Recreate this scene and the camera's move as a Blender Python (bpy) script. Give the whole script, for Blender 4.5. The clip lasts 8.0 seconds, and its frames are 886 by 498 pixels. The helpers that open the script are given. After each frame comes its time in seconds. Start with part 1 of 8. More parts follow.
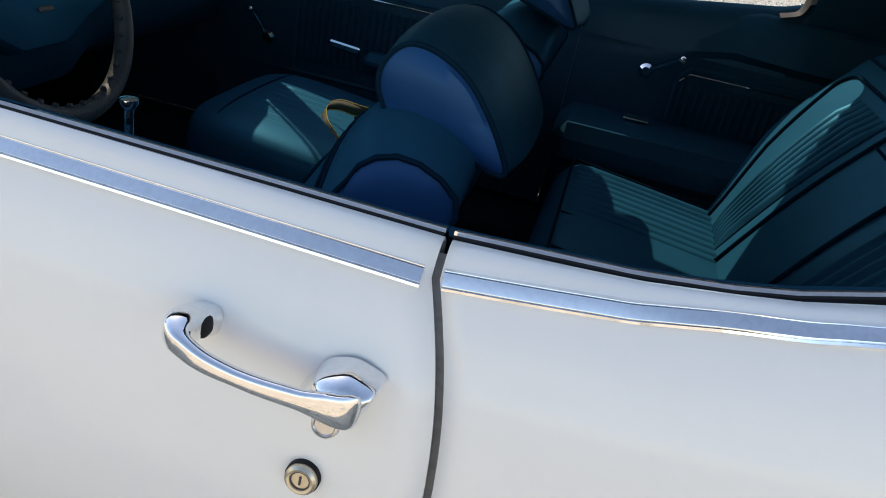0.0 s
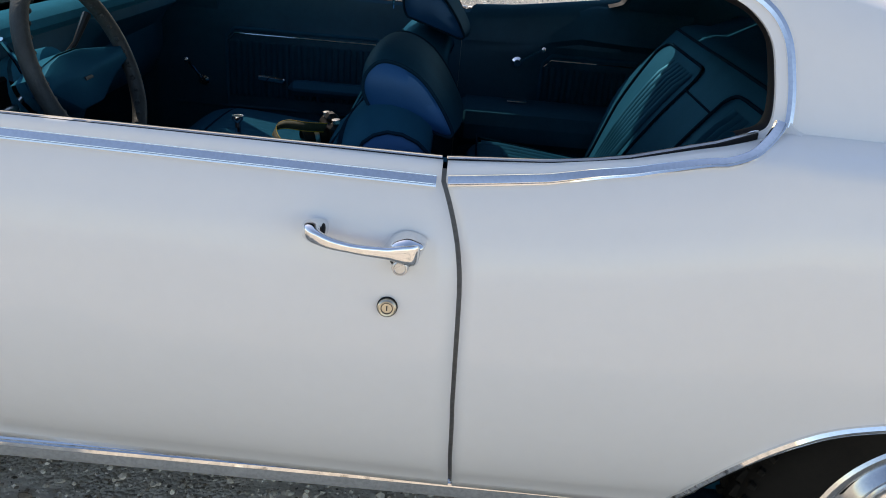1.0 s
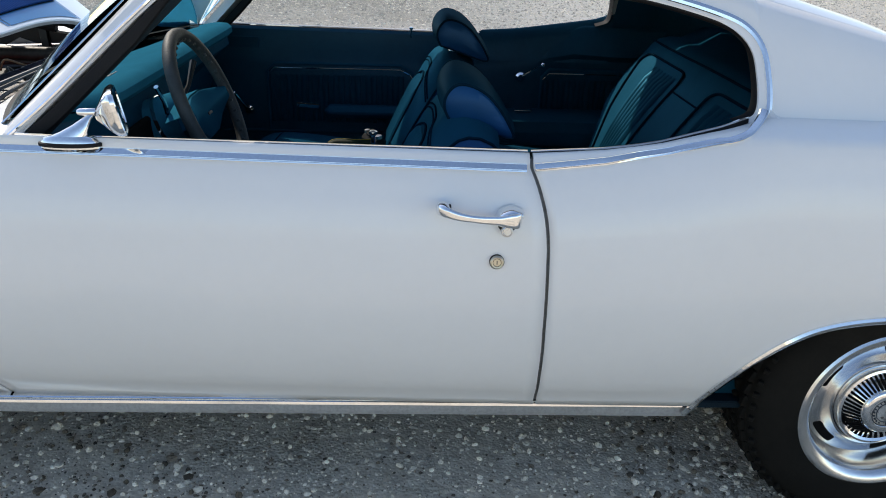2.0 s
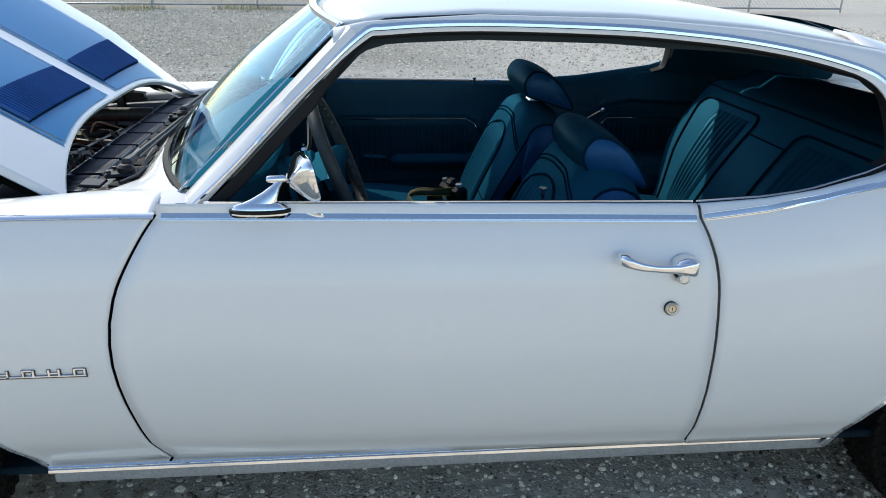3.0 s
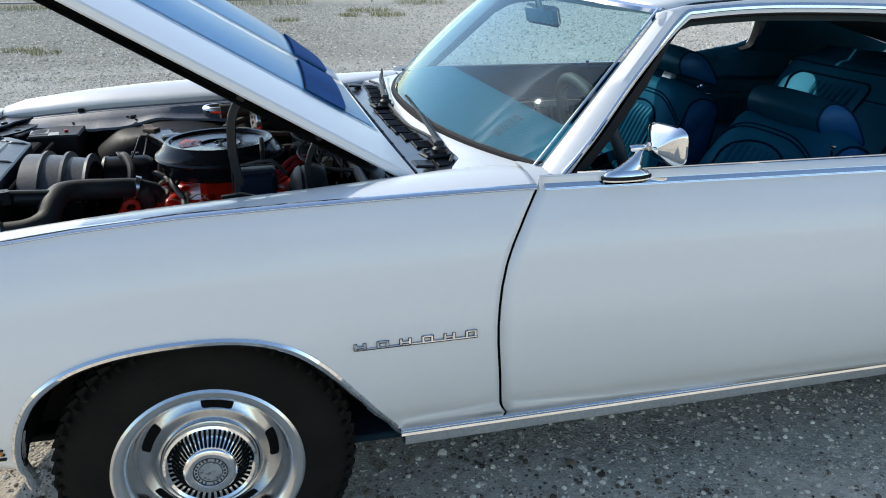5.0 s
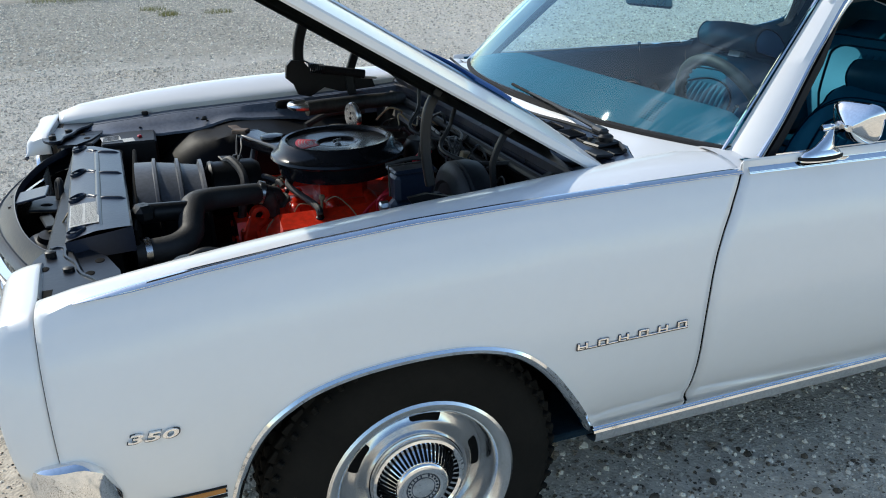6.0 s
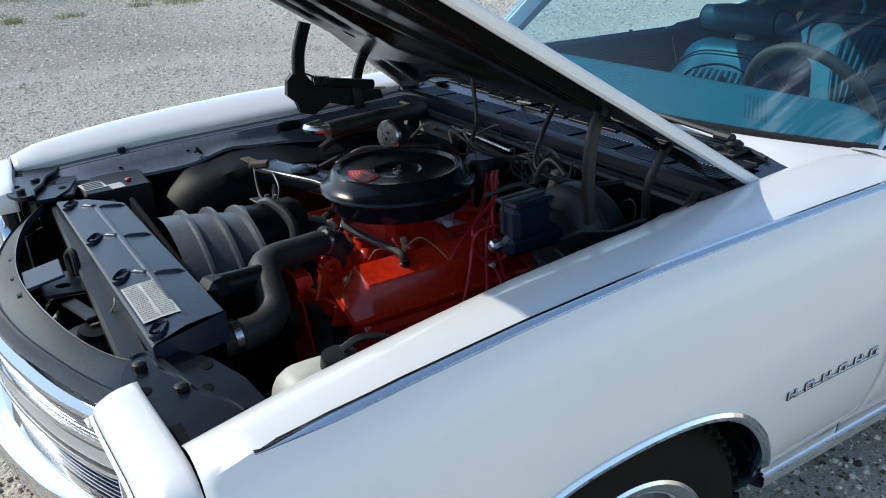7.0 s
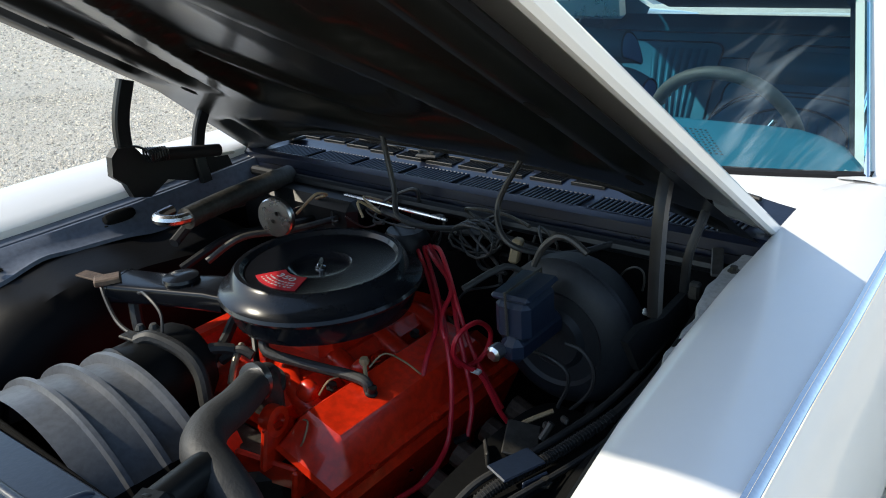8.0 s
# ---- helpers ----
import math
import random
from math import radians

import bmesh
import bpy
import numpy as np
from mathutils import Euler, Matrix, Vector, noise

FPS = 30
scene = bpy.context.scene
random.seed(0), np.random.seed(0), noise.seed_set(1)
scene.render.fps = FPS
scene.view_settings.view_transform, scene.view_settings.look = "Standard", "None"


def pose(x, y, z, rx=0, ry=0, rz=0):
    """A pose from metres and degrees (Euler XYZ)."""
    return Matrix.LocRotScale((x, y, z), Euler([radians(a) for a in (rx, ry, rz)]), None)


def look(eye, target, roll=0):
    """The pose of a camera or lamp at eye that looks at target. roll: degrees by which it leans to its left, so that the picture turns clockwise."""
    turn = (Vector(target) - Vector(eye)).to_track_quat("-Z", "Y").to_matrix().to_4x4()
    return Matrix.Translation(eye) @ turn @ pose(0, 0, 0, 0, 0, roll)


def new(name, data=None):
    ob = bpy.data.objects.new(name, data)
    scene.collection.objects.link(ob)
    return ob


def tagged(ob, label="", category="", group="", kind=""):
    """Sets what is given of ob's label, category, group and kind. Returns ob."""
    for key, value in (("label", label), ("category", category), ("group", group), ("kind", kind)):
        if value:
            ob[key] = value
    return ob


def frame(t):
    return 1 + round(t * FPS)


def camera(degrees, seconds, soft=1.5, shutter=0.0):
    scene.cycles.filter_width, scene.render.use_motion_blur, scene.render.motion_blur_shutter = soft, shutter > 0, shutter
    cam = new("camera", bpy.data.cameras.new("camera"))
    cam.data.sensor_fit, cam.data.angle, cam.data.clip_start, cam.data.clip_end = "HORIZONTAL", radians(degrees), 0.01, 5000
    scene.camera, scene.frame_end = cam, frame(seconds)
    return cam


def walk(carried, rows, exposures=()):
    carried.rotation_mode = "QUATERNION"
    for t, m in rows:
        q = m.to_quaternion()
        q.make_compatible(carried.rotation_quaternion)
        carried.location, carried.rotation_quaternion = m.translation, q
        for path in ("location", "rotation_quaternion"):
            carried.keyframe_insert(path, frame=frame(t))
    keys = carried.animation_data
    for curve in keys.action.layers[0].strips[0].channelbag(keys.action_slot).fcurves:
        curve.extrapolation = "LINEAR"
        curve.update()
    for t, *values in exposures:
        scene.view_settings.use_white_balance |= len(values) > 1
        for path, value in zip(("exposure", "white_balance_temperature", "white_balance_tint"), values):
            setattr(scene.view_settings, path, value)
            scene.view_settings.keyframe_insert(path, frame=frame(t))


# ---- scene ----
cam = camera(59.30, 8.0, 1.0)
ROWS = [
    (0.0, 1.981, -0.487, 1.228, 62.90, -10.38, 14.05),
    (0.1, 1.993, -0.507, 1.242, 64.21, -7.94, 14.29),
    (0.2, 1.949, -0.588, 1.260, 66.44, -8.90, 9.70),
    (0.3, 1.941, -0.638, 1.270, 66.27, -8.10, 8.26),
    (0.5, 1.921, -0.753, 1.291, 66.60, -8.20, 5.04),
    (1.0, 1.917, -1.026, 1.308, 65.60, -4.52, 2.64),
    (1.2, 1.897, -1.112, 1.321, 65.27, -3.22, 2.21),
    (2.3, 1.549, -1.505, 1.412, 67.66, -1.22, -3.11),
    (2.5, 1.473, -1.492, 1.420, 68.10, -0.91, -3.90),
    (3.0, 1.204, -1.469, 1.441, 69.51, -0.70, -5.28),
    (3.5, 0.926, -1.568, 1.453, 69.28, -0.25, -6.90),
    (4.0, 0.704, -1.541, 1.436, 69.39, 0.45, -7.68),
    (4.2, 0.601, -1.502, 1.437, 69.41, 0.57, -8.25),
    (5.3, 0.001, -1.500, 1.445, 68.73, 0.33, -15.55),
    (5.5, -0.102, -1.429, 1.453, 68.56, 0.87, -16.05),
    (6.0, -0.417, -1.249, 1.443, 67.95, 1.13, -20.47),
    (6.5, -0.664, -1.046, 1.453, 67.13, 1.38, -26.19),
    (7.0, -0.778, -0.706, 1.459, 66.80, 2.75, -31.31),
    (7.5, -0.862, -0.385, 1.477, 67.23, 3.76, -39.51),
    (8.0, -0.829, -0.102, 1.459, 67.63, 3.40, -51.58),
]
LIGHT = [(0.0, 1.02, 7700, 14), (1.0, 0.78, 7350, 15), (2.5, 0.66, 6650, 9), (3.5, 0.60, 6500, 7), (5.5, 0.56, 6450, 7), (6.25, 0.55, 6420, 6), (7.0, 0.58, 6350, 6), (7.5, 0.73, 6550, 6), (8.0, 1.04, 6950, 6)]
walk(cam, [(t, pose(x, y, z, rx, ry, rz)) for t, x, y, z, rx, ry, rz in ROWS], LIGHT)

# ---- light ----
SUN = Vector((-0.70, 1.0, 1.02)).normalized()
world = bpy.data.worlds.new("sky")
scene.world = world
world.use_nodes = True
wn = world.node_tree.nodes
sky = wn.new("ShaderNodeTexSky")
sky.sky_type = "NISHITA"
sky.sun_disc = False
sky.sun_elevation = math.asin(SUN.z)
sky.sun_rotation = math.atan2(SUN.x, SUN.y)
sky.air_density, sky.dust_density, sky.ozone_density = 1.0, 0.45, 1.2
wn["Background"].inputs["Strength"].default_value = 0.15
world.node_tree.links.new(sky.outputs["Color"], wn["Background"].inputs["Color"])
lamp = bpy.data.lights.new("sun", "SUN")
lamp.energy, lamp.angle, lamp.color = 2.3, radians(0.6), (1.0, 0.935, 0.83)
sun = new("sun", lamp)
sun.matrix_world = look(SUN * 40, (0, 0, 0))


# ---- materials ----
def mat(name, c, rough=0.5, metal=0.0, var=0.12, vs=6.0, fine=0.0, fs=180.0, coat=0.0, c2=None, spec=0.5, dirt=0.0, coat_rough=0.05, rv=0.08, island=0.0):
    """Surface with a large and a fine variation of colour, a fine relief and uneven gloss."""
    m = bpy.data.materials.new(name)
    m.use_nodes = True
    nt = m.node_tree
    N, L = nt.nodes, nt.links
    b = N["Principled BSDF"]
    b.inputs["Metallic"].default_value = metal
    b.inputs["Coat Weight"].default_value = coat
    b.inputs["Coat Roughness"].default_value = coat_rough
    b.inputs["Specular IOR Level"].default_value = spec
    co = N.new("ShaderNodeTexCoord")
    n1 = N.new("ShaderNodeTexNoise")
    n1.inputs["Scale"].default_value = vs
    n1.inputs["Detail"].default_value = 6
    n1.inputs["Roughness"].default_value = 0.65
    L.new(co.outputs["Object"], n1.inputs["Vector"])
    n2 = N.new("ShaderNodeTexNoise")
    n2.inputs["Scale"].default_value = fs
    n2.inputs["Detail"].default_value = 3
    L.new(co.outputs["Object"], n2.inputs["Vector"])
    r = N.new("ShaderNodeValToRGB")
    r.color_ramp.elements[0].position, r.color_ramp.elements[1].position = 0.3, 0.72
    lo = tuple(x * (1 - var) for x in c) if c2 is None else c2
    hi = tuple(min(1, x * (1 + var * 0.6)) for x in c) if c2 is None else c
    r.color_ramp.elements[0].color, r.color_ramp.elements[1].color = (*lo, 1), (*hi, 1)
    L.new(n1.outputs["Fac"], r.inputs["Fac"])
    col = r.outputs["Color"]
    mx = N.new("ShaderNodeMix")
    mx.data_type, mx.blend_type = "RGBA", "MULTIPLY"
    mx.inputs[0].default_value = min(1.0, 0.25 + dirt)
    rr = N.new("ShaderNodeValToRGB")
    rr.color_ramp.elements[0].position, rr.color_ramp.elements[1].position = 0.35, 0.6
    d0 = 0.75 - dirt * 0.4
    rr.color_ramp.elements[0].color, rr.color_ramp.elements[1].color = (d0, d0, d0, 1), (1, 1, 1, 1)
    L.new(n2.outputs["Fac"], rr.inputs["Fac"])
    L.new(col, mx.inputs[6])
    L.new(rr.outputs["Color"], mx.inputs[7])
    col = mx.outputs[2]
    if island:
        g = N.new("ShaderNodeNewGeometry")
        h = N.new("ShaderNodeHueSaturation")
        ma = N.new("ShaderNodeMapRange")
        ma.inputs[3].default_value, ma.inputs[4].default_value = 1 - island, 1 + island
        L.new(g.outputs["Random Per Island"], ma.inputs[0])
        L.new(ma.outputs[0], h.inputs["Value"])
        L.new(col, h.inputs["Color"])
        col = h.outputs["Color"]
    L.new(col, b.inputs["Base Color"])
    mr = N.new("ShaderNodeMapRange")
    mr.inputs[3].default_value, mr.inputs[4].default_value = max(0.02, rough - rv), min(1, rough + rv)
    L.new(n1.outputs["Fac"], mr.inputs[0])
    L.new(mr.outputs[0], b.inputs["Roughness"])
    if fine:
        bp = N.new("ShaderNodeBump")
        bp.inputs["Strength"].default_value = fine
        bp.inputs["Distance"].default_value = 0.004
        L.new(n2.outputs["Fac"], bp.inputs["Height"])
        L.new(bp.outputs["Normal"], b.inputs["Normal"])
    return m


PAINT = mat("white_paint", (0.78, 0.77, 0.75), 0.36, var=0.03, vs=1.3, coat=0.55, fs=40, coat_rough=0.07, dirt=-0.2)
STRIPE = mat("blue_stripe_paint", (0.020, 0.19, 0.43), 0.4, var=0.10, vs=3, coat=0.16, spec=0.2, coat_rough=0.08)
LOUVRE = mat("dark_blue_louvre", (0.010, 0.085, 0.29), 0.45, var=0.2, vs=9, coat=0.12, spec=0.3)
CHROME = mat("chrome", (0.86, 0.87, 0.88), 0.045, 1.0, var=0.03, vs=14, rv=0.03)
STEEL = mat("brushed_steel", (0.62, 0.62, 0.63), 0.28, 1.0, var=0.15, vs=9, fs=300)
RIMRING = mat("satin_trim_ring", (0.80, 0.80, 0.79), 0.2, 1.0, var=0.08, vs=14)
RALLY = mat("silver_wheel_metal", (0.60, 0.61, 0.62), 0.15, 1.0, var=0.12, vs=12)
RUBBER = mat("black_rubber", (0.009, 0.009, 0.010), 0.75, var=0.3, vs=8, fine=0.15, fs=260, spec=0.3)
TYRE = mat("tyre_rubber", (0.012, 0.0115, 0.010), 0.72, var=0.35, vs=7, fine=0.2, fs=120, c2=(0.018, 0.0165, 0.014), spec=0.04)
HOSE = mat("weathered_hose_rubber", (0.028, 0.028, 0.028), 0.6, var=0.35, vs=16, fine=0.2, fs=150)
BLACKSHEET = mat("dusty_black_sheet", (0.005, 0.008, 0.014), 0.30, var=0.4, vs=9, fine=0.06, fs=60, dirt=0.2, spec=0.3)
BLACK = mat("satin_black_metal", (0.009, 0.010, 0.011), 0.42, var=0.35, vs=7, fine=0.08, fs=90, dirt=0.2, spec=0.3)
ROCKER = mat("dusty_grey_sill", (0.34, 0.34, 0.33), 0.5, var=0.15, vs=5, fine=0.1, fs=120, dirt=0.3)
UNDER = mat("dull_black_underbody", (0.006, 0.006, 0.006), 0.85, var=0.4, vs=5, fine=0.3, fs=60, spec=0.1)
TUB = mat("dusty_black_tub", (0.0035, 0.0035, 0.004), 0.50, var=0.4, vs=6, fine=0.06, fs=80, spec=0.12, dirt=0.2)
HOODIN = mat("glossy_black_hood_lining", (0.006, 0.007, 0.006), 0.36, var=0.3, vs=5, coat=0.5, fs=70, dirt=0.2, spec=0.25, coat_rough=0.20)
SLATE = mat("slate_grey_plastic", (0.013, 0.022, 0.043), 0.38, var=0.2, vs=6, fine=0.1, fs=120, dirt=0.12, spec=0.4, coat=0.18, coat_rough=0.22)
BOOST = mat("satin_dusty_black", (0.022, 0.025, 0.029), 0.5, var=0.35, vs=9, fine=0.1, fs=90, dirt=0.3, spec=0.35)
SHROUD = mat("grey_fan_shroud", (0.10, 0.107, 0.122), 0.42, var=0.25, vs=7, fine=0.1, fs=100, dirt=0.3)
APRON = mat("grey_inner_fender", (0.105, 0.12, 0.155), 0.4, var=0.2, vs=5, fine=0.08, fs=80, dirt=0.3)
CLEANER = mat("gloss_black_enamel", (0.008, 0.009, 0.012), 0.22, var=0.3, vs=8, coat=0.22, fs=60, spec=0.2)
ORANGE = mat("orange_red_engine_enamel", (0.76, 0.028, 0.006), 0.34, var=0.25, vs=9, coat=0.35, fine=0.1, fs=70, dirt=0.35)
REDWIRE = mat("red_ignition_wire", (0.56, 0.014, 0.030), 0.4, var=0.2, vs=30)
WIRE = mat("black_wire", (0.02, 0.02, 0.02), 0.5, var=0.3, vs=30)
TANWIRE = mat("tan_wire", (0.3, 0.22, 0.12), 0.6, var=0.3, vs=40)
DIRTY = mat("oily_metal", (0.055, 0.052, 0.046), 0.5, 0.3, var=0.5, vs=14, fine=0.3, fs=90, dirt=0.4)
VINYL = mat("blue_vinyl", (0.007, 0.064, 0.112), 0.48, var=0.14, vs=7, fine=0.06, fs=420, spec=0.0)
GRILLEP = mat("pale_grille_enamel", (0.66, 0.66, 0.64), 0.35, 0.4, var=0.08, vs=9)
VINYLDK = mat("dark_blue_vinyl", (0.006, 0.050, 0.082), 0.5, var=0.15, vs=7, fine=0.0, fs=60, spec=0.0)
SIDEVIN = mat("royal_blue_vinyl", (0.006, 0.055, 0.15), 0.45, var=0.12, vs=7, fine=0.05, fs=420, spec=0.0)
PIPING = mat("dark_piping", (0.004, 0.022, 0.040), 0.6, var=0.2, vs=30, spec=0.0)
DASH = mat("teal_dash_plastic", (0.022, 0.15, 0.225), 0.5, var=0.1, vs=9, fine=0.05, fs=300, spec=0.0)
CARPET = mat("dark_carpet", (0.01, 0.022, 0.032), 0.95, var=0.4, vs=20, fine=0.6, fs=300, spec=0.1)
HEADLINER = mat("dark_headliner", (0.008, 0.022, 0.032), 0.8, var=0.2, vs=9, fine=0.2, fs=300)
WRAP = mat("grey_wheel_wrap", (0.045, 0.05, 0.05), 0.6, var=0.4, vs=22, fine=0.3, fs=200)
COWL = mat("black_blue_cowl", (0.008, 0.012, 0.026), 0.30, var=0.3, vs=8, fine=0.08, fs=80, dirt=0.3, spec=0.5, coat=0.4, coat_rough=0.16)
WHITEPL = mat("yellowed_white_plastic", (0.55, 0.54, 0.46), 0.5, var=0.15, vs=8)
PAPER = mat("aged_paper_label", (0.55, 0.55, 0.52), 0.6, var=0.15, vs=30, dirt=0.3)
INK = mat("grey_ink", (0.1, 0.1, 0.1), 0.7)
REDLAB = mat("red_label", (0.55, 0.02, 0.03), 0.4, var=0.15, vs=40)
AMBER = mat("amber_lens", (0.42, 0.16, 0.02), 0.2, var=0.2, vs=30, coat=0.5)
BADGE = mat("dark_badge_enamel", (0.03, 0.032, 0.036), 0.3, var=0.2, vs=60)
BRASS = mat("worn_brass", (0.64, 0.58, 0.46), 0.3, 0.9, var=0.2, vs=40)
YELLOW = mat("yellow_webbing_edge", (0.45, 0.33, 0.03), 0.7, var=0.2, vs=60)
WEB = mat("olive_webbing", (0.05, 0.055, 0.025), 0.8, var=0.3, vs=60, fine=0.3, fs=500)
RUST = mat("dusty_rusty_steel", (0.16, 0.11, 0.08), 0.7, 0.3, var=0.5, vs=18, fine=0.3, fs=120, dirt=0.4)
GALV = mat("galvanised_steel", (0.38, 0.39, 0.40), 0.45, 0.7, var=0.2, vs=3)
STONE = mat("limestone_gravel", (0.80, 0.715, 0.585), 0.85, var=0.3, vs=14, fine=0.4, fs=160, island=0.45, spec=0.3)
STONE.node_tree.nodes["Principled BSDF"].inputs["Diffuse Roughness"].default_value = 0.3
STONEDK = mat("dark_brown_gravel", (0.20, 0.16, 0.115), 0.85, var=0.4, vs=14, fine=0.4, fs=160, island=0.6, spec=0.3)
GRASS = mat("dry_green_grass", (0.20, 0.22, 0.06), 0.7, var=0.4, vs=9, c2=(0.34, 0.30, 0.13), island=0.35)


def sheen(m, colour, amount, rough):
    """Adds the soft coloured sheen of vinyl over a surface."""
    N, L = m.node_tree.nodes, m.node_tree.links
    b, out = N["Principled BSDF"], N["Material Output"]
    g, mx = N.new("ShaderNodeBsdfGlossy"), N.new("ShaderNodeMixShader")
    g.inputs["Color"].default_value = (*colour, 1)
    g.inputs["Roughness"].default_value = rough
    mx.inputs[0].default_value = amount
    L.new(b.outputs[0], mx.inputs[1])
    L.new(g.outputs[0], mx.inputs[2])
    L.new(mx.outputs[0], out.inputs["Surface"])


sheen(VINYL, (0.14, 0.55, 0.80), 0.030, 0.40)
sheen(VINYLDK, (0.30, 0.55, 0.80), 0.035, 0.36)
sheen(SIDEVIN, (0.25, 0.50, 0.90), 0.045, 0.34)


def glass(name, tint, rough, dust):
    m = bpy.data.materials.new(name)
    m.use_nodes = True
    N, L = m.node_tree.nodes, m.node_tree.links
    N.remove(N["Principled BSDF"])
    tr, gl, df = N.new("ShaderNodeBsdfTransparent"), N.new("ShaderNodeBsdfGlossy"), N.new("ShaderNodeBsdfDiffuse")
    tr.inputs["Color"].default_value = (*tint, 1)
    gl.inputs["Roughness"].default_value = rough
    df.inputs["Color"].default_value = (0.62, 0.74, 0.78, 1)
    fr = N.new("ShaderNodeFresnel")
    fr.inputs["IOR"].default_value = 1.38
    gl.inputs["Color"].default_value = (0.78, 0.94, 1.0, 1)
    m1, m2 = N.new("ShaderNodeMixShader"), N.new("ShaderNodeMixShader")
    L.new(fr.outputs[0], m1.inputs[0])
    L.new(tr.outputs[0], m1.inputs[1])
    L.new(gl.outputs[0], m1.inputs[2])
    co, mp, n = N.new("ShaderNodeTexCoord"), N.new("ShaderNodeMapping"), N.new("ShaderNodeTexNoise")
    turn = N.new("ShaderNodeMapping")
    turn.inputs["Rotation"].default_value = (0.0, 0.0, radians(31))
    mp.inputs["Scale"].default_value = (4.2, 24.0, 2.0)
    n.inputs["Scale"].default_value = 1.6
    n.inputs["Detail"].default_value = 5
    L.new(co.outputs["Object"], turn.inputs["Vector"])
    L.new(turn.outputs[0], mp.inputs["Vector"])
    n.inputs["Distortion"].default_value = 0.7
    L.new(mp.outputs[0], n.inputs["Vector"])
    ra = N.new("ShaderNodeMapRange")
    ra.inputs[1].default_value, ra.inputs[2].default_value = 0.46, 0.74
    ra.inputs[3].default_value, ra.inputs[4].default_value = dust * 0.06, dust
    L.new(n.outputs["Fac"], ra.inputs[0])
    n2 = N.new("ShaderNodeTexNoise")
    n2.inputs["Scale"].default_value = 3.2
    L.new(co.outputs["Object"], n2.inputs["Vector"])
    rb = N.new("ShaderNodeMapRange")
    rb.inputs[1].default_value, rb.inputs[2].default_value = 0.44, 0.62
    rb.inputs[3].default_value, rb.inputs[4].default_value = 0.08, 1.0
    L.new(n2.outputs["Fac"], rb.inputs[0])
    mu = N.new("ShaderNodeMath")
    mu.operation = "MULTIPLY"
    # the streaks keep to the wiped part low before the driver
    sep, low_x, low_y, area = N.new("ShaderNodeSeparateXYZ"), N.new("ShaderNodeMapRange"), N.new("ShaderNodeMapRange"), N.new("ShaderNodeMath")
    L.new(co.outputs["Object"], sep.inputs[0])
    low_x.inputs[1].default_value, low_x.inputs[2].default_value = 1.02, 0.84
    low_y.inputs[1].default_value, low_y.inputs[2].default_value = 0.66, 0.42
    L.new(sep.outputs["X"], low_x.inputs[0])
    L.new(sep.outputs["Y"], low_y.inputs[0])
    area.operation = "MULTIPLY"
    L.new(low_x.outputs[0], area.inputs[0])
    L.new(low_y.outputs[0], area.inputs[1])
    wipe = N.new("ShaderNodeMath")
    wipe.operation = "MULTIPLY"
    L.new(rb.outputs[0], wipe.inputs[0])
    L.new(area.outputs[0], wipe.inputs[1])
    L.new(ra.outputs[0], mu.inputs[0])
    L.new(wipe.outputs[0], mu.inputs[1])
    L.new(mu.outputs[0], m2.inputs[0])
    L.new(m1.outputs[0], m2.inputs[1])
    L.new(df.outputs[0], m2.inputs[2])
    L.new(m2.outputs[0], N["Material Output"].inputs["Surface"])
    return m


GLASS = glass("tinted_windshield_glass", (0.62, 0.88, 0.93), 0.015, 0.27)


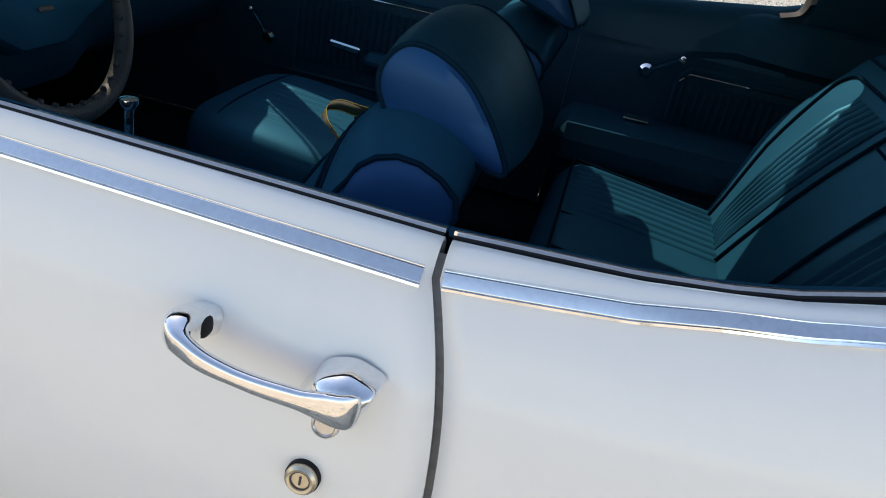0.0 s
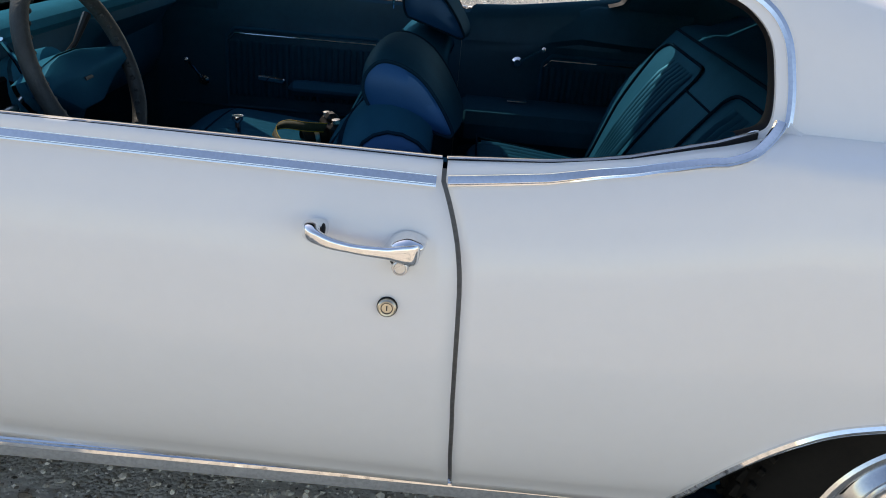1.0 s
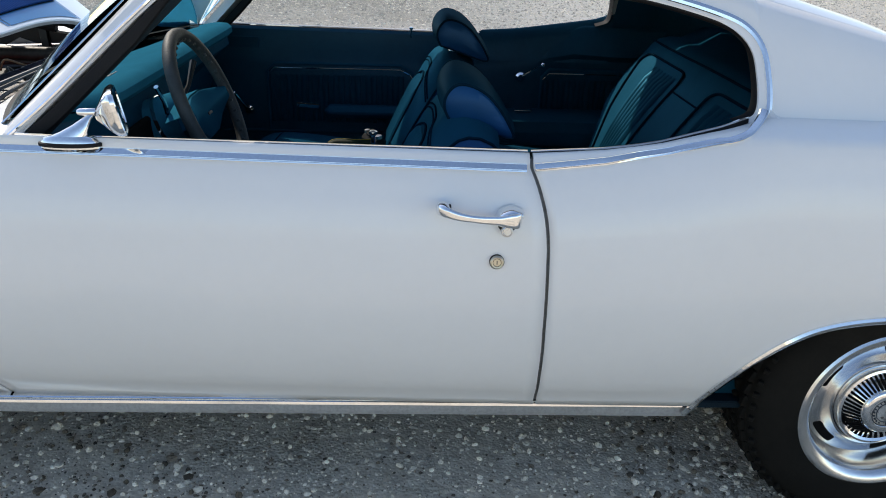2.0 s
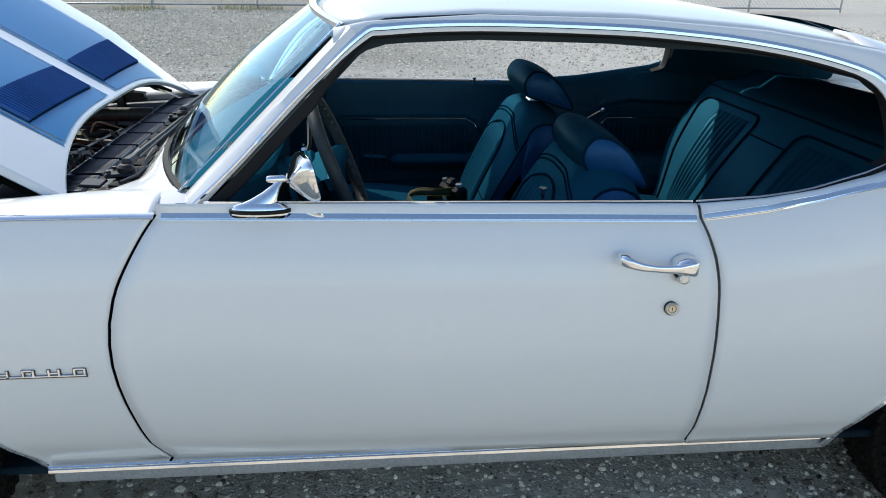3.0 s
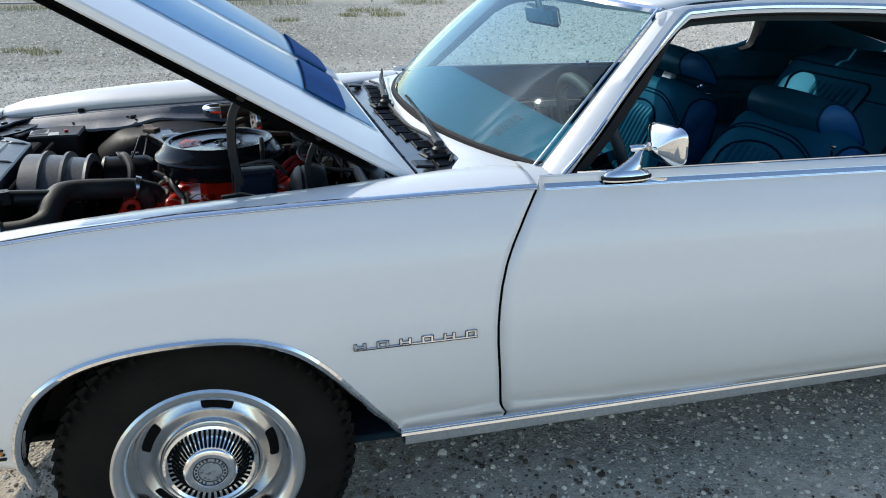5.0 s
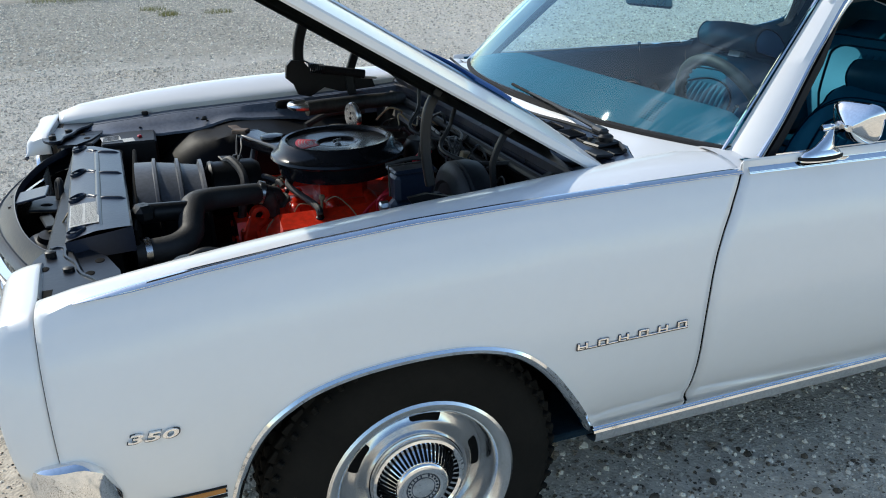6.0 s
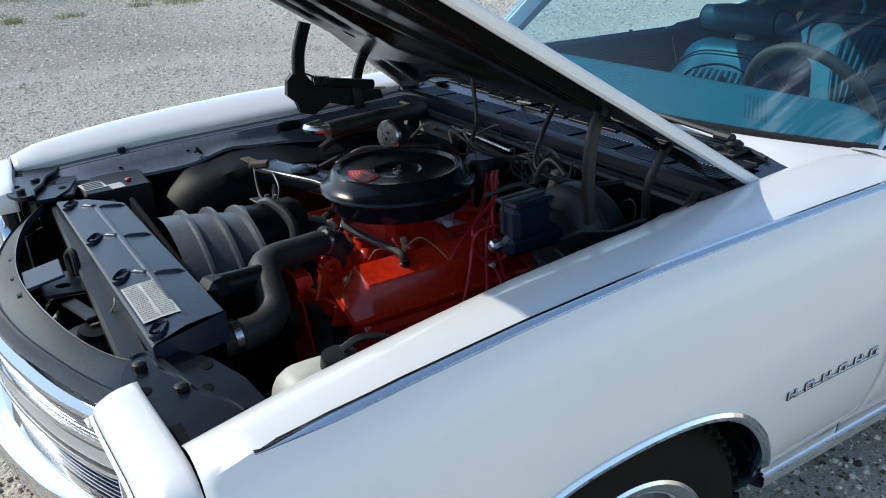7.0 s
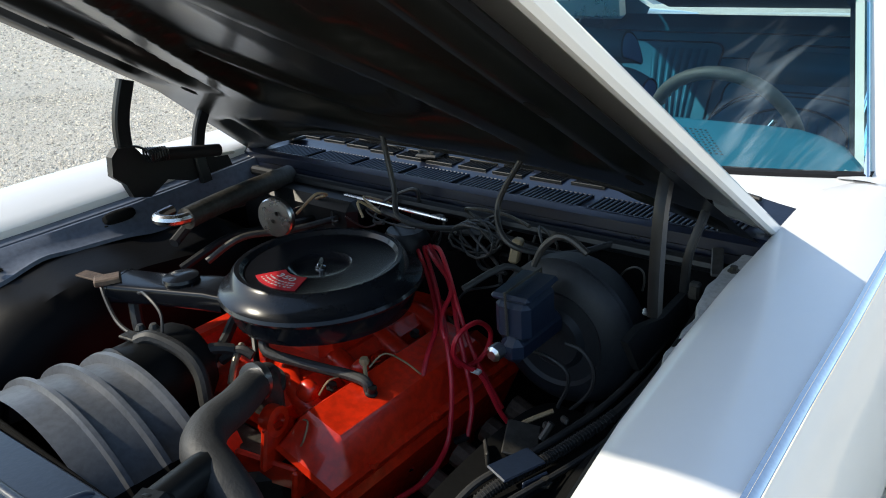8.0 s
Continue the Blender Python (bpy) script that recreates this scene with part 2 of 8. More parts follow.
def ground_material():
    m = bpy.data.materials.new("gravel_ground")
    m.use_nodes = True
    N, L = m.node_tree.nodes, m.node_tree.links
    b = N["Principled BSDF"]
    b.inputs["Roughness"].default_value = 0.92
    b.inputs["Specular IOR Level"].default_value = 0.2
    b.inputs["Diffuse Roughness"].default_value = 0.3
    co = N.new("ShaderNodeTexCoord")

    def noise_node(s, d=6):
        n = N.new("ShaderNodeTexNoise")
        n.inputs["Scale"].default_value, n.inputs["Detail"].default_value = s, d
        L.new(co.outputs["Object"], n.inputs["Vector"])
        return n

    def cells(s):
        v = N.new("ShaderNodeTexVoronoi")
        v.inputs["Scale"].default_value = s
        L.new(co.outputs["Object"], v.inputs["Vector"])
        return v

    def ramp(src, a, b_, ca, cb):
        r = N.new("ShaderNodeValToRGB")
        r.color_ramp.elements[0].position, r.color_ramp.elements[1].position = a, b_
        r.color_ramp.elements[0].color, r.color_ramp.elements[1].color = (*ca, 1), (*cb, 1)
        L.new(src, r.inputs["Fac"])
        return r.outputs["Color"]

    def mult(a, b_, f):
        x = N.new("ShaderNodeMix")
        x.data_type, x.blend_type = "RGBA", "MULTIPLY"
        x.inputs[0].default_value = f
        L.new(a, x.inputs[6])
        L.new(b_, x.inputs[7])
        return x.outputs[2]

    big, mid, v1, v2, fine = noise_node(0.35), noise_node(3.0), cells(38), cells(95), noise_node(260, 3)
    col = ramp(big.outputs["Fac"], 0.35, 0.7, (0.64, 0.595, 0.505), (0.78, 0.73, 0.635))
    # pale, driven-over lane across the lot
    sp, mr = N.new("ShaderNodeSeparateXYZ"), N.new("ShaderNodeMapRange")
    L.new(co.outputs["Object"], sp.inputs[0])
    wob = N.new("ShaderNodeMath")
    wob.operation, wob.inputs[2].default_value = "MULTIPLY_ADD", -1.6
    L.new(big.outputs["Fac"], wob.inputs[0])
    wob.inputs[1].default_value = 3.2
    ay = N.new("ShaderNodeMath")
    ay.operation = "ADD"
    L.new(sp.outputs["Y"], ay.inputs[0])
    L.new(wob.outputs[0], ay.inputs[1])
    ds = N.new("ShaderNodeMath")
    ds.operation, ds.inputs[1].default_value = "SUBTRACT", 6.2
    L.new(ay.outputs[0], ds.inputs[0])
    ab = N.new("ShaderNodeMath")
    ab.operation = "ABSOLUTE"
    L.new(ds.outputs[0], ab.inputs[0])
    mr.inputs[1].default_value, mr.inputs[2].default_value = 4.0, 2.2
    mr.inputs[3].default_value, mr.inputs[4].default_value = 0.0, 0.75
    L.new(ab.outputs[0], mr.inputs[0])
    lane = N.new("ShaderNodeMix")
    lane.data_type = "RGBA"
    px_, py_, both, most = N.new("ShaderNodeMapRange"), N.new("ShaderNodeMapRange"), N.new("ShaderNodeMath"), N.new("ShaderNodeMath")
    for nd, ax, lo, hi in ((px_, "X", 1.5, 4.5), (py_, "Y", 3.0, 5.0)):
        nd.inputs[1].default_value, nd.inputs[2].default_value = lo, hi
        nd.inputs[3].default_value, nd.inputs[4].default_value = 0.0, 0.95
        L.new(sp.outputs[ax], nd.inputs[0])
    both.operation, most.operation = "MULTIPLY", "MAXIMUM"
    L.new(px_.outputs[0], both.inputs[0])
    L.new(py_.outputs[0], both.inputs[1])
    L.new(both.outputs[0], most.inputs[0])
    L.new(mr.outputs[0], most.inputs[1])
    L.new(most.outputs[0], lane.inputs[0])
    L.new(col, lane.inputs[6])
    lane.inputs[7].default_value = (0.92, 0.88, 0.80, 1)
    col = lane.outputs[2]
    col = mult(col, ramp(mid.outputs["Fac"], 0.3, 0.65, (0.68, 0.66, 0.64), (1, 1, 1)), 0.5)
    bw1, bw2 = N.new("ShaderNodeRGBToBW"), N.new("ShaderNodeRGBToBW")
    L.new(v1.outputs["Color"], bw1.inputs[0])
    L.new(v2.outputs["Color"], bw2.inputs[0])
    col = mult(col, ramp(bw1.outputs[0], 0.15, 0.8, (0.5, 0.49, 0.48), (1, 1, 1)), 0.5)
    col = mult(col, ramp(bw2.outputs[0], 0.15, 0.8, (0.55, 0.54, 0.53), (1, 1, 1)), 0.45)
    col = mult(col, ramp(fine.outputs["Fac"], 0.35, 0.6, (0.75, 0.74, 0.72), (1, 1, 1)), 0.45)
    pale, weak = N.new("ShaderNodeMix"), N.new("ShaderNodeMath")
    pale.data_type, weak.operation = "RGBA", "MULTIPLY"
    L.new(most.outputs[0], weak.inputs[0])
    weak.inputs[1].default_value = 0.6
    L.new(weak.outputs[0], pale.inputs[0])
    L.new(col, pale.inputs[6])
    pale.inputs[7].default_value = (0.86, 0.80, 0.71, 1)
    col = pale.outputs[2]
    # packed, dusty dirt in patches beside the car, its colour warmed for bounced light
    near, spot, dirt_f = N.new("ShaderNodeMapRange"), N.new("ShaderNodeMapRange"), N.new("ShaderNodeMath")
    near.inputs[1].default_value, near.inputs[2].default_value = 2.2, 1.2
    L.new(sp.outputs["Y"], near.inputs[0])
    clump = noise_node(1.7, 5)
    spot.inputs[1].default_value, spot.inputs[2].default_value = 0.31, 0.49
    L.new(clump.outputs["Fac"], spot.inputs[0])
    dirt_f.operation = "MULTIPLY"
    L.new(near.outputs[0], dirt_f.inputs[0])
    L.new(spot.outputs[0], dirt_f.inputs[1])
    dust = noise_node(24, 8)
    dirt_mix = N.new("ShaderNodeMix")
    dirt_mix.data_type = "RGBA"
    L.new(dirt_f.outputs[0], dirt_mix.inputs[0])
    L.new(col, dirt_mix.inputs[6])
    L.new(ramp(dust.outputs["Fac"], 0.33, 0.68, (0.56, 0.485, 0.39), (0.80, 0.71, 0.585)), dirt_mix.inputs[7])
    col = dirt_mix.outputs[2]
    col = mult(col, ramp(mid.outputs["Fac"], 0.35, 0.65, (1.0, 0.97, 0.92), (1.0, 0.985, 0.95)), 1.0)
    L.new(col, b.inputs["Base Color"])
    soft_f = N.new("ShaderNodeMapRange")
    soft_f.inputs[3].default_value, soft_f.inputs[4].default_value = 0.8, 0.22
    L.new(dirt_f.outputs[0], soft_f.inputs[0])
    ad = N.new("ShaderNodeMath")
    ad.operation = "ADD"
    L.new(v1.outputs["Distance"], ad.inputs[0])
    L.new(v2.outputs["Distance"], ad.inputs[1])
    bp = N.new("ShaderNodeBump")
    bp.inputs["Distance"].default_value = 0.022
    L.new(soft_f.outputs[0], bp.inputs["Strength"])
    bp.invert = True
    L.new(ad.outputs[0], bp.inputs["Height"])
    L.new(bp.outputs["Normal"], b.inputs["Normal"])
    return m


GROUND = ground_material()


# ---- mesh helpers ----
class Shape:
    """Collects vertices and faces of one mesh."""

    def __init__(self):
        self.v, self.f = [], []

    def add(self, verts, faces):
        k = len(self.v)
        self.v += [tuple(p) for p in verts]
        self.f += [tuple(i + k for i in q) for q in faces]
        return self

    def grid(self, rows, loop_u=False, loop_v=False, flip=False):
        """rows: a list of equal rows of points."""
        n, m = len(rows), len(rows[0])
        f = []
        for i in range(n if loop_v else n - 1):
            for j in range(m if loop_u else m - 1):
                q = (i * m + j, i * m + (j + 1) % m, (i + 1) % n * m + (j + 1) % m, (i + 1) % n * m + j)
                f.append(q[::-1] if flip else q)
        return self.add([p for r in rows for p in r], f)

    def tube(self, path, r, n=10, cap=True, smooth=0):
        """A round bar along a path; r is a number or one for each point."""
        pts = [Vector(p) for p in path]
        if smooth:
            pts = spline(pts, smooth)
        rr = r if isinstance(r, (list, tuple)) else [r] * len(pts)
        if len(rr) != len(pts):
            rr = list(np.interp(np.linspace(0, 1, len(pts)), np.linspace(0, 1, len(rr)), rr))
        rows, up = [], None
        for i, p in enumerate(pts):
            d = (pts[min(i + 1, len(pts) - 1)] - pts[max(i - 1, 0)]).normalized()
            if up is None:
                up = Vector((0, 0, 1)) if abs(d.z) < 0.9 else Vector((1, 0, 0))
            a = d.cross(up).normalized()
            up = a.cross(d).normalized()
            rows.append([p + (a * math.cos(t) + up * math.sin(t)) * rr[i] for t in (2 * math.pi * k / n for k in range(n))])
        k = len(self.v)
        self.grid(rows, loop_u=True)
        if cap:
            self.f.append(tuple(k + j for j in range(n))[::-1])
            self.f.append(tuple(len(self.v) - n + j for j in range(n)))
        return self

    def lathe(self, prof, m=Matrix(), n=32, cap=False):
        """prof: radius and height pairs, turned round the z axis of m."""
        rows = [[m @ Vector((r * math.cos(t), r * math.sin(t), h)) for t in (2 * math.pi * k / n for k in range(n))] for r, h in prof]
        k = len(self.v)
        self.grid(rows, loop_u=True)
        if cap:
            self.f.append(tuple(k + j for j in range(n))[::-1])
            self.f.append(tuple(len(self.v) - n + j for j in range(n)))
        return self

    def box(self, size, m=Matrix(), b=0.004):
        """A box with chamfered edges round the origin of m."""
        h = [s / 2 for s in size]
        b = min(b, min(h) * 0.9)
        v, idx = [], {}
        for sx in (-1, 1):
            for sy in (-1, 1):
                for sz in (-1, 1):
                    s = (sx, sy, sz)
                    for a in range(3):
                        idx[s, a] = len(v)
                        v.append(m @ Vector([s[i] * (h[i] if i == a else h[i] - b) for i in range(3)]))
        f = []
        for a in range(3):
            o, p = (a + 1) % 3, (a + 2) % 3

            def key(sa, so, sp):
                s = [0, 0, 0]
                s[a], s[o], s[p] = sa, so, sp
                return tuple(s)
            for sa in (-1, 1):
                q = [idx[key(sa, *e), a] for e in ((-1, -1), (1, -1), (1, 1), (-1, 1))]
                f.append(q if sa > 0 else q[::-1])
            for so in (-1, 1):
                for sp in (-1, 1):
                    q = [idx[key(-1, so, sp), o], idx[key(1, so, sp), o], idx[key(1, so, sp), p], idx[key(-1, so, sp), p]]
                    f.append(q if so * sp > 0 else q[::-1])
        for s in {k[0] for k in idx}:
            q = [idx[s, 0], idx[s, 1], idx[s, 2]]
            f.append(q if s[0] * s[1] * s[2] > 0 else q[::-1])
        return self.add(v, f)

    def prism(self, outline, z0, z1, m=Matrix()):
        """An outline of x, y pairs pushed up from z0 to z1 in m."""
        n = len(outline)
        v = [m @ Vector((x, y, z0)) for x, y in outline] + [m @ Vector((x, y, z1)) for x, y in outline]
        f = [tuple(range(n))[::-1], tuple(range(n, 2 * n))] + [(i, (i + 1) % n, (i + 1) % n + n, i + n) for i in range(n)]
        return self.add(v, f)

    def ball(self, size, m=Matrix(), n=16, k=10, e=1.0):
        """A rounded body; e below 1 makes it squarer."""
        def q(x):
            return math.copysign(abs(x) ** e, x)
        rows = []
        for i in range(k + 1):
            a = -math.pi / 2 + math.pi * i / k
            rows.append([m @ Vector((size[0] / 2 * q(math.cos(a)) * q(math.cos(t)), size[1] / 2 * q(math.cos(a)) * q(math.sin(t)), size[2] / 2 * q(math.sin(a)))) for t in (2 * math.pi * j / n for j in range(n))])
        return self.grid(rows, loop_u=True)


def spline(pts, k):
    """Catmull-Rom points through pts, k to a stretch."""
    out = []
    for i in range(len(pts) - 1):
        a, b, c, d = pts[max(i - 1, 0)], pts[i], pts[i + 1], pts[min(i + 2, len(pts) - 1)]
        for j in range(k):
            t = j / k
            out.append(0.5 * ((2 * b) + (c - a) * t + (2 * a - 5 * b + 4 * c - d) * t * t + (3 * b - a - 3 * c + d) * t ** 3))
    out.append(pts[-1])
    return out


def thing(name, at, label, category, group="", kind=""):
    ob = new(name)
    ob.empty_display_size = 0.05
    ob.location = at
    return tagged(ob, label, category, group, kind)


def part(name, shape, material, parent, label="", sharp=35, thick=0.0):
    """One mesh under a thing or a part; the shape is in world coordinates."""
    me = bpy.data.meshes.new(name)
    me.from_pydata(shape.v, [], shape.f)
    bm = bmesh.new()
    bm.from_mesh(me)
    bmesh.ops.remove_doubles(bm, verts=bm.verts, dist=1e-6)
    bmesh.ops.recalc_face_normals(bm, faces=bm.faces)
    bm.to_mesh(me)
    bm.free()
    me.polygons.foreach_set("use_smooth", [True] * len(me.polygons))
    me.set_sharp_from_angle(angle=radians(sharp))
    me.materials.append(material)
    ob = new(name, me)
    if parent is not None:
        ob.parent = parent
        if parent.parent is None:
            ob.matrix_parent_inverse = Matrix.Translation(-parent.location)
    if thick:
        s = ob.modifiers.new("thickness", "SOLIDIFY")
        s.thickness, s.offset = abs(thick), -1.0 if thick > 0 else 1.0
    return tagged(ob, label)


YC = 0.957


def mir(shape, side, bend=True):
    """The shape itself, or its mirror image on the car's other side."""
    if side > 0:
        return shape
    s = Shape()
    s.v = []
    for x, y, z in shape.v:
        k = min(1.0, max(0.0, (0.5 - x) / 1.16))
        b = 0.045 * min(1.0, max(0.0, (x - 1.25) / 0.4)) * min(1.0, max(0.0, (z - 0.955) / 0.03)) if bend and y > 0.05 else 0.0
        s.v.append((x - 0.078 * k + b, 2 * YC - y, z + 0.02 * k * min(1.0, z)))
    s.f = [f[::-1] for f in shape.f]
    return s


def lerp(a, b, t):
    return a + (b - a) * t


def table(x, xs, ys):
    return float(np.interp(x, xs, ys))


# ---- ground ----
gs = Shape()
xs = [-400, -60, -20, -8] + list(np.linspace(-5, 6, 45)) + [9, 20, 60, 400]
ys = [-400, -60, -15, -5] + list(np.linspace(-3, 8, 45)) + [12, 16, 24, 60, 400]


def ground_z(x, y):
    if -6 < x < 7 and -4 < y < 9:
        return 0.012 * noise.noise(Vector((x * 0.9, y * 0.9, 0))) - 0.006
    return -0.01


gs.grid([[(x, y, ground_z(x, y)) for x in xs] for y in ys])
ground = part("ground", gs, GROUND, None, "grey limestone gravel lot, sunlit and dusty")
tagged(ground, kind="structure", category="ground")

# ---- car: body ----
car = thing("car", (1.4, YC, 0), "white two-door hardtop coupe with blue stripes, its hood raised", "car")

BELT_X = [-0.76, -0.67, -0.6, -0.4, -0.2, 0.0, 0.2, 0.5, 0.77, 1.27, 1.9, 2.05, 2.17, 2.3, 2.4, 2.7, 3.2, 3.7, 4.0]
BELT_Z = [0.822, 0.852, 0.880, 0.908, 0.928, 0.941, 0.946, 0.948, 0.947, 0.941, 0.933, 0.941, 0.956, 0.984, 1.012, 1.008, 0.98, 0.92, 0.87]


def belt(x):
    """Height of the moulding along the car's shoulder."""
    return table(x, BELT_X, BELT_Z)


def skin(x, z):
    """How far the side of the body stands in from its widest line."""
    zz = 0.33 + (z - 0.33) * (0.60 / (belt(x) - 0.33))
    y = table(zz, [0.24, 0.28, 0.33, 0.36, 0.385, 0.41, 0.45, 0.50, 0.55, 0.60, 0.65, 0.70, 0.75, 0.80, 0.85, 0.90, 0.935, 0.96], [0.16, 0.145, 0.112, 0.098, 0.080, 0.062, 0.043, 0.024, 0.010, 0.001, -0.005, -0.005, 0.0, 0.008, 0.021, 0.042, 0.064, 0.09])
    y += table(x, [-0.5, 0.2, 0.7, 1.3, 1.95, 2.8], [0.004, 0.004, 0.012, -0.004, -0.021, -0.03])
    if x < -0.4:
        y += 0.30 * (-0.4 - x) ** 2
    if x > 3.0:
        y += 0.10 * (x - 3.0) ** 2
    return y


SEAM_Z = [0.33, 0.36, 0.40, 0.45, 0.50, 0.55, 0.60, 0.65, 0.70, 0.75, 0.80, 0.85, 0.90, 0.94, 0.96]
SEAM_F = [0.732, 0.712, 0.698, 0.688, 0.680, 0.672, 0.666, 0.664, 0.667, 0.675, 0.691, 0.716, 0.746, 0.775, 0.785]
SEAM_R = [1.955, 1.953, 1.951, 1.948, 1.946, 1.944, 1.941, 1.940, 1.938, 1.937, 1.934, 1.926, 1.911, 1.894, 1.888]
ARCH_F = ([-0.385, -0.378, -0.36, -0.335, -0.30, -0.24, -0.17, -0.09, 0.0, 0.08, 0.15, 0.21, 0.27, 0.33, 0.385, 0.43, 0.458], [0.30, 0.42, 0.50, 0.56, 0.606, 0.646, 0.668, 0.679, 0.682, 0.677, 0.661, 0.632, 0.576, 0.496, 0.415, 0.345, 0.298])
ARCH_R = ([2.332, 2.348, 2.37, 2.41, 2.46, 2.52, 2.59, 2.67, 2.76, 2.86, 2.95, 3.03, 3.10, 3.16, 3.2], [0.298, 0.36, 0.422, 0.488, 0.546, 0.59, 0.614, 0.626, 0.632, 0.626, 0.608, 0.57, 0.51, 0.43, 0.298])
LOW = 0.335


def rounded(tab):
    """The same outline with smooth bends between its points."""
    pts = spline([Vector((x, 0, z)) for x, z in zip(*tab)], 5)
    return [p.x for p in pts], [p.z for p in pts]


SEAM_F = rounded((SEAM_F, SEAM_Z))[0]
SEAM_R, SEAM_Z = rounded((SEAM_R, SEAM_Z))


ARCH_F, ARCH_R = rounded(ARCH_F), rounded(ARCH_R)


def low(x):
    """Lower edge of the painted side."""
    for xs_, zs_ in (ARCH_F, ARCH_R):
        if xs_[0] < x < xs_[-1]:
            return table(x, xs_, zs_)
    if x < -0.385:
        return lerp(0.40, 0.50, min(1, (-0.385 - x) / 0.35))
    if x > 3.2:
        return 0.34
    return LOW


V_ROWS = [0, 0.03, 0.06, 0.09, 0.12, 0.16, 0.2, 0.26, 0.34, 0.42, 0.5, 0.58, 0.66, 0.74, 0.78, 0.81, 0.84, 0.87, 0.895, 0.92, 0.94, 0.96, 0.98, 1.0]


def side_panel(x_left, x_right, cols, top, inner=None, low_f=low):
    """A side panel between two seams (functions of the height), its shoulder rolled in to the inner line."""
    rows = []
    for v in V_ROWS:
        zn = lerp(LOW, 0.93, v)
        row = []
        for u in cols:
            x = lerp(x_left(zn), x_right(zn), u)
            z = lerp(low_f(x), top(x), v)
            row.append((x, skin(x, z), z))
        rows.append(row)
    if inner:
        for k in (0.12, 0.3, 0.5, 0.7, 0.88, 1.0):
            row = []
            for x, y, z in rows[len(V_ROWS) - 1]:
                yi, zi = inner(x)
                zc = lerp(z, zi, k) + 0.05 * k * (1 - k)
                row.append((x, lerp(y, yi, k), zc))
            rows.append(row)
        last = rows[-1]
        rows.append([(x, y + 0.006, z - 0.006) for x, y, z in last])
        rows.append([(x, y + 0.008, z - 0.032) for x, y, z in last])
    return Shape().grid(rows)


def fender_in(x):
    return (table(x, [-0.68, -0.6, -0.5, -0.3, -0.1, 0.1, 0.3, 0.45, 0.6, 0.71, 0.78], [0.185, 0.192, 0.205, 0.222, 0.242, 0.252, 0.254, 0.250, 0.245, 0.235, 0.20]), table(x, [-0.68, -0.6, -0.5, -0.3, -0.1, 0.1, 0.3, 0.45, 0.6, 0.71, 0.78], [0.846, 0.858, 0.870, 0.889, 0.902, 0.913, 0.926, 0.938, 0.952, 0.959, 0.959]))


def door_in(x):
    return 0.076, belt(x) + 0.020


def quarter_in(x):
    return table(x, [1.9, 2.12, 2.3, 2.45], [0.074, 0.078, 0.108, 0.15]), belt(x) + table(x, [1.9, 2.3, 2.45], [0.020, 0.014, 0.012])


def shoulder_drop(x):
    return table(x, [1.90, 2.05, 2.12, 2.20, 2.27, 2.31, 2.36, 2.42, 2.6, 2.9], [0, -0.008, -0.012, -0.014, -0.0145, -0.012, 0.002, 0.014, 0.012, 0])


def shelf(x, k):
    """The quarter's shoulder: k from the outer edge to the glass."""
    yi, zi = quarter_in(x)
    zo = belt(x) - shoulder_drop(x)
    return lerp(skin(x, zo), yi, k), lerp(zo, zi, k) + 0.05 * k * (1 - k)


def sill_y(x):
    return table(x, [0.86, 1.9, 2.12, 2.3, 2.45], [0.076, 0.075, 0.078, 0.108, 0.15])


def lean(z):
    """Inward lean of the cabin sides."""
    return 0.105 + max(0.0, z - 0.955) * 0.46


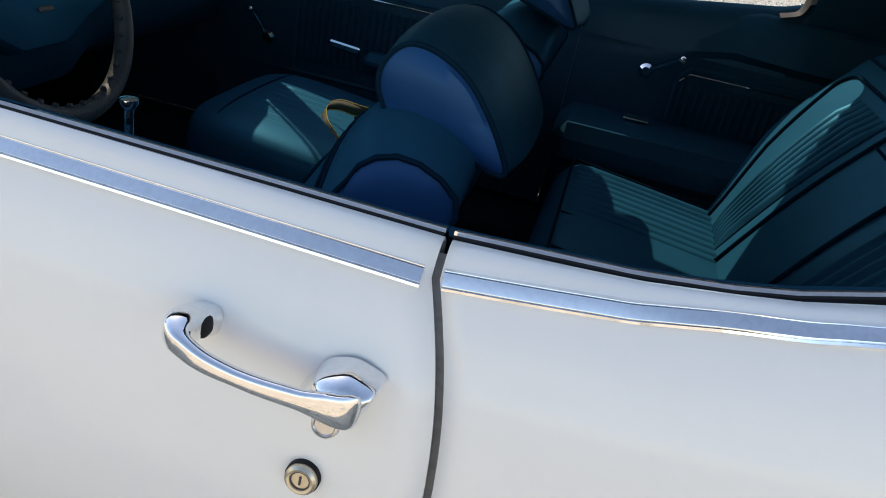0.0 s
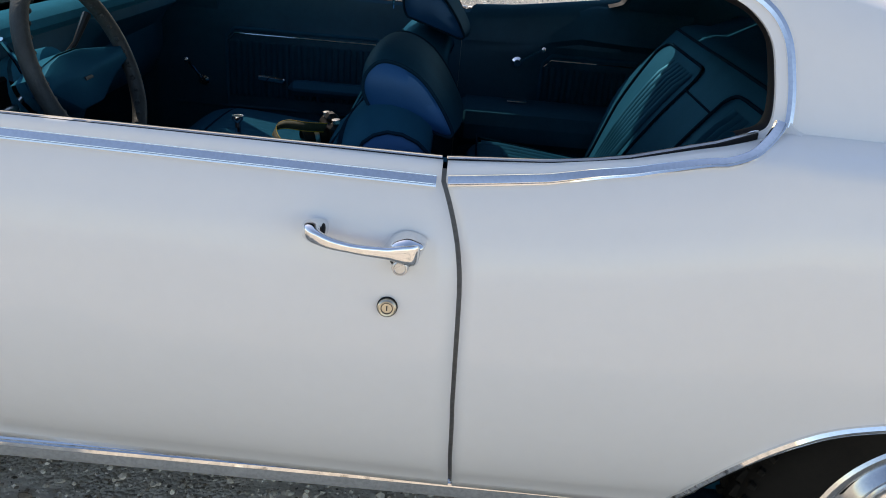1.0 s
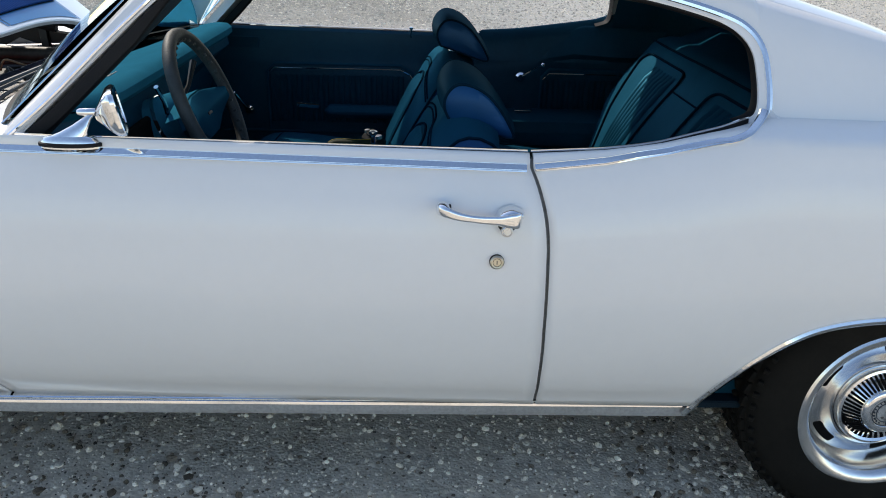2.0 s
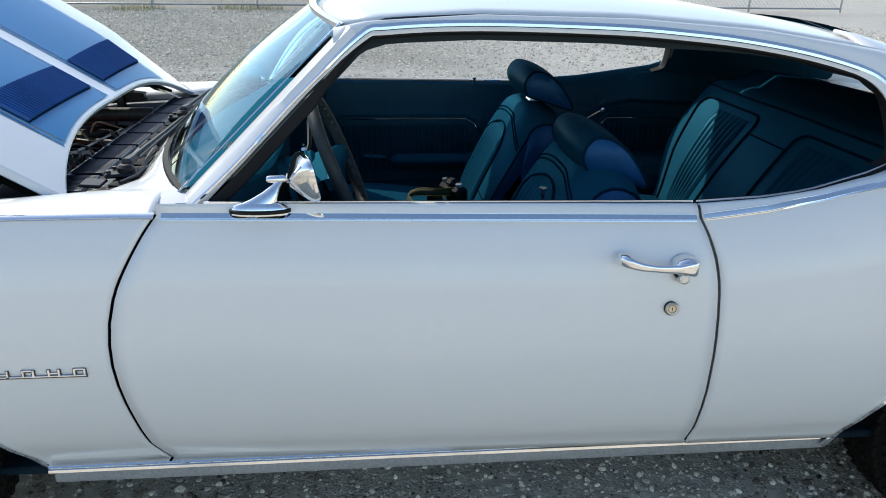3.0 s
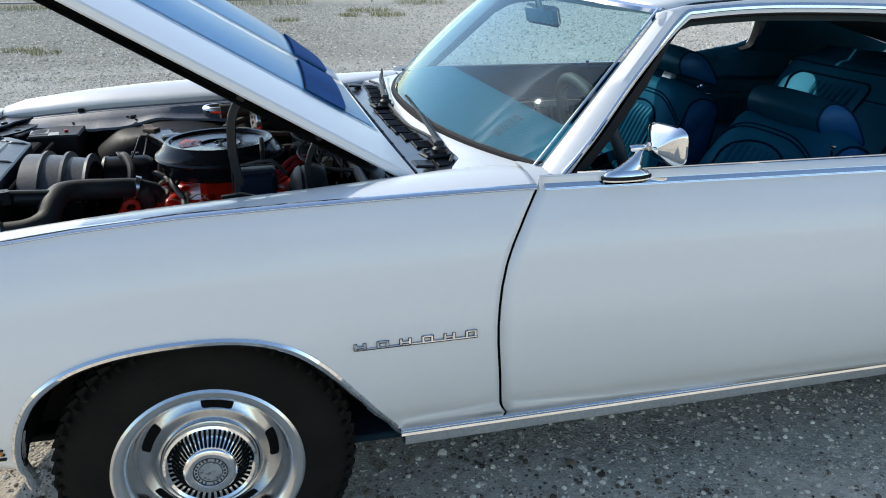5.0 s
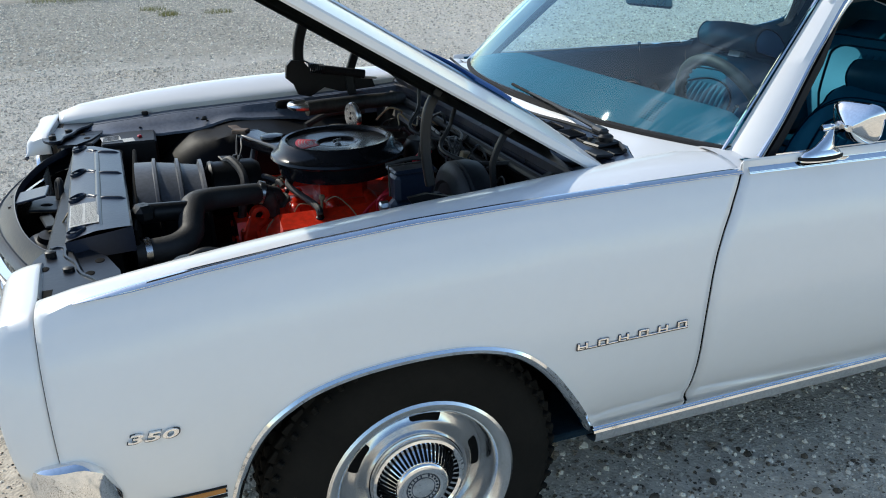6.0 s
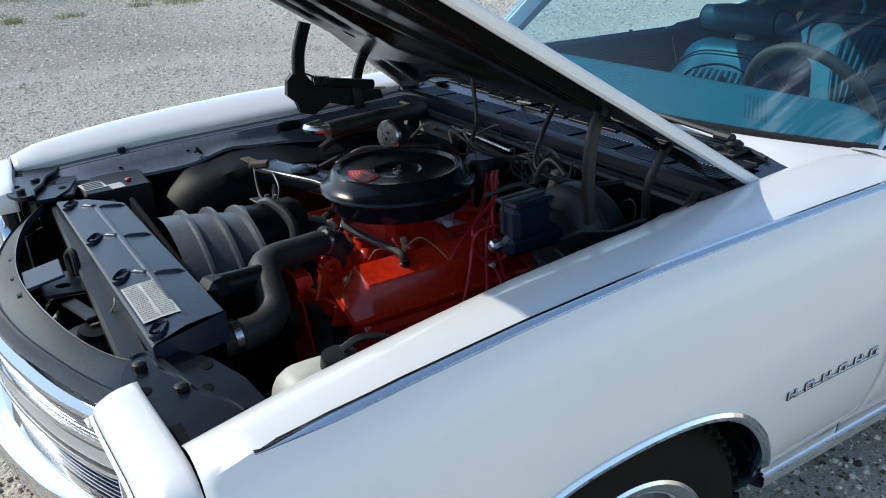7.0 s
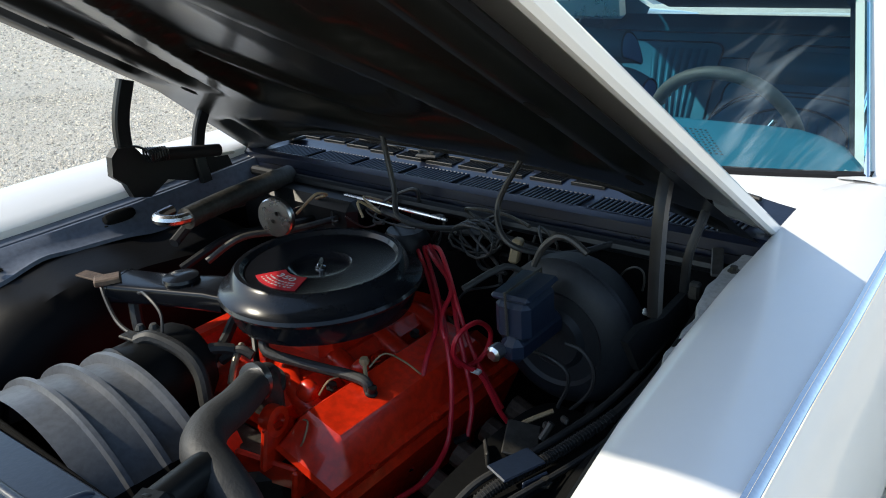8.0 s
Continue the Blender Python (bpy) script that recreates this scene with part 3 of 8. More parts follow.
MOULD = [(0.0130, 0.012), (0.0126, 0.0012), (0.0116, 0.0012), (0.0112, -0.0012), (-0.0010, -0.0082), (-0.0022, -0.0086), (-0.0030, -0.0055), (-0.0042, -0.0055), (-0.0050, -0.0090), (-0.0082, -0.0092), (-0.0098, -0.0078), (-0.0105, 0.002)]
FCOLS = list(np.linspace(0, 1, 100))
for side in (1, -1):
    fender = part("fender", mir(side_panel(lambda z: -0.664, lambda z: table(z, SEAM_Z, SEAM_F) - 0.0035, FCOLS, belt, fender_in), side), PAINT, car, thick=0.004 * side)
    door = part("door", mir(side_panel(lambda z: table(z, SEAM_Z, SEAM_F) + 0.0035, lambda z: table(z, SEAM_Z, SEAM_R) - 0.0035, list(np.linspace(0, 1, 40)), belt, door_in), side), PAINT, car, thick=0.004 * side)
    quarter = part("quarter_panel", mir(side_panel(lambda z: table(z, SEAM_Z, SEAM_R) + 0.0035, lambda z: 3.98, list(np.linspace(0, 1, 110)), lambda x: belt(x) - shoulder_drop(x), quarter_in), side), PAINT, car, thick=0.004 * side)
    if side > 0:
        near_fender, near_door, near_quarter = fender, door, quarter
    else:
        far_fender, far_door, far_quarter = fender, door, quarter
    # dark pillar structure that shows in the seams
    for tab in (SEAM_F, SEAM_R):
        s = Shape().grid([[(table(z, SEAM_Z, tab) + dx, skin(tab[25], z) + 0.016, z) for z in np.linspace(0.34, 0.945, 16)] for dx in (-0.04, 0.04)])
        part("door_jamb", mir(s, side), ROCKER if tab is SEAM_R else UNDER, car)
    # rocker: painted sill, bright moulding, dark lower edge
    s = Shape().grid([[(x, y, z) for x in np.linspace(0.462, 2.335, 30)] for y, z in ((0.16, 0.336), (0.128, 0.333), (0.114, 0.328), (0.110, 0.312), (0.109, 0.298), (0.113, 0.287), (0.135, 0.279), (0.22, 0.274))])
    part("rocker_panel", mir(s, side), ROCKER, car)
    s = Shape().grid([[(x, y, z) for x in np.linspace(0.452, 2.33, 20)] for y, z in ((0.120, 0.3365), (0.1075, 0.3355), (0.1045, 0.3325), (0.1045, 0.3310), (0.1085, 0.3300), (0.1085, 0.3280), (0.1035, 0.3265), (0.1020, 0.3200), (0.1060, 0.3150), (0.116, 0.3145))])
    part("rocker_moulding", mir(s, side), CHROME, car, "bright ribbed rocker moulding")
    # wheel-arch lips
    for (ax, az), host in ((ARCH_F, fender), (ARCH_R, quarter)):
        n = 110
        t = np.linspace(0, 1, n)
        d = np.concatenate([[0], np.cumsum(np.hypot(np.diff(ax), np.diff(az)))])
        px, pz = np.interp(t, d / d[-1], ax), np.interp(t, d / d[-1], az)
        tx, tz = np.gradient(px), np.gradient(pz)
        ln = np.hypot(tx, tz)
        nx, nz = -tz / ln, tx / ln
        prof = [(0.016, 0.002), (0.015, -0.004), (0.009, -0.008), (0.002, -0.007), (-0.004, -0.001), (-0.005, 0.02)]
        s = Shape().grid([[(px[i] + nx[i] * a, skin(px[i], pz[i] + nz[i] * a) + b, pz[i] + nz[i] * a) for i in range(n)] for a, b in prof])
        part("arch_moulding", mir(s, side), CHROME, host, "bright wheel-arch moulding")
        # wheelhouse
        s = Shape().grid([[(px[i] - nx[i] * 0.004 + 0.0, y, pz[i] + (0.02 if y > 0.1 else 0)) for i in range(n) if pz[i] > 0.40] for y in (0.075, 0.12, 0.3, 0.52)])
        part("wheelhouse", mir(s, side), UNDER, host)
    # shoulder moulding: blue-reflecting bright strip, lower lip
    for a, b, host in ((-0.60, 0.766, fender), (0.782, 1.888, door)):
        rows = []
        n = 70
        for q in MOULD:
            row = []
            for i in range(n):
                x = lerp(a, b, i / (n - 1))
                w = min(1, (x + 0.605) / 0.12 + 0.12) if host is fender else 1
                zz = belt(x) - 0.001 + q[0] * w * (0.40 if host is fender else 0.66)
                row.append((x, skin(x, zz) + q[1] * 0.5, zz) if host is fender else (x, skin(x, belt(x) - 0.004) + q[1] * 0.75 + 0.25 * (zz - belt(x) + 0.004), zz))
            rows.append(row)
        part("belt_moulding", mir(Shape().grid(rows), side), CHROME, host, "polished belt moulding")
    # on the quarter it rides up the shoulder and turns into the window frame
    line = [(x, *shelf(x, 0.0)) for x in np.linspace(1.905, 2.30, 20)]
    line += [(2.333, 0.054, 1.008), (2.362, 0.084, 1.021), (2.383, 0.112, 1.034), (2.389, 0.121, 1.044)]
    pts = spline([Vector(p) for p in line], 4)
    nrm = [Vector((0, -1, table(p.x, [2.04, 2.30, 2.36, 2.389], [0, 0.6, 0.6, 0.42]))).normalized() for p in pts]
    rows = [[] for q in MOULD]
    for i, p in enumerate(pts):
        d = (pts[min(i + 1, len(pts) - 1)] - pts[max(i - 1, 0)]).normalized()
        up = nrm[i].cross(d).normalized()
        up = up if up.z > 0 or up.x < 0 else -up
        for row, q in zip(rows, MOULD):
            row.append(p + up * (q[0] * 0.68) - nrm[i] * (q[1] * 0.75))
    part("belt_moulding", mir(Shape().grid(rows), side), CHROME, quarter, "polished belt moulding")
    # black window rubber and bright reveal on the sill
    for a, b, host in ((0.865, 1.893, door), (1.90, 2.36, quarter)):
        rows = [[(x, sill_y(x) + dy, belt(x) + 0.019 + dz) for x in np.linspace(a, b, 30)] for dy, dz in ((0, -0.006), (0.001, 0.003), (0.005, 0.004), (0.012, 0.002), (0.022, -0.003), (0.026, -0.03))]
        part("sill_rubber", mir(Shape().grid(rows), side), RUBBER, host)
        rows = [[(x, sill_y(x) + 0.004 + dy, belt(x) + 0.0245 + dz) for x in np.linspace(a, b, 30)] for dy, dz in ((0, -0.002), (0.0005, 0.0018), (0.003, 0.002), (0.004, -0.002))]
        part("sill_bead", mir(Shape().grid(rows), side), CHROME, host)

# rear end and floor
s = Shape().grid([[(3.98 + 0.05 * math.sin(v * 3.1), y, lerp(0.36, 0.885, v)) for y in np.linspace(0.19, 2 * YC - 0.19, 12)] for v in np.linspace(0, 1, 10)])
part("rear_panel", s, PAINT, car)
s = Shape().grid([[(x, YC + (YC - 0.13) * w, lerp(0.99, 0.885, (x - 3.0) / 0.98) + 0.02 * (1 - w * w)) for w in np.linspace(-1, 1, 15)] for x in np.linspace(3.0, 3.98, 12)])
part("trunk_lid", s, PAINT, car)
s = Shape().box((3.3, 1.5, 0.04), pose(2.05, YC, 0.27))
part("floor_pan", s, UNDER, car)
s = Shape().tube([(3.95, 0.12, 0.46), (4.08, 0.3, 0.46), (4.1, YC, 0.46), (4.08, 1.61, 0.46), (3.95, 1.79, 0.46)], 0.07, 12, smooth=4)
part("rear_bumper", s, CHROME, car)

# ---- car: greenhouse ----
WIN_TOP_X = [1.14, 1.19, 1.25, 1.45, 1.75, 1.93, 2.06, 2.19, 2.30, 2.352, 2.380, 2.395]
WIN_TOP_Z = [1.235, 1.272, 1.289, 1.297, 1.290, 1.277, 1.262, 1.239, 1.210, 1.186, 1.150, 1.02]


ROOF_X = [1.10, 1.2, 1.45, 1.8, 2.1, 2.4, 2.7, 3.0, 3.25]
ROOF_Z = [1.292, 1.313, 1.328, 1.321, 1.298, 1.252, 1.178, 1.085, 1.01]
for side in (1, -1):
    rows = []
    cx = list(np.linspace(1.13, 2.30, 50)) + list(np.linspace(2.305, 2.46, 30)) + list(np.linspace(2.48, 3.22, 24))
    for v in np.linspace(0, 1, 12):
        row = []
        for x in cx:
            zb = table(x, WIN_TOP_X, WIN_TOP_Z) + 0.018 if x < 2.392 else table(x, [2.392, 2.408, 2.42, 2.44], [1.10, 1.045, 1.03, belt(2.44) + 0.012])
            if x > 2.44:
                zb = belt(x) + 0.012
            zb = max(zb, belt(x) + 0.012)
            zt = max(table(x, ROOF_X, ROOF_Z), zb + 0.002)
            z = lerp(zb, zt, v)
            y = lean(z) + 0.035 * max(0, v - 0.6) ** 2 * 4 * min(1, (zt - zb) / 0.1) - 0.02 * min(1, max(0, x - 2.3)) * (1 - v)
            row.append((x, y, z))
        rows.append(row)
    for q, w in ((0.012, 0.5), (0.034, 1.0)):
        row = []
        for x, y, z in rows[-12]:
            if x > 2.40:
                yi, zi = quarter_in(x)
                yo = skin(x, belt(x) - shoulder_drop(x))
                e = min(1.0, (x - 2.40) / 0.03)
                k = min(1.0, max(0.0, (y - q * e - yo) / (yi - yo)))
                row.append((x, y - q * e, lerp(z, shelf(x, k)[1] - 0.003, w * e)))
            else:
                row.append((x, y, z))
        rows.insert(0, row)
    part("sail_panel", mir(Shape().grid(rows), side), PAINT, car, thick=0.02 * side)
    # bright frame round the side window opening
    line = [(0.845, 0.955), (0.93, 1.03), (1.06, 1.16)] + [(x, z) for x, z in zip(WIN_TOP_X, WIN_TOP_Z)][1:10] + [(2.380, 1.15), (2.390, 1.10), (2.392, 1.06), (2.388, 1.034), (2.374, 1.017), (2.335, 1.004)]
    pts = spline([Vector((x, 0, z)) for x, z in line], 6)
    path = []
    for i, p in enumerate(pts):
        d = (pts[min(i + 1, len(pts) - 1)] - pts[max(i - 1, 0)]).normalized()
        path.append((p, Vector((-d.z, 0, d.x))))
    for name, material, prof in (("window_frame_moulding", CHROME, [(0.021, 0.0), (0.0205, -0.006), (0.014, -0.009), (0.008, -0.007), (0.006, 0.0)]),
                                 ("window_reveal", PAINT, [(0.006, -0.003), (0.002, -0.004), (-0.003, -0.001), (-0.0034, 0.004)]),
                                 ("window_seal", RUBBER, [(-0.003, 0.0), (-0.007, 0.003), (-0.011, 0.010), (-0.012, 0.022), (-0.004, 0.05)])):
        run = [q for q in path if q[0].x < 2.3 or q[0].z > 1.036] if material is CHROME else path
        rear_k = 2.6 if material is PAINT else 1.0
        wide = [3.0 - 2.0 * min(1.0, max(0.0, (p.x - 1.06) / 0.10)) if material is RUBBER else 0.55 + 0.45 * min(1.0, max(0.0, (p.x - 1.10) / 0.12)) for p, o in run]
        wide = [k * (1 + (rear_k - 1) * min(1.0, max(0.0, (p.x - 2.30) / 0.06))) for (p, o), k in zip(run, wide)]
        rows = [[((p + o * a * k).x, lean((p + o * a * k).z) + b, (p + o * a * k).z) for (p, o), k in zip(run, wide)] for a, b in prof]
        part(name, mir(Shape().grid(rows), side), material, car)
    s = Shape().grid([[(x, y, lerp(0.944, 0.966, (y - 0.088) / 0.13) + 0.012 * math.sin(math.pi * min(1.0, (y - 0.088) / 0.13)) * table(x, [0.752, 0.80, 0.866], [1.0, 0.9, 0.5])) for y in np.linspace(0.088, 0.222, 9)] for x in np.linspace(0.762, 0.866, 8)])
    part("pillar_foot", mir(s, side), PAINT, car)
    # windshield pillar
    rows = []
    for k in np.linspace(0, 1, 16):
        x0, z0, y0 = lerp(0.80, 1.150, k), lerp(0.955, 1.300, k), lerp(0.165, 0.285, k)
        x1, z1 = lerp(0.842, 1.185, k), lerp(0.950, 1.290, k)
        y1 = lean(z1)
        rows.append([(x0 + 0.012, y0 + 0.03, z0 - 0.035), (x0 - 0.004, y0 + 0.004, z0 - 0.004), (x0 + 0.004, y0 - 0.006, z0 + 0.004), (lerp(x0, x1, 0.5), lerp(y0, y1, 0.6) - 0.012, lerp(z0, z1, 0.5) + 0.006), (x1 - 0.006, y1 - 0.006, z1), (x1, y1, z1 - 0.01), (x1 - 0.01, y1 + 0.04, z1 - 0.03), (x0 + 0.012, y0 + 0.03, z0 - 0.035)])
    part("windshield_pillar", mir(Shape().grid(rows), side), PAINT, car)
    part("pillar_trim", mir(Shape().grid([[(r[7][0] + 0.012, r[7][1] + 0.012, r[7][2] - 0.012), (r[6][0] + 0.012, r[6][1] + 0.012, r[6][2] - 0.02), (r[5][0] + 0.004, r[5][1] + 0.008, r[5][2] - 0.006)] for r in rows]), side), HEADLINER, car)
    s = Shape().grid([[(lerp(0.795, 1.150, k) + a, lerp(0.163, 0.283, k) + b, lerp(0.957, 1.302, k) + c) for k in np.linspace(0, 1, 12)] for a, b, c in ((-0.010, 0.014, 0.0), (-0.009, 0.010, 0.005), (-0.006, 0.007, 0.007), (-0.003, 0.005, 0.005))])
    part("windshield_moulding", mir(s, side), CHROME, car, "polished windshield moulding")


def ws(w, k):
    """A point of the windshield: w from -1 to 1 across, k from base to top."""
    half = lerp(0.79, 0.675, k)
    xb, xt = 0.645 + 0.155 * abs(w) ** 2.4, 1.05 + 0.10 * abs(w) ** 2.4
    zb, zt = 0.965 - 0.005 * abs(w), 1.325 - 0.025 * w * w
    x, z = lerp(xb, xt, k), lerp(zb, zt, k)
    return (x - 0.018 * math.sin(math.pi * k), YC + half * w, z + 0.012 * math.sin(math.pi * k))


s = Shape().grid([[ws(w, k) for w in np.linspace(-1, 1, 41)] for k in np.linspace(0, 1, 14)])
wsh = part("windshield", s, GLASS, car, "dusty tinted windshield")
wsh.visible_shadow = False
s = Shape().grid([[tuple(Vector(ws(w, 1)) + Vector(o)) for w in np.linspace(-1, 1, 31)] for o in ((-0.008, 0, -0.005), (-0.007, 0, 0.004), (0.002, 0, 0.009), (0.010, 0, 0.005))])
part("windshield_moulding", s, CHROME, car, "polished windshield moulding")
s = Shape().grid([[tuple(Vector(ws(w, 0)) + Vector(o)) for w in np.linspace(-1, 1, 31)] for o in ((0.016, 0, 0.014), (0.0, 0, 0.010), (-0.006, 0, -0.006))])
part("windshield_seal", s, RUBBER, car)
rows = []
for x in np.linspace(0, 1, 18):
    row = []
    for w in np.linspace(-1, 1, 25):
        xf = 1.062 + 0.10 * abs(w) ** 2.4
        X = lerp(xf, 2.42, x)
        zr = table(X, ROOF_X, ROOF_Z)
        ye = lean(zr) + 0.05
        row.append((X, YC + (YC - ye) * w, zr + 0.002 + 0.035 * (1 - abs(w) ** 2.5) * (1 if X > 1.2 else 0.7 + 0.3 * (X - 1.05) / 0.15)))
    rows.append(row)
part("roof", Shape().grid(rows), PAINT, car, thick=0.02)
for side in (1, -1):
    rows = []
    for x in np.linspace(2.36, 3.2, 22):
        zr = table(x, ROOF_X, ROOF_Z)
        y0 = lean(zr) + 0.045
        rows.append([(x, lerp(y0, lerp(0.44, 0.50, (x - 2.36) / 0.84), k), zr - 0.004 + 0.034 * k * (2 - k) * table(x, [2.36, 2.7, 3.2], [1.0, 0.8, 0.2])) for k in np.linspace(0, 1, 8)])
    part("sail_top", mir(Shape().grid(rows), side), PAINT, car, thick=0.01 * side)
part("headliner", Shape().grid([[(p[0], lerp(YC, p[1], 0.97), p[2] - 0.045) for p in r] for r in rows]), HEADLINER, car)
s = Shape().grid([[(lerp(2.46, 3.10, k) + 0.05 * (1 - w * w), YC + lerp(0.53, 0.50, k) * w, lerp(1.262, 1.055, k) + 0.02 * (1 - w * w)) for w in np.linspace(-1, 1, 15)] for k in np.linspace(0, 1, 8)])
part("rear_header", Shape().box((0.16, 1.16, 0.05), pose(2.50, YC, 1.205, 0, 22, 0), 0.01), HEADLINER, car)
rg = part("rear_window", s, GLASS, car)
rg.visible_shadow = False

# ---- car: cowl ----
s = Shape()
def cowl_edge(w):
    return min(ws(w, 0)[0] - table(abs(w), [0.0, 0.5, 0.72, 0.9, 1.0], [0.020, 0.026, 0.050, 0.10, 0.16]), table(abs(w), [0.0, 0.75, 0.92, 1.0], [0.70, 0.68, 0.62, 0.60]))


rows = []
for k, dz in ((0.0, 0.0), (0.3, 0.005), (0.7, 0.006), (1.0, 0.004)):
    rows.append([(lerp(cowl_edge(w), ws(w, 0)[0], k), YC + lerp(0.745, 0.79, k) * w, lerp(0.946, 0.960, k) + dz) for w in np.linspace(-1, 1, 41)])
part("cowl_panel", Shape().grid(rows), PAINT, car)
rows = [[(lerp(0.445, cowl_edge(w), k), YC + 0.74 * w, z) for w in np.linspace(-1, 1, 41)] for k, z in ((0, 0.885), (0.02, 0.925), (0.10, 0.935), (0.16, 0.929), (0.55, 0.926), (0.62, 0.934), (0.92, 0.938), (1, 0.946))]
cowl = part("cowl_vent_panel", Shape().grid(rows), COWL, car, "black pressed-steel cowl panel with slotted vents")
for w in (-0.58, -0.42, -0.26, -0.10, 0.06, 0.22, 0.38, 0.54):
    part("vent_opening", Shape().box((0.078, 0.140, 0.004), pose(0.503, YC + w, 0.9285, 0, 1, 0), 0.0015), UNDER, cowl)
    s = Shape().box((0.004, 0.142, 0.008), pose(0.464, YC + w, 0.9305), 0.001).box((0.004, 0.142, 0.008), pose(0.542, YC + w, 0.9295), 0.001)
    for i in range(13):
        s.box((0.078, 0.0042, 0.006), pose(0.503, YC + w - 0.066 + i * 0.011, 0.9320, 24, 1, 0), 0.001)
    part("cowl_grille", s, COWL, cowl)
for w in np.linspace(-0.80, 0.80, 13):
    # fine grilles along the foot of the glass
    xe, ye = cowl_edge(w) - 0.036, YC + 0.742 * w
    s = Shape()
    for i in range(9):
        s.box((0.046, 0.0035, 0.006), pose(xe, ye - 0.036 + i * 0.009, 0.9385, 20, 2, 0), 0.001)
    s.box((0.003, 0.082, 0.007), pose(xe - 0.024, ye, 0.9385), 0.001).box((0.003, 0.082, 0.007), pose(xe + 0.024, ye, 0.9405), 0.001)
    part("cowl_grille", s, BLACK, cowl)
part("cowl_hose", Shape().tube([(cowl_edge(w) - 0.012, YC + 0.74 * w, 0.952 + 0.004 * math.sin(w * 9)) for w in np.linspace(-0.86, 0.86, 22)], 0.005, 8), WIRE, cowl)
for piv, mid, tip in (((0.622, 0.40, 0.962), (0.648, 0.71, 0.976), (0.662, 1.03, 0.992)), ((0.606, 1.10, 0.962), (0.640, 1.38, 0.980), (0.690, 1.66, 0.990))):
    piv, mid, tip = Vector(piv), Vector(mid), Vector(tip)
    s = Shape().box((0.075, 0.060, 0.010), Matrix.Translation(piv) @ pose(-0.01, 0, -0.012, 0, 0, 12), 0.004)
    s.lathe([(0.020, -0.012), (0.020, 0.004), (0.013, 0.010), (0.0, 0.011)], Matrix.Translation(piv), 14)
    wiper = part("wiper", s, BLACK, car, "dusty wiper arm parked below the windshield")
    for x, y in ((-0.035, -0.02), (-0.032, 0.02)):
        part("wiper_bolt", Shape().lathe([(0.006, 0), (0.006, 0.006), (0, 0.007)], Matrix.Translation(piv + Vector((x, y, -0.006))), 8), DIRTY, wiper)
    part("wiper_knuckle", Shape().box((0.026, 0.055, 0.018), Matrix.Translation(piv.lerp(mid, 0.10) + Vector((0, 0, 0.011))) @ pose(0, 0, 0, 0, 0, math.degrees(math.atan2(tip.y - piv.y, tip.x - piv.x)) - 90), 0.006), BOOST, wiper)
    part("wiper_arm", Shape().tube([piv.lerp(mid, 0.15) + Vector((0, 0, 0.012)), mid + Vector((-0.004, 0, 0.010)), mid.lerp(tip, 0.55) + Vector((-0.004, 0, 0.006))], [0.0065, 0.005, 0.0035], 6), BOOST, wiper)
    part("wiper_arm", Shape().tube([piv.lerp(mid, 0.2) + Vector((0.012, 0, 0.008)), mid + Vector((0.006, 0, 0.008)), mid.lerp(tip, 0.6)], 0.0028, 6), BLACK, wiper)
    part("wiper_blade", Shape().tube([piv.lerp(mid, 0.65) + Vector((0.010, 0, 0.002)), mid.lerp(tip, 0.4) + Vector((0.002, 0, 0.002)), tip], 0.0045, 6), RUBBER, wiper)
for side in (1, -1):
    s = Shape().box((0.05, 0.06, 0.008), pose(0.565, 0.335, 0.944, 0, 4, 0), 0.003)
    part("cowl_bracket", mir(s, side), BLACK, car)

# ---- car: hood, raised ----
TILT_HOOD = radians(31)
HU, HN, HO = Vector((-math.cos(TILT_HOOD), 0, math.sin(TILT_HOOD))), Vector((math.sin(TILT_HOOD), 0, math.cos(TILT_HOOD))), Vector((0.5, YC, 0.955))
HOOD_LEN = 1.40


def hood_rear(w):
    return 0.088 - 0.126 * (abs(w) / 0.705) ** 3.0


def hood_pt(s_, w, h=0.0):
    crown = 0.052 * (1 - (abs(w) / 0.71) ** 2.6) - 0.012 * max(0, (s_ - 1.1) / 0.3) ** 2
    return HO + HU * s_ + Vector((0, w, (0.058 + 0.022 * max(0.0, s_)) * max(0.0, w / 0.705) * min(1.0, max(0.0, s_ / 0.3)))) + HN * (crown + h)


def hood_grid(w0, w1, s0, s1, h, nw=30, ns=24):
    rows = []
    for i in range(ns + 1):
        row = []
        for j in range(nw + 1):
            w = lerp(w0, w1, j / nw)
            a = s0(w) if callable(s0) else s0
            b = s1(w) if callable(s1) else s1
            row.append(hood_pt(lerp(a, b, i / ns), w, h))
        rows.append(row)
    return Shape().grid(rows)


def hood_front(w):
    return HOOD_LEN - 0.05 * (abs(w) / 0.7) ** 2


hood = part("hood", hood_grid(-0.705, 0.705, hood_rear, hood_front, 0, 40, 30), PAINT, car, "raised white hood with two blue stripes and black underside")
for side in (1, -1):
    s = Shape().grid([[hood_pt(q, side * (a - 0.705), b) for q in np.linspace(-0.036, hood_front(0.7), 24)] for a, b in ((0, 0), (-0.004, -0.004), (-0.004, -0.018), (0.002, -0.024), (0.012, -0.025))])
    part("hood_edge", s, PAINT, hood)
s = Shape().grid([[hood_pt(hood_rear(w) - a, w, b) for w in np.linspace(-0.705, 0.705, 40)] for a, b in ((0, 0), (0.004, -0.003), (0.004, -0.015), (-0.01, -0.02))])
part("hood_edge", s, PAINT, hood)
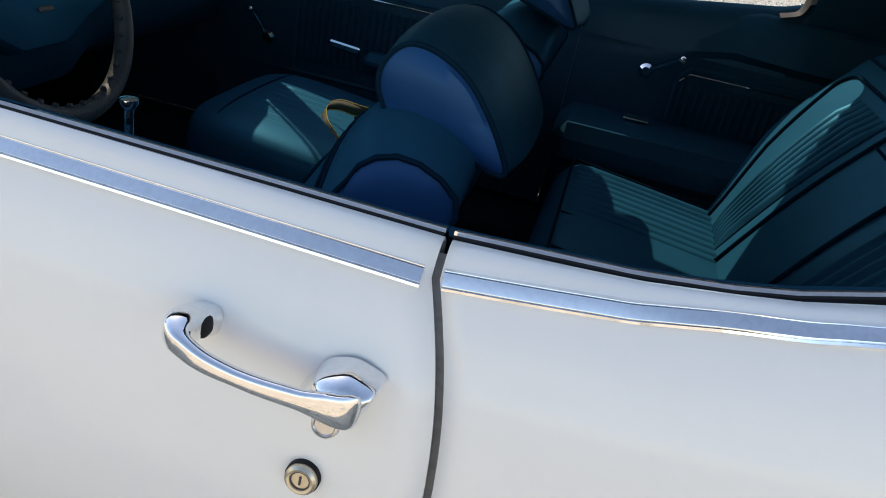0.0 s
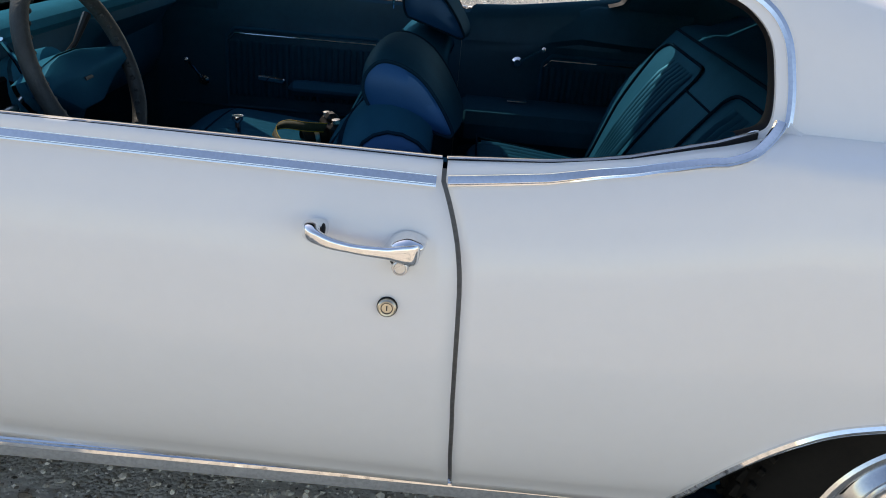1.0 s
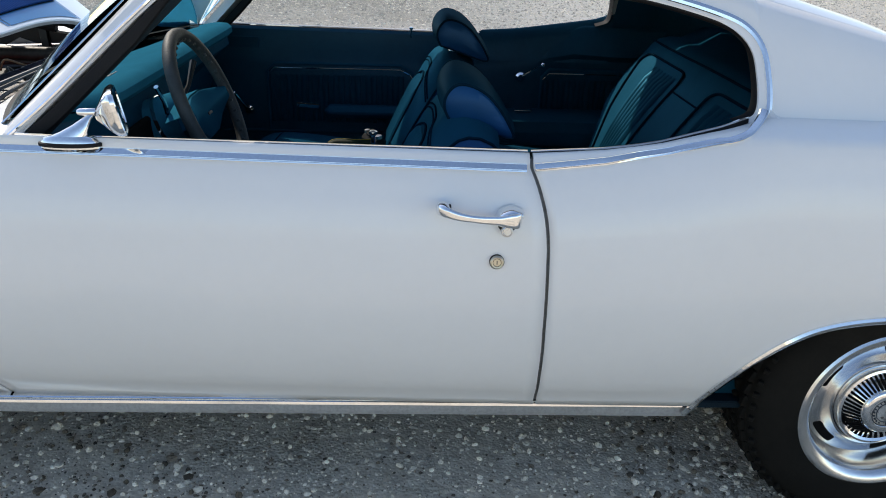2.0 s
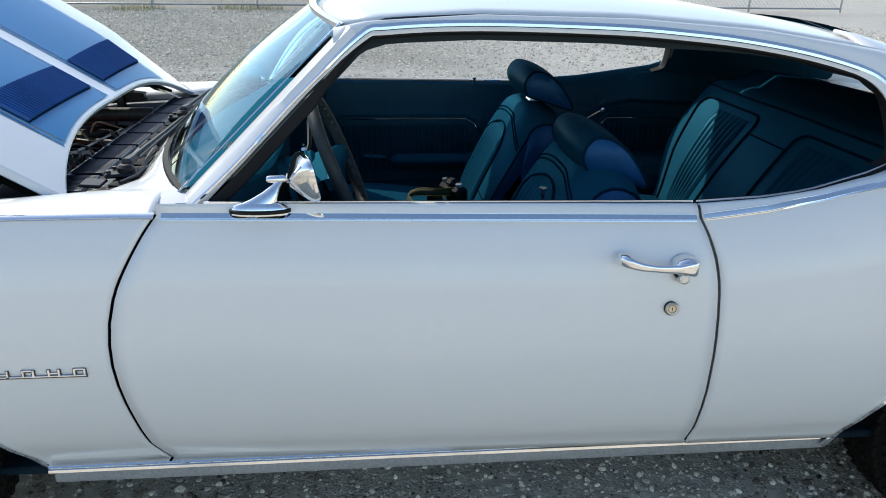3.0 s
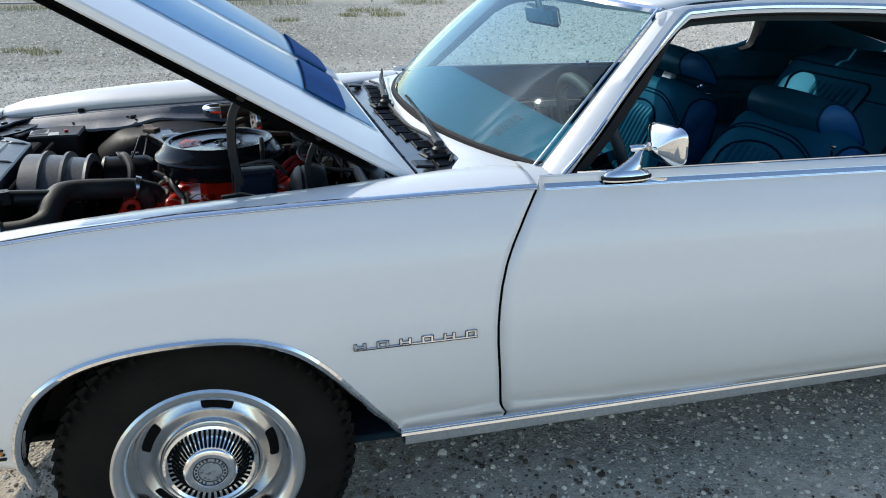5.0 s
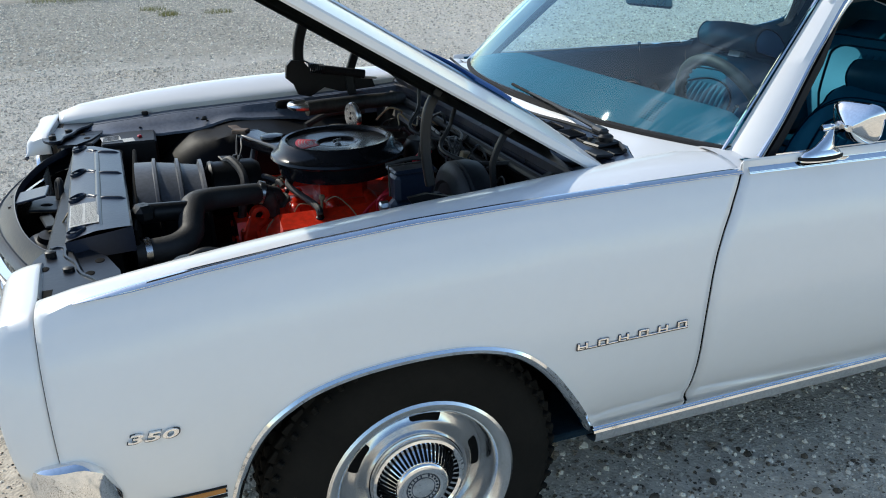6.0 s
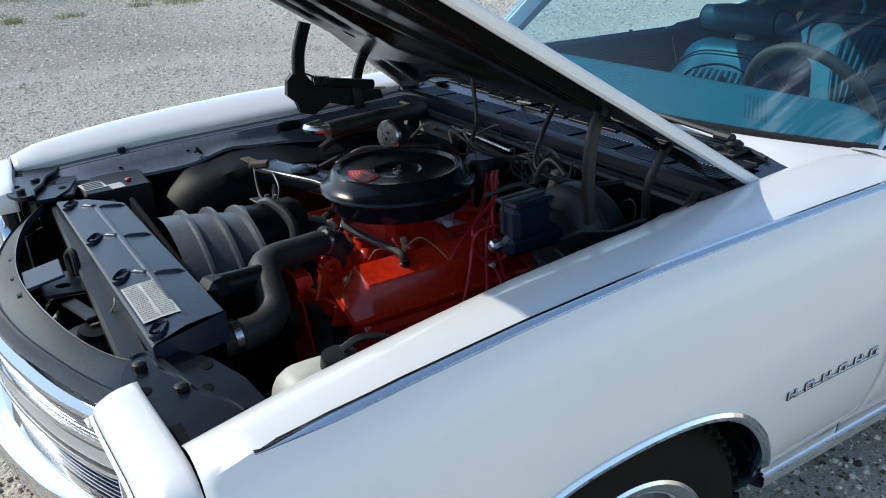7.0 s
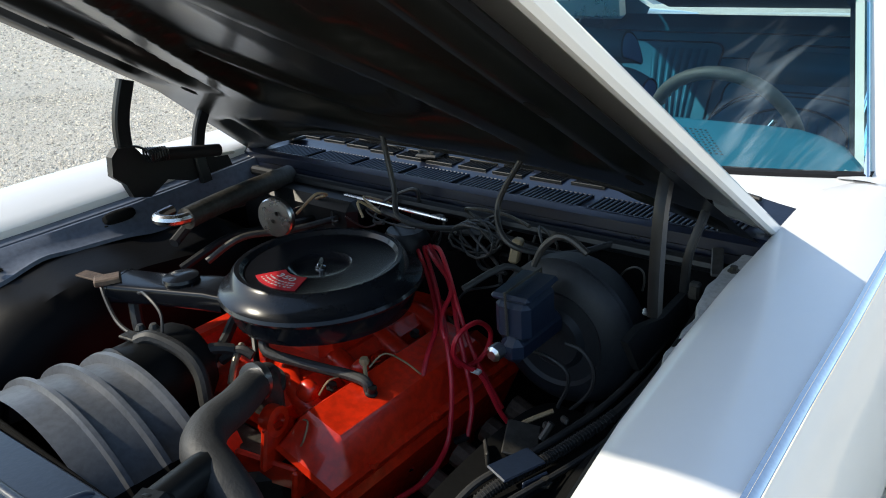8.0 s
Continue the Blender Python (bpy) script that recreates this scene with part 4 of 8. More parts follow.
s = Shape().grid([[hood_pt(hood_front(w) + a, w, b) for w in np.linspace(-0.705, 0.705, 40)] for a, b in ((0, 0), (0.006, -0.006), (0.004, -0.03), (-0.02, -0.035))])
part("hood_edge", s, PAINT, hood)
for w0, w1 in ((-0.495, -0.065), (0.045, 0.475)):
    part("stripe", hood_grid(w0, w1, lambda w: hood_rear(w) + 0.012, lambda w: hood_front(w) - 0.01, 0.002, 16, 24), STRIPE, hood, "blue painted stripe")
    for wa in (w0 - 0.018, w1 + 0.006):
        part("pinstripe", hood_grid(wa, wa + 0.010, lambda w: hood_rear(w) + 0.012, lambda w: hood_front(w) - 0.01, 0.002, 1, 24), STRIPE, hood)
    # louvred vent
    part("vent_base", hood_grid(w0 + 0.004, w1 - 0.004, 0.145, 0.262, 0.004, 8, 4), UNDER, hood)
    for i in range(30):
        wa = w0 + 0.006 + i * (w1 - w0 - 0.012) / 30
        rows = [[hood_pt(q, wa + a, b) for q in np.linspace(0.148, 0.259, 4)] for a, b in ((0, 0.004), (0.0012, 0.011), (0.0040, 0.012), (0.0085, 0.0045))]
        part("louvre", Shape().grid(rows), LOUVRE, hood)
# underside: one pressed sheet with a deep rim, a rear box and two swept ribs
def step(a, b, x):
    k = min(1.0, max(0.0, (x - a) / (b - a)))
    return k * k * (3 - 2 * k)


def press(s_, w):
    """How deep the pressing stands below the skin."""
    k = abs(w)
    rim = step(0.50, 0.545, k) - 0.75 * step(0.575, 0.60, k) * step(0.655, 0.63, k)
    rear_box = step(0.30, 0.24, s_ - 0.10 * (k / 0.6) ** 2) - 0.5 * step(0.06, 0.09, s_) * step(0.17, 0.14, s_)
    front_box = step(1.22, 1.28, s_)
    wc = 0.40 - 0.27 * step(0.25, 1.15, s_)
    swept = step(0.075, 0.045, abs(k - wc)) * step(0.16, 0.26, s_)
    ring = step(0.030, 0.016, abs(math.hypot((s_ - 0.78) / 1.55, w) - 0.30)) * 0.35
    return max(rim, rear_box, front_box, swept, ring)


rows = []
for i in range(73):
    row = []
    for j in range(97):
        w = lerp(-0.692, 0.692, j / 96)
        q = lerp(hood_rear(w) + 0.015, hood_front(w) - 0.012, i / 72)
        row.append(hood_pt(q, w, -0.012 - 0.036 * press(q, w)))
    rows.append(row)
part("hood_lining", Shape().grid(rows), HOODIN, hood, "glossy black pressed hood underside", sharp=70)
s = Shape().tube([hood_pt(hood_rear(w) + 0.022, w, -0.036) for w in np.linspace(-0.6, 0.6, 30)], 0.006, 8)
part("hood_seal", s, RUBBER, hood)
for w, q in ((-0.565, 0.30), (-0.565, 0.62), (-0.565, 0.95), (0.565, 0.30), (0.565, 0.62), (0.565, 0.95)):
    m = Matrix((( *(-HU), 0), (0, 1, 0, 0), ( *HN, 0), (0, 0, 0, 1))).transposed()
    m.translation = hood_pt(q, w, -0.049)
    part("lining_hole", Shape().ball((0.060, 0.022, 0.003), m, 14, 6), UNDER, hood)

# hinges: two arms, a sprung tube and a base plate on each side
def strap(path, wd, th):
    pts = spline([Vector(p) for p in path], 6)
    rows = []
    for i, p in enumerate(pts):
        d = (pts[min(i + 1, len(pts) - 1)] - pts[max(i - 1, 0)]).normalized()
        a = Vector((0, 1, 0))
        b = d.cross(a).normalized()
        rows.append([p + b * wd * cu + a * th * cv for cu, cv in ((-1, -0.6), (-0.8, -1), (0.8, -1), (1, -0.6), (1, 0.6), (0.8, 1), (-0.8, 1), (-1, 0.6))])
    return Shape().grid(rows, loop_u=True)


for side in (1, -1):
    y = 0.308
    base = Shape().prism([(0.068, 1.010), (0.085, 1.028), (0.125, 1.022), (0.150, 0.985), (0.27, 0.962), (0.36, 0.948), (0.37, 0.915), (0.25, 0.905), (0.19, 0.925), (0.14, 0.895), (0.10, 0.905), (0.088, 0.94), (0.062, 0.965)], -0.012, 0.012, Matrix(((1, 0, 0, 0), (0, 0, -1, y), (0, 1, 0, 0), (0, 0, 0, 1))))
    if side > 0:
        base = Shape().prism([(0.075, 0.90), (0.12, 0.905), (0.20, 0.885), (0.29, 0.89), (0.31, 0.84), (0.12, 0.83)], -0.006, 0.006, Matrix(((1, 0, 0, 0), (0, 0, -1, y + 0.02), (0, 1, 0, 0), (0, 0, 0, 1))))
    hinge = part("hood_hinge", mir(base, side), BLACK, car, "black hood hinge with coil spring")
    part("hinge_arm", mir(strap([(0.122, y - 0.004, 0.93), (0.112, y - 0.008, 1.01), (0.118, y - 0.008, 1.09), (0.145, y - 0.004, 1.138 if side > 0 else 1.175)], 0.0175 if side < 0 else 0.0105, 0.012 if side < 0 else 0.008), side), BLACK, hinge)
    part("hinge_arm", mir(strap([(0.285, y + 0.018, 0.895), (0.280, y + 0.012, 0.96), (0.300, y, 1.02), (0.322, y, 1.038 if side > 0 else 1.066)], 0.0145 if side < 0 else 0.007, 0.010 if side < 0 else 0.006), side), BLACK, hinge)
    if side > 0:
        continue
    part("spring_tube", mir(Shape().tube([(0.165, y + 0.028, 0.996), (0.33, y + 0.024, 0.966)], 0.0155, 14), side), RUBBER, hinge)
    coil = [Vector((0.140 + 0.05 * k / 60, y + 0.028 + 0.0165 * math.cos(k * 0.8), 1.001 - 0.008 * k / 60 + 0.0165 * math.sin(k * 0.8))) for k in range(61)]
    part("hinge_spring", mir(Shape().tube(coil, 0.003, 5), side), BLACK, hinge)
    hook = [(0.145, y + 0.02, 1.012), (0.13, y + 0.01, 1.022), (0.11, y, 1.022), (0.10, y - 0.005, 1.012)]
    part("spring_hook", mir(Shape().tube(hook, 0.003, 6, smooth=5), side), BLACK, hinge)
    part("hinge_clip", mir(Shape().box((0.06, 0.014, 0.008), pose(0.345, y + 0.02, 0.952, 0, 6, 0), 0.004), side), PAPER, hinge)

# ---- car: wheels ----
def wheel(x, side, yout=0.055, steer=0.0):
    """Tyre with tread blocks, trim ring, slotted disc and ribbed cap; the axle runs along y."""
    z = 0.335
    T = Matrix.Translation((x, yout, z)) @ Matrix.Rotation(radians(steer), 4, "Z") @ Matrix.Rotation(radians(90), 4, "X")
    tyre = Shape().lathe([(0.200, 0.004), (0.215, 0.010), (0.24, 0.012), (0.27, 0.010), (0.295, 0.002), (0.312, -0.010), (0.322, -0.024), (0.327, -0.035), (0.328, -0.10), (0.327, -0.18), (0.318, -0.20), (0.29, -0.215), (0.22, -0.215)], T, 72)
    w = part("wheel", mir(tyre, side), TYRE, car, "black tyre on a silver slotted wheel with bright trim ring", sharp=50)
    s = Shape()
    for i in range(60):
        a = 2 * math.pi * i / 60
        for k, h0 in enumerate((-0.028, -0.075, -0.12, -0.165)):
            s.box((0.020, 0.030, 0.016), T @ Matrix.Rotation(a + k * 0.05, 4, "Z") @ pose(0.326, 0, h0 - 0.01, 0, 0, 14 if k % 2 else -14), 0.002)
        s.box((0.014, 0.011, 0.02), T @ Matrix.Rotation(a, 4, "Z") @ pose(0.317, 0, -0.012, 0, 38, 0), 0.002)
    tagged(part("tread", mir(s, side), TYRE, w), kind="stuff")
    ring = Shape().lathe([(0.214, 0.003), (0.213, 0.010), (0.207, 0.014), (0.197, 0.0125), (0.187, 0.007), (0.179, -0.003), (0.1735, -0.020), (0.170, -0.046), (0.164, -0.060)], T, 72)
    part("trim_ring", mir(ring, side), RIMRING, w, "polished trim ring")
    disc = Shape().lathe([(0.168, -0.064), (0.161, -0.0565), (0.151, -0.052), (0.139, -0.048), (0.129, -0.041), (0.122, -0.031), (0.117, -0.026), (0.111, -0.029), (0.106, -0.045), (0.02, -0.05)], T, 72)
    part("rim", mir(disc, side), RALLY, w, "silver slotted rim", sharp=25)
    for i in range(5):
        a = 2 * math.pi * i / 5 + 0.12
        rows = []
        for r, h, e in ((0.1560, -0.0543, 0.80), (0.1545, -0.0534, 0.97), (0.150, -0.0516, 1.0), (0.142, -0.0490, 1.0), (0.1365, -0.0465, 0.97), (0.1345, -0.0450, 0.80)):
            rows.append([T @ Matrix.Rotation(a, 4, "Z") @ Vector((r * math.cos(t * e), r * math.sin(t * e), h + 0.0008)) for t in np.linspace(-0.25, 0.25, 14)])
        part("rim_slot", mir(Shape().grid(rows), side), UNDER, w)
    # derby cap: outer bead, ribbed cone, inner bead, ribbed barrel, face
    cap = Shape().lathe([(0.110, -0.036), (0.1085, -0.020), (0.105, -0.013), (0.099, -0.011), (0.093, -0.015), (0.090, -0.026), (0.087, -0.033), (0.0600, 0.003), (0.0590, 0.007), (0.0560, 0.0105), (0.0515, 0.0125), (0.044, 0.0130), (0.039, 0.0125), (0.037, 0.011), (0.0, 0.0115)], T, 72)
    part("hub_cap", mir(cap, side), CHROME, w, "bright ribbed hub cap", sharp=22)
    # black bars laid on the cone as the dark gaps between its ribs
    s = Shape()
    for i in range(46):
        s.box((0.043, 0.0058, 0.0024), T @ Matrix.Rotation(2 * math.pi * i / 46, 4, "Z") @ pose(0.0740, 0, -0.0145, 0, 53, 0), 0.0008)
    tagged(part("cap_rib_gap", mir(s, side), UNDER, w), kind="stuff")
    s = Shape().lathe([(0.0375, 0.0122), (0.0375, 0.0130), (0.036, 0.0130), (0.036, 0.0122)], T, 40)
    s.lathe([(0.027, 0.0112), (0.027, 0.0122), (0.0255, 0.0122), (0.0255, 0.0112)], T, 40)
    for i in range(22):
        if i in (5, 16):
            continue
        s.box((0.0045, 0.003, 0.0012), T @ Matrix.Rotation(2 * math.pi * i / 22, 4, "Z") @ pose(0.0318, 0, 0.0122), 0.0003)
    part("cap_marking", mir(s, side), BADGE, w)
    return w


for wx, yo in ((0.0, 0.062), (2.80, 0.075)):
    for side in (1, -1):
        wheel(wx, side, yo)

# ---- near door: handle, lock, mirror ----
def door_handle(side, host):
    s = Shape()
    # foot: a rounded wedge that carries the rear end of the bar
    prof = [(1.814, 0.837), (1.823, 0.851), (1.832, 0.866), (1.854, 0.875), (1.872, 0.871), (1.885, 0.863), (1.882, 0.849), (1.876, 0.835), (1.866, 0.826), (1.844, 0.823)]
    prof = [(p.x, p.z) for p in spline([Vector((x, 0, z)) for x, z in prof + prof[:1]], 5)][:-1]
    cxm, czm = 1.8548, 0.8496
    prof = [(lerp(cxm, x, 0.94), lerp(czm, z, 0.82) - 0.003) for x, z in prof]
    rows = []
    for k, dy in ((0.97, 0.020), (0.97, 0.006), (0.94, -0.002), (0.86, -0.012), (0.62, -0.018), (0.30, -0.0205), (0.02, -0.021)):
        rows.append([(lerp(cxm, x, k), -0.018 + dy, lerp(czm, z, k)) for x, z in prof])
    s.grid(rows, loop_u=True)
    h = part("door_handle", mir(s, side), CHROME, host, "chrome pull handle with push button", sharp=55)
    bar = Shape()
    pts = spline([Vector(p) for p in ((1.724, 0.010, 0.857), (1.720, -0.008, 0.862), (1.719, -0.026, 0.866), (1.728, -0.040, 0.864), (1.752, -0.046, 0.858), (1.79, -0.047, 0.853), (1.822, -0.046, 0.851), (1.846, -0.045, 0.850), (1.863, -0.043, 0.849), (1.874, -0.036, 0.848))], 6)
    rows = []
    for i, p in enumerate(pts):
        d = (pts[min(i + 1, len(pts) - 1)] - pts[max(i - 1, 0)]).normalized()
        a = d.cross(Vector((0, 0, 1))).normalized()
        b = a.cross(d).normalized()
        f = i / (len(pts) - 1)
        wv = table(f, [0, 0.2, 0.36, 0.52, 0.70, 0.80, 0.92, 0.97, 1], [0.0140, 0.0145, 0.0100, 0.0072, 0.0090, 0.0135, 0.0160, 0.0145, 0.009])
        wt = table(f, [0, 0.24, 0.36, 0.7, 0.93, 1], [0.015, 0.013, 0.0065, 0.0050, 0.0045, 0.002])
        rows.append([p + a * wt * math.copysign(abs(math.cos(t)) ** 0.7, math.cos(t)) + b * wv * math.copysign(abs(math.sin(t)) ** 0.7, math.sin(t)) for t in (2 * math.pi * k / 20 for k in range(20))])
    bar.grid(rows, loop_u=True)
    part("handle_bar", mir(bar, side), CHROME, h)
    part("handle_gasket", mir(Shape().ball((0.016, 0.018, 0.020), pose(1.7285, -0.008, 0.8615), e=0.7), side), RUBBER, h)
    T = pose(1.8480, -0.026, 0.8220, 82, 0, 0)
    part("push_button", mir(Shape().lathe([(0.0, 0.0070), (0.0080, 0.0070), (0.0090, 0.0085), (0.0108, 0.0080), (0.0120, 0.005), (0.0120, -0.014)], T, 28), side), STEEL, h, sharp=25)
    part("button_shadow_gap", mir(Shape().ball((0.036, 0.030, 0.020), pose(1.8490, -0.014, 0.8270)), side), BLACK, h)
    T = pose(1.8320, -0.0200, 0.7520, 84, 0, 0)
    lk = part("door_lock", mir(Shape().lathe([(0.0, 0.006), (0.0085, 0.006), (0.0092, 0.0075), (0.0115, 0.008), (0.0140, 0.006), (0.0145, 0.0), (0.0145, -0.006)], T, 28), side), BRASS, host, "worn metal key lock")
    part("lock_gasket", mir(Shape().lathe([(0.0143, 0.002), (0.0153, 0.002), (0.0153, -0.004)], T, 28), side), RUBBER, lk)
    part("keyhole", mir(Shape().lathe([(0.0078, 0.0066), (0.0088, 0.0066), (0.0088, 0.0060)], T, 20).box((0.0018, 0.008, 0.0012), T @ pose(0, 0, 0.0066), 0.0002), side), BADGE, lk)


door_handle(1, near_door)
door_handle(-1, far_door)

s = Shape()
rows = []
for z, hx, hy in ((0.950, 0.058, 0.019), (0.963, 0.057, 0.018), (0.970, 0.050, 0.015), (0.974, 0.038, 0.012)):
    rows.append([(0.979 + hx * math.copysign(abs(math.cos(t)) ** 0.8, math.cos(t)), 0.064 + hy * math.sin(t), z) for t in (2 * math.pi * i / 28 for i in range(28))])
s.grid(rows, loop_u=True)
mirror = part("door_mirror", s, CHROME, near_door, "chrome door mirror on a slanted foot")
part("mirror_gasket", Shape().lathe([(1.0, 0.0), (1.0, 0.006), (0.9, 0.008)], Matrix.Translation((0.979, 0.064, 0.954)) @ Matrix.Diagonal((0.062, 0.0225, 1, 1)), 28), RUBBER, mirror)
pts = [Vector(p) for p in ((0.974, 0.064, 0.970), (0.988, 0.066, 0.981), (1.002, 0.072, 0.994), (1.012, 0.079, 1.005), (1.020, 0.085, 1.012))]
rows = []
for p, a, b in zip(pts, (0.040, 0.027, 0.017, 0.011, 0.009), (0.012, 0.0105, 0.009, 0.008, 0.007)):
    rows.append([p + Vector((a * math.cos(t), b * math.sin(t), 0)) for t in (2 * math.pi * i / 18 for i in range(18))])
part("mirror_foot", Shape().grid(rows, loop_u=True), CHROME, mirror)
part("mirror_pivot", Shape().lathe([(0.0, -0.022), (0.006, -0.021), (0.0085, -0.016), (0.0085, 0.014), (0.0065, 0.018), (0.0065, 0.034)], pose(1.014, 0.087, 1.016, 0, 88, 0), 18), CHROME, mirror)
part("pivot_nut", Shape().lathe([(0.0, -0.004), (0.0105, -0.004), (0.0115, 0.0), (0.0105, 0.004), (0.0, 0.004)], pose(1.038, 0.086, 1.017, 0, 88, 0), 6), STEEL, mirror)
NX = Vector((0.93, 0.30, 0.20)).normalized()
NY = Vector((0, 0, 1)).cross(NX).normalized()
NZ = NX.cross(NY)
TM = Matrix.Translation((1.078, 0.068, 1.025)) @ Matrix((NX, NY, NZ)).transposed().to_4x4()


def mirror_ring(r, x, e):
    """A rounded four-sided ring of the mirror's shell, broader at the top."""
    ring_ = []
    for i in range(36):
        t = 2 * math.pi * i / 36
        cy, cz = math.copysign(abs(math.cos(t)) ** e, math.cos(t)), math.copysign(abs(math.sin(t)) ** e, math.sin(t))
        ring_.append(TM @ Vector((x, r * 0.056 * cy * (1 + 0.10 * cz), r * 0.047 * cz)))
    return ring_


shell = [mirror_ring(r, x, e) for r, x, e in ((0.93, 0.003, 0.5), (0.97, 0.006, 0.5), (1.0, 0.004, 0.5), (1.0, -0.003, 0.5), (0.93, -0.010, 0.48), (0.66, -0.022, 0.40), (0.36, -0.034, 0.38), (0.17, -0.041, 0.5), (0.0, -0.042, 0.5))]
part("mirror_shell", Shape().grid(shell, loop_u=True), CHROME, mirror, "chrome mirror shell", sharp=24)
part("mirror_glass", Shape().add(mirror_ring(0.93, 0.0032, 0.5), [tuple(range(36))]), CHROME, mirror)

# ---- near fender: badges, marker lamp ----
def flat_bars(name, rects, mfun, material, parent, label, depth=0.0035):
    s = Shape()
    for x, z, w, h in rects:
        s.box((w, depth, h), mfun(x, z), 0.0008)
    return part(name, s, material, parent, label)


def on_side(x, z):
    return Matrix.Translation((x, skin(x, z) - 0.002, z))


rects = [(0.476, 0.6265, 0.272, 0.0035)]
for i in range(6):
    x = 0.346 + i * 0.0505
    rects += [(x - 0.010, 0.6345, 0.005, 0.015), (x + 0.010, 0.6345, 0.005, 0.015), (x, 0.641 if i % 2 else 0.633, 0.018, 0.004)]
flat_bars("fender_badge", rects, on_side, CHROME, near_fender, "bright script badge on a thin bar", 0.005)
flat_bars("fender_badge_backing", [(x, z - 0.0012, w + 0.003, h + 0.003) for x, z, w, h in rects], on_side, BADGE, near_fender, "", 0.0028)
curve = bpy.data.curves.new("numeral_badge", "FONT")
curve.body, curve.size, curve.extrude, curve.bevel_depth = "350", 0.040, 0.0022, 0.0004
curve.align_x, curve.align_y, curve.space_character, curve.offset = "CENTER", "CENTER", 1.02, 0.0006
ob = new("numeral_badge", curve)
ob.matrix_world = Matrix.Translation((-0.508, skin(-0.508, 0.64) - 0.0035, 0.639)) @ pose(0, 0, 0, 90, 0, 0) @ Matrix.Diagonal((1.40, 0.58, 1, 1))
dg = bpy.context.evaluated_depsgraph_get()
me = bpy.data.meshes.new_from_object(ob.evaluated_get(dg))
mw = ob.matrix_world.copy()
bpy.data.objects.remove(ob)
s = Shape()
for v in me.vertices:
    q = mw @ v.co
    x = q.x + 0.45 * (q.z - 0.639)
    s.v.append((x, skin(x, q.z) - 0.0035 - v.co.z, q.z))
s.f = [tuple(p.vertices) for p in me.polygons]
part("numeral_badge", s, CHROME, near_fender, "dark engine-size numerals reading 350")
bs = Shape()
for x0, y0, z0 in s.v:
    bs.v.append((-0.508 + (x0 + 0.508) * 1.05, y0 + 0.002, 0.639 + (z0 - 0.639) * 1.12 - 0.0012))
bs.f = s.f
part("numeral_backing", bs, BADGE, near_fender)
flat_bars("side_marker", [(-0.475, 0.466, 0.146, 0.012)], on_side, AMBER, near_fender, "amber side marker lens", 0.012)
flat_bars("marker_bezel", [(-0.475, 0.4735, 0.152, 0.003), (-0.475, 0.4585, 0.152, 0.003), (-0.475, 0.445, 0.150, 0.006)], on_side, BLACK, near_fender, "", 0.008)

# ---- front end ----
for side in (1, -1):
    # fender extension: a band that carries the fender's outline forward and in over the headlamps
    cont = [(skin(-0.667, z) + 0.002, z) for z in np.linspace(0.572, 0.842, 14)] + [(0.094, 0.853), (0.13, 0.856), (0.19, 0.854), (0.25, 0.852), (0.31, 0.850), (0.36, 0.848), (0.385, 0.846), (0.402, 0.838), (0.408, 0.820), (0.408, 0.79)]
    rows = []
    for u in np.linspace(0, 1, 12):
        row = []
        for i, (y, z) in enumerate(cont):
            ins = 0.030 * (1 - math.cos(u * math.pi / 2))
            top = min(1.0, max(0.0, (y - 0.06) / 0.06)) if z > 0.8 else 0.0
            wd = 0.068 + 0.012 * math.sin(min(1, max(0, (z - 0.57) / 0.28)) * math.pi)
            xb = -0.6658 - 0.014 * min(1.0, max(0.0, (y - 0.15) / 0.2))
            row.append((xb - wd * math.sin(u * math.pi / 2), y + ins * (1 - top) - (0.012 * (1 - math.cos(u * math.pi / 2)) if y > 0.40 else 0), z - ins * top))
        rows.append(row)
    front = rows[-1]
    gk = [(y + (0.012 if z < 0.846 else 0.0), z - (0.012 if z > 0.846 else 0.0)) for y, z in cont[:-4]]
    part("extension_gasket", mir(Shape().grid([[(xq, y, z) for y, z in gk] for xq in (-0.650, -0.682)]), side), UNDER, car)
    ext = part("fender_extension", mir(Shape().grid(rows), side), PAINT, car, thick=0.004 * side)
    s = Shape().grid([[(x - 0.001, y, z) for x, y, z in front[10:]], [(x - 0.006, y + 0.002, z - 0.004) for x, y, z in front[10:]], [(x + 0.002, y + 0.008, z - 0.010) for x, y, z in front[10:]]])
    part("extension_moulding", mir(s, side), CHROME, ext)
    back = [(x, y, z) for x, y, z in rows[0] if y > 0.186 and z > 0.80]
    part("extension_back", mir(Shape().grid([back, [(x + 0.004, y, z - 0.012) for x, y, z in back], [(x + 0.004, y, 0.77) for x, y, z in back]]), side), PAINT, ext)
    s = Shape().box((0.035, 0.30, 0.24), pose(-0.705, 0.245, 0.70), 0.008)
    part("lamp_housing", mir(s, side), BLACK, ext)
    for y in (0.17, 0.325):
        T = Matrix.Translation((-0.724, y, 0.70)) @ pose(0, 0, 0, 0, -90, 0)
        hl = part("headlamp", mir(Shape().lathe([(0.0, 0.018), (0.03, 0.016), (0.055, 0.010), (0.068, 0.0)], T, 28), side), RALLY, ext)
        part("headlamp_bezel", mir(Shape().lathe([(0.068, -0.004), (0.070, 0.010), (0.076, 0.012), (0.082, 0.004), (0.083, -0.01)], T, 28), side), CHROME, ext)

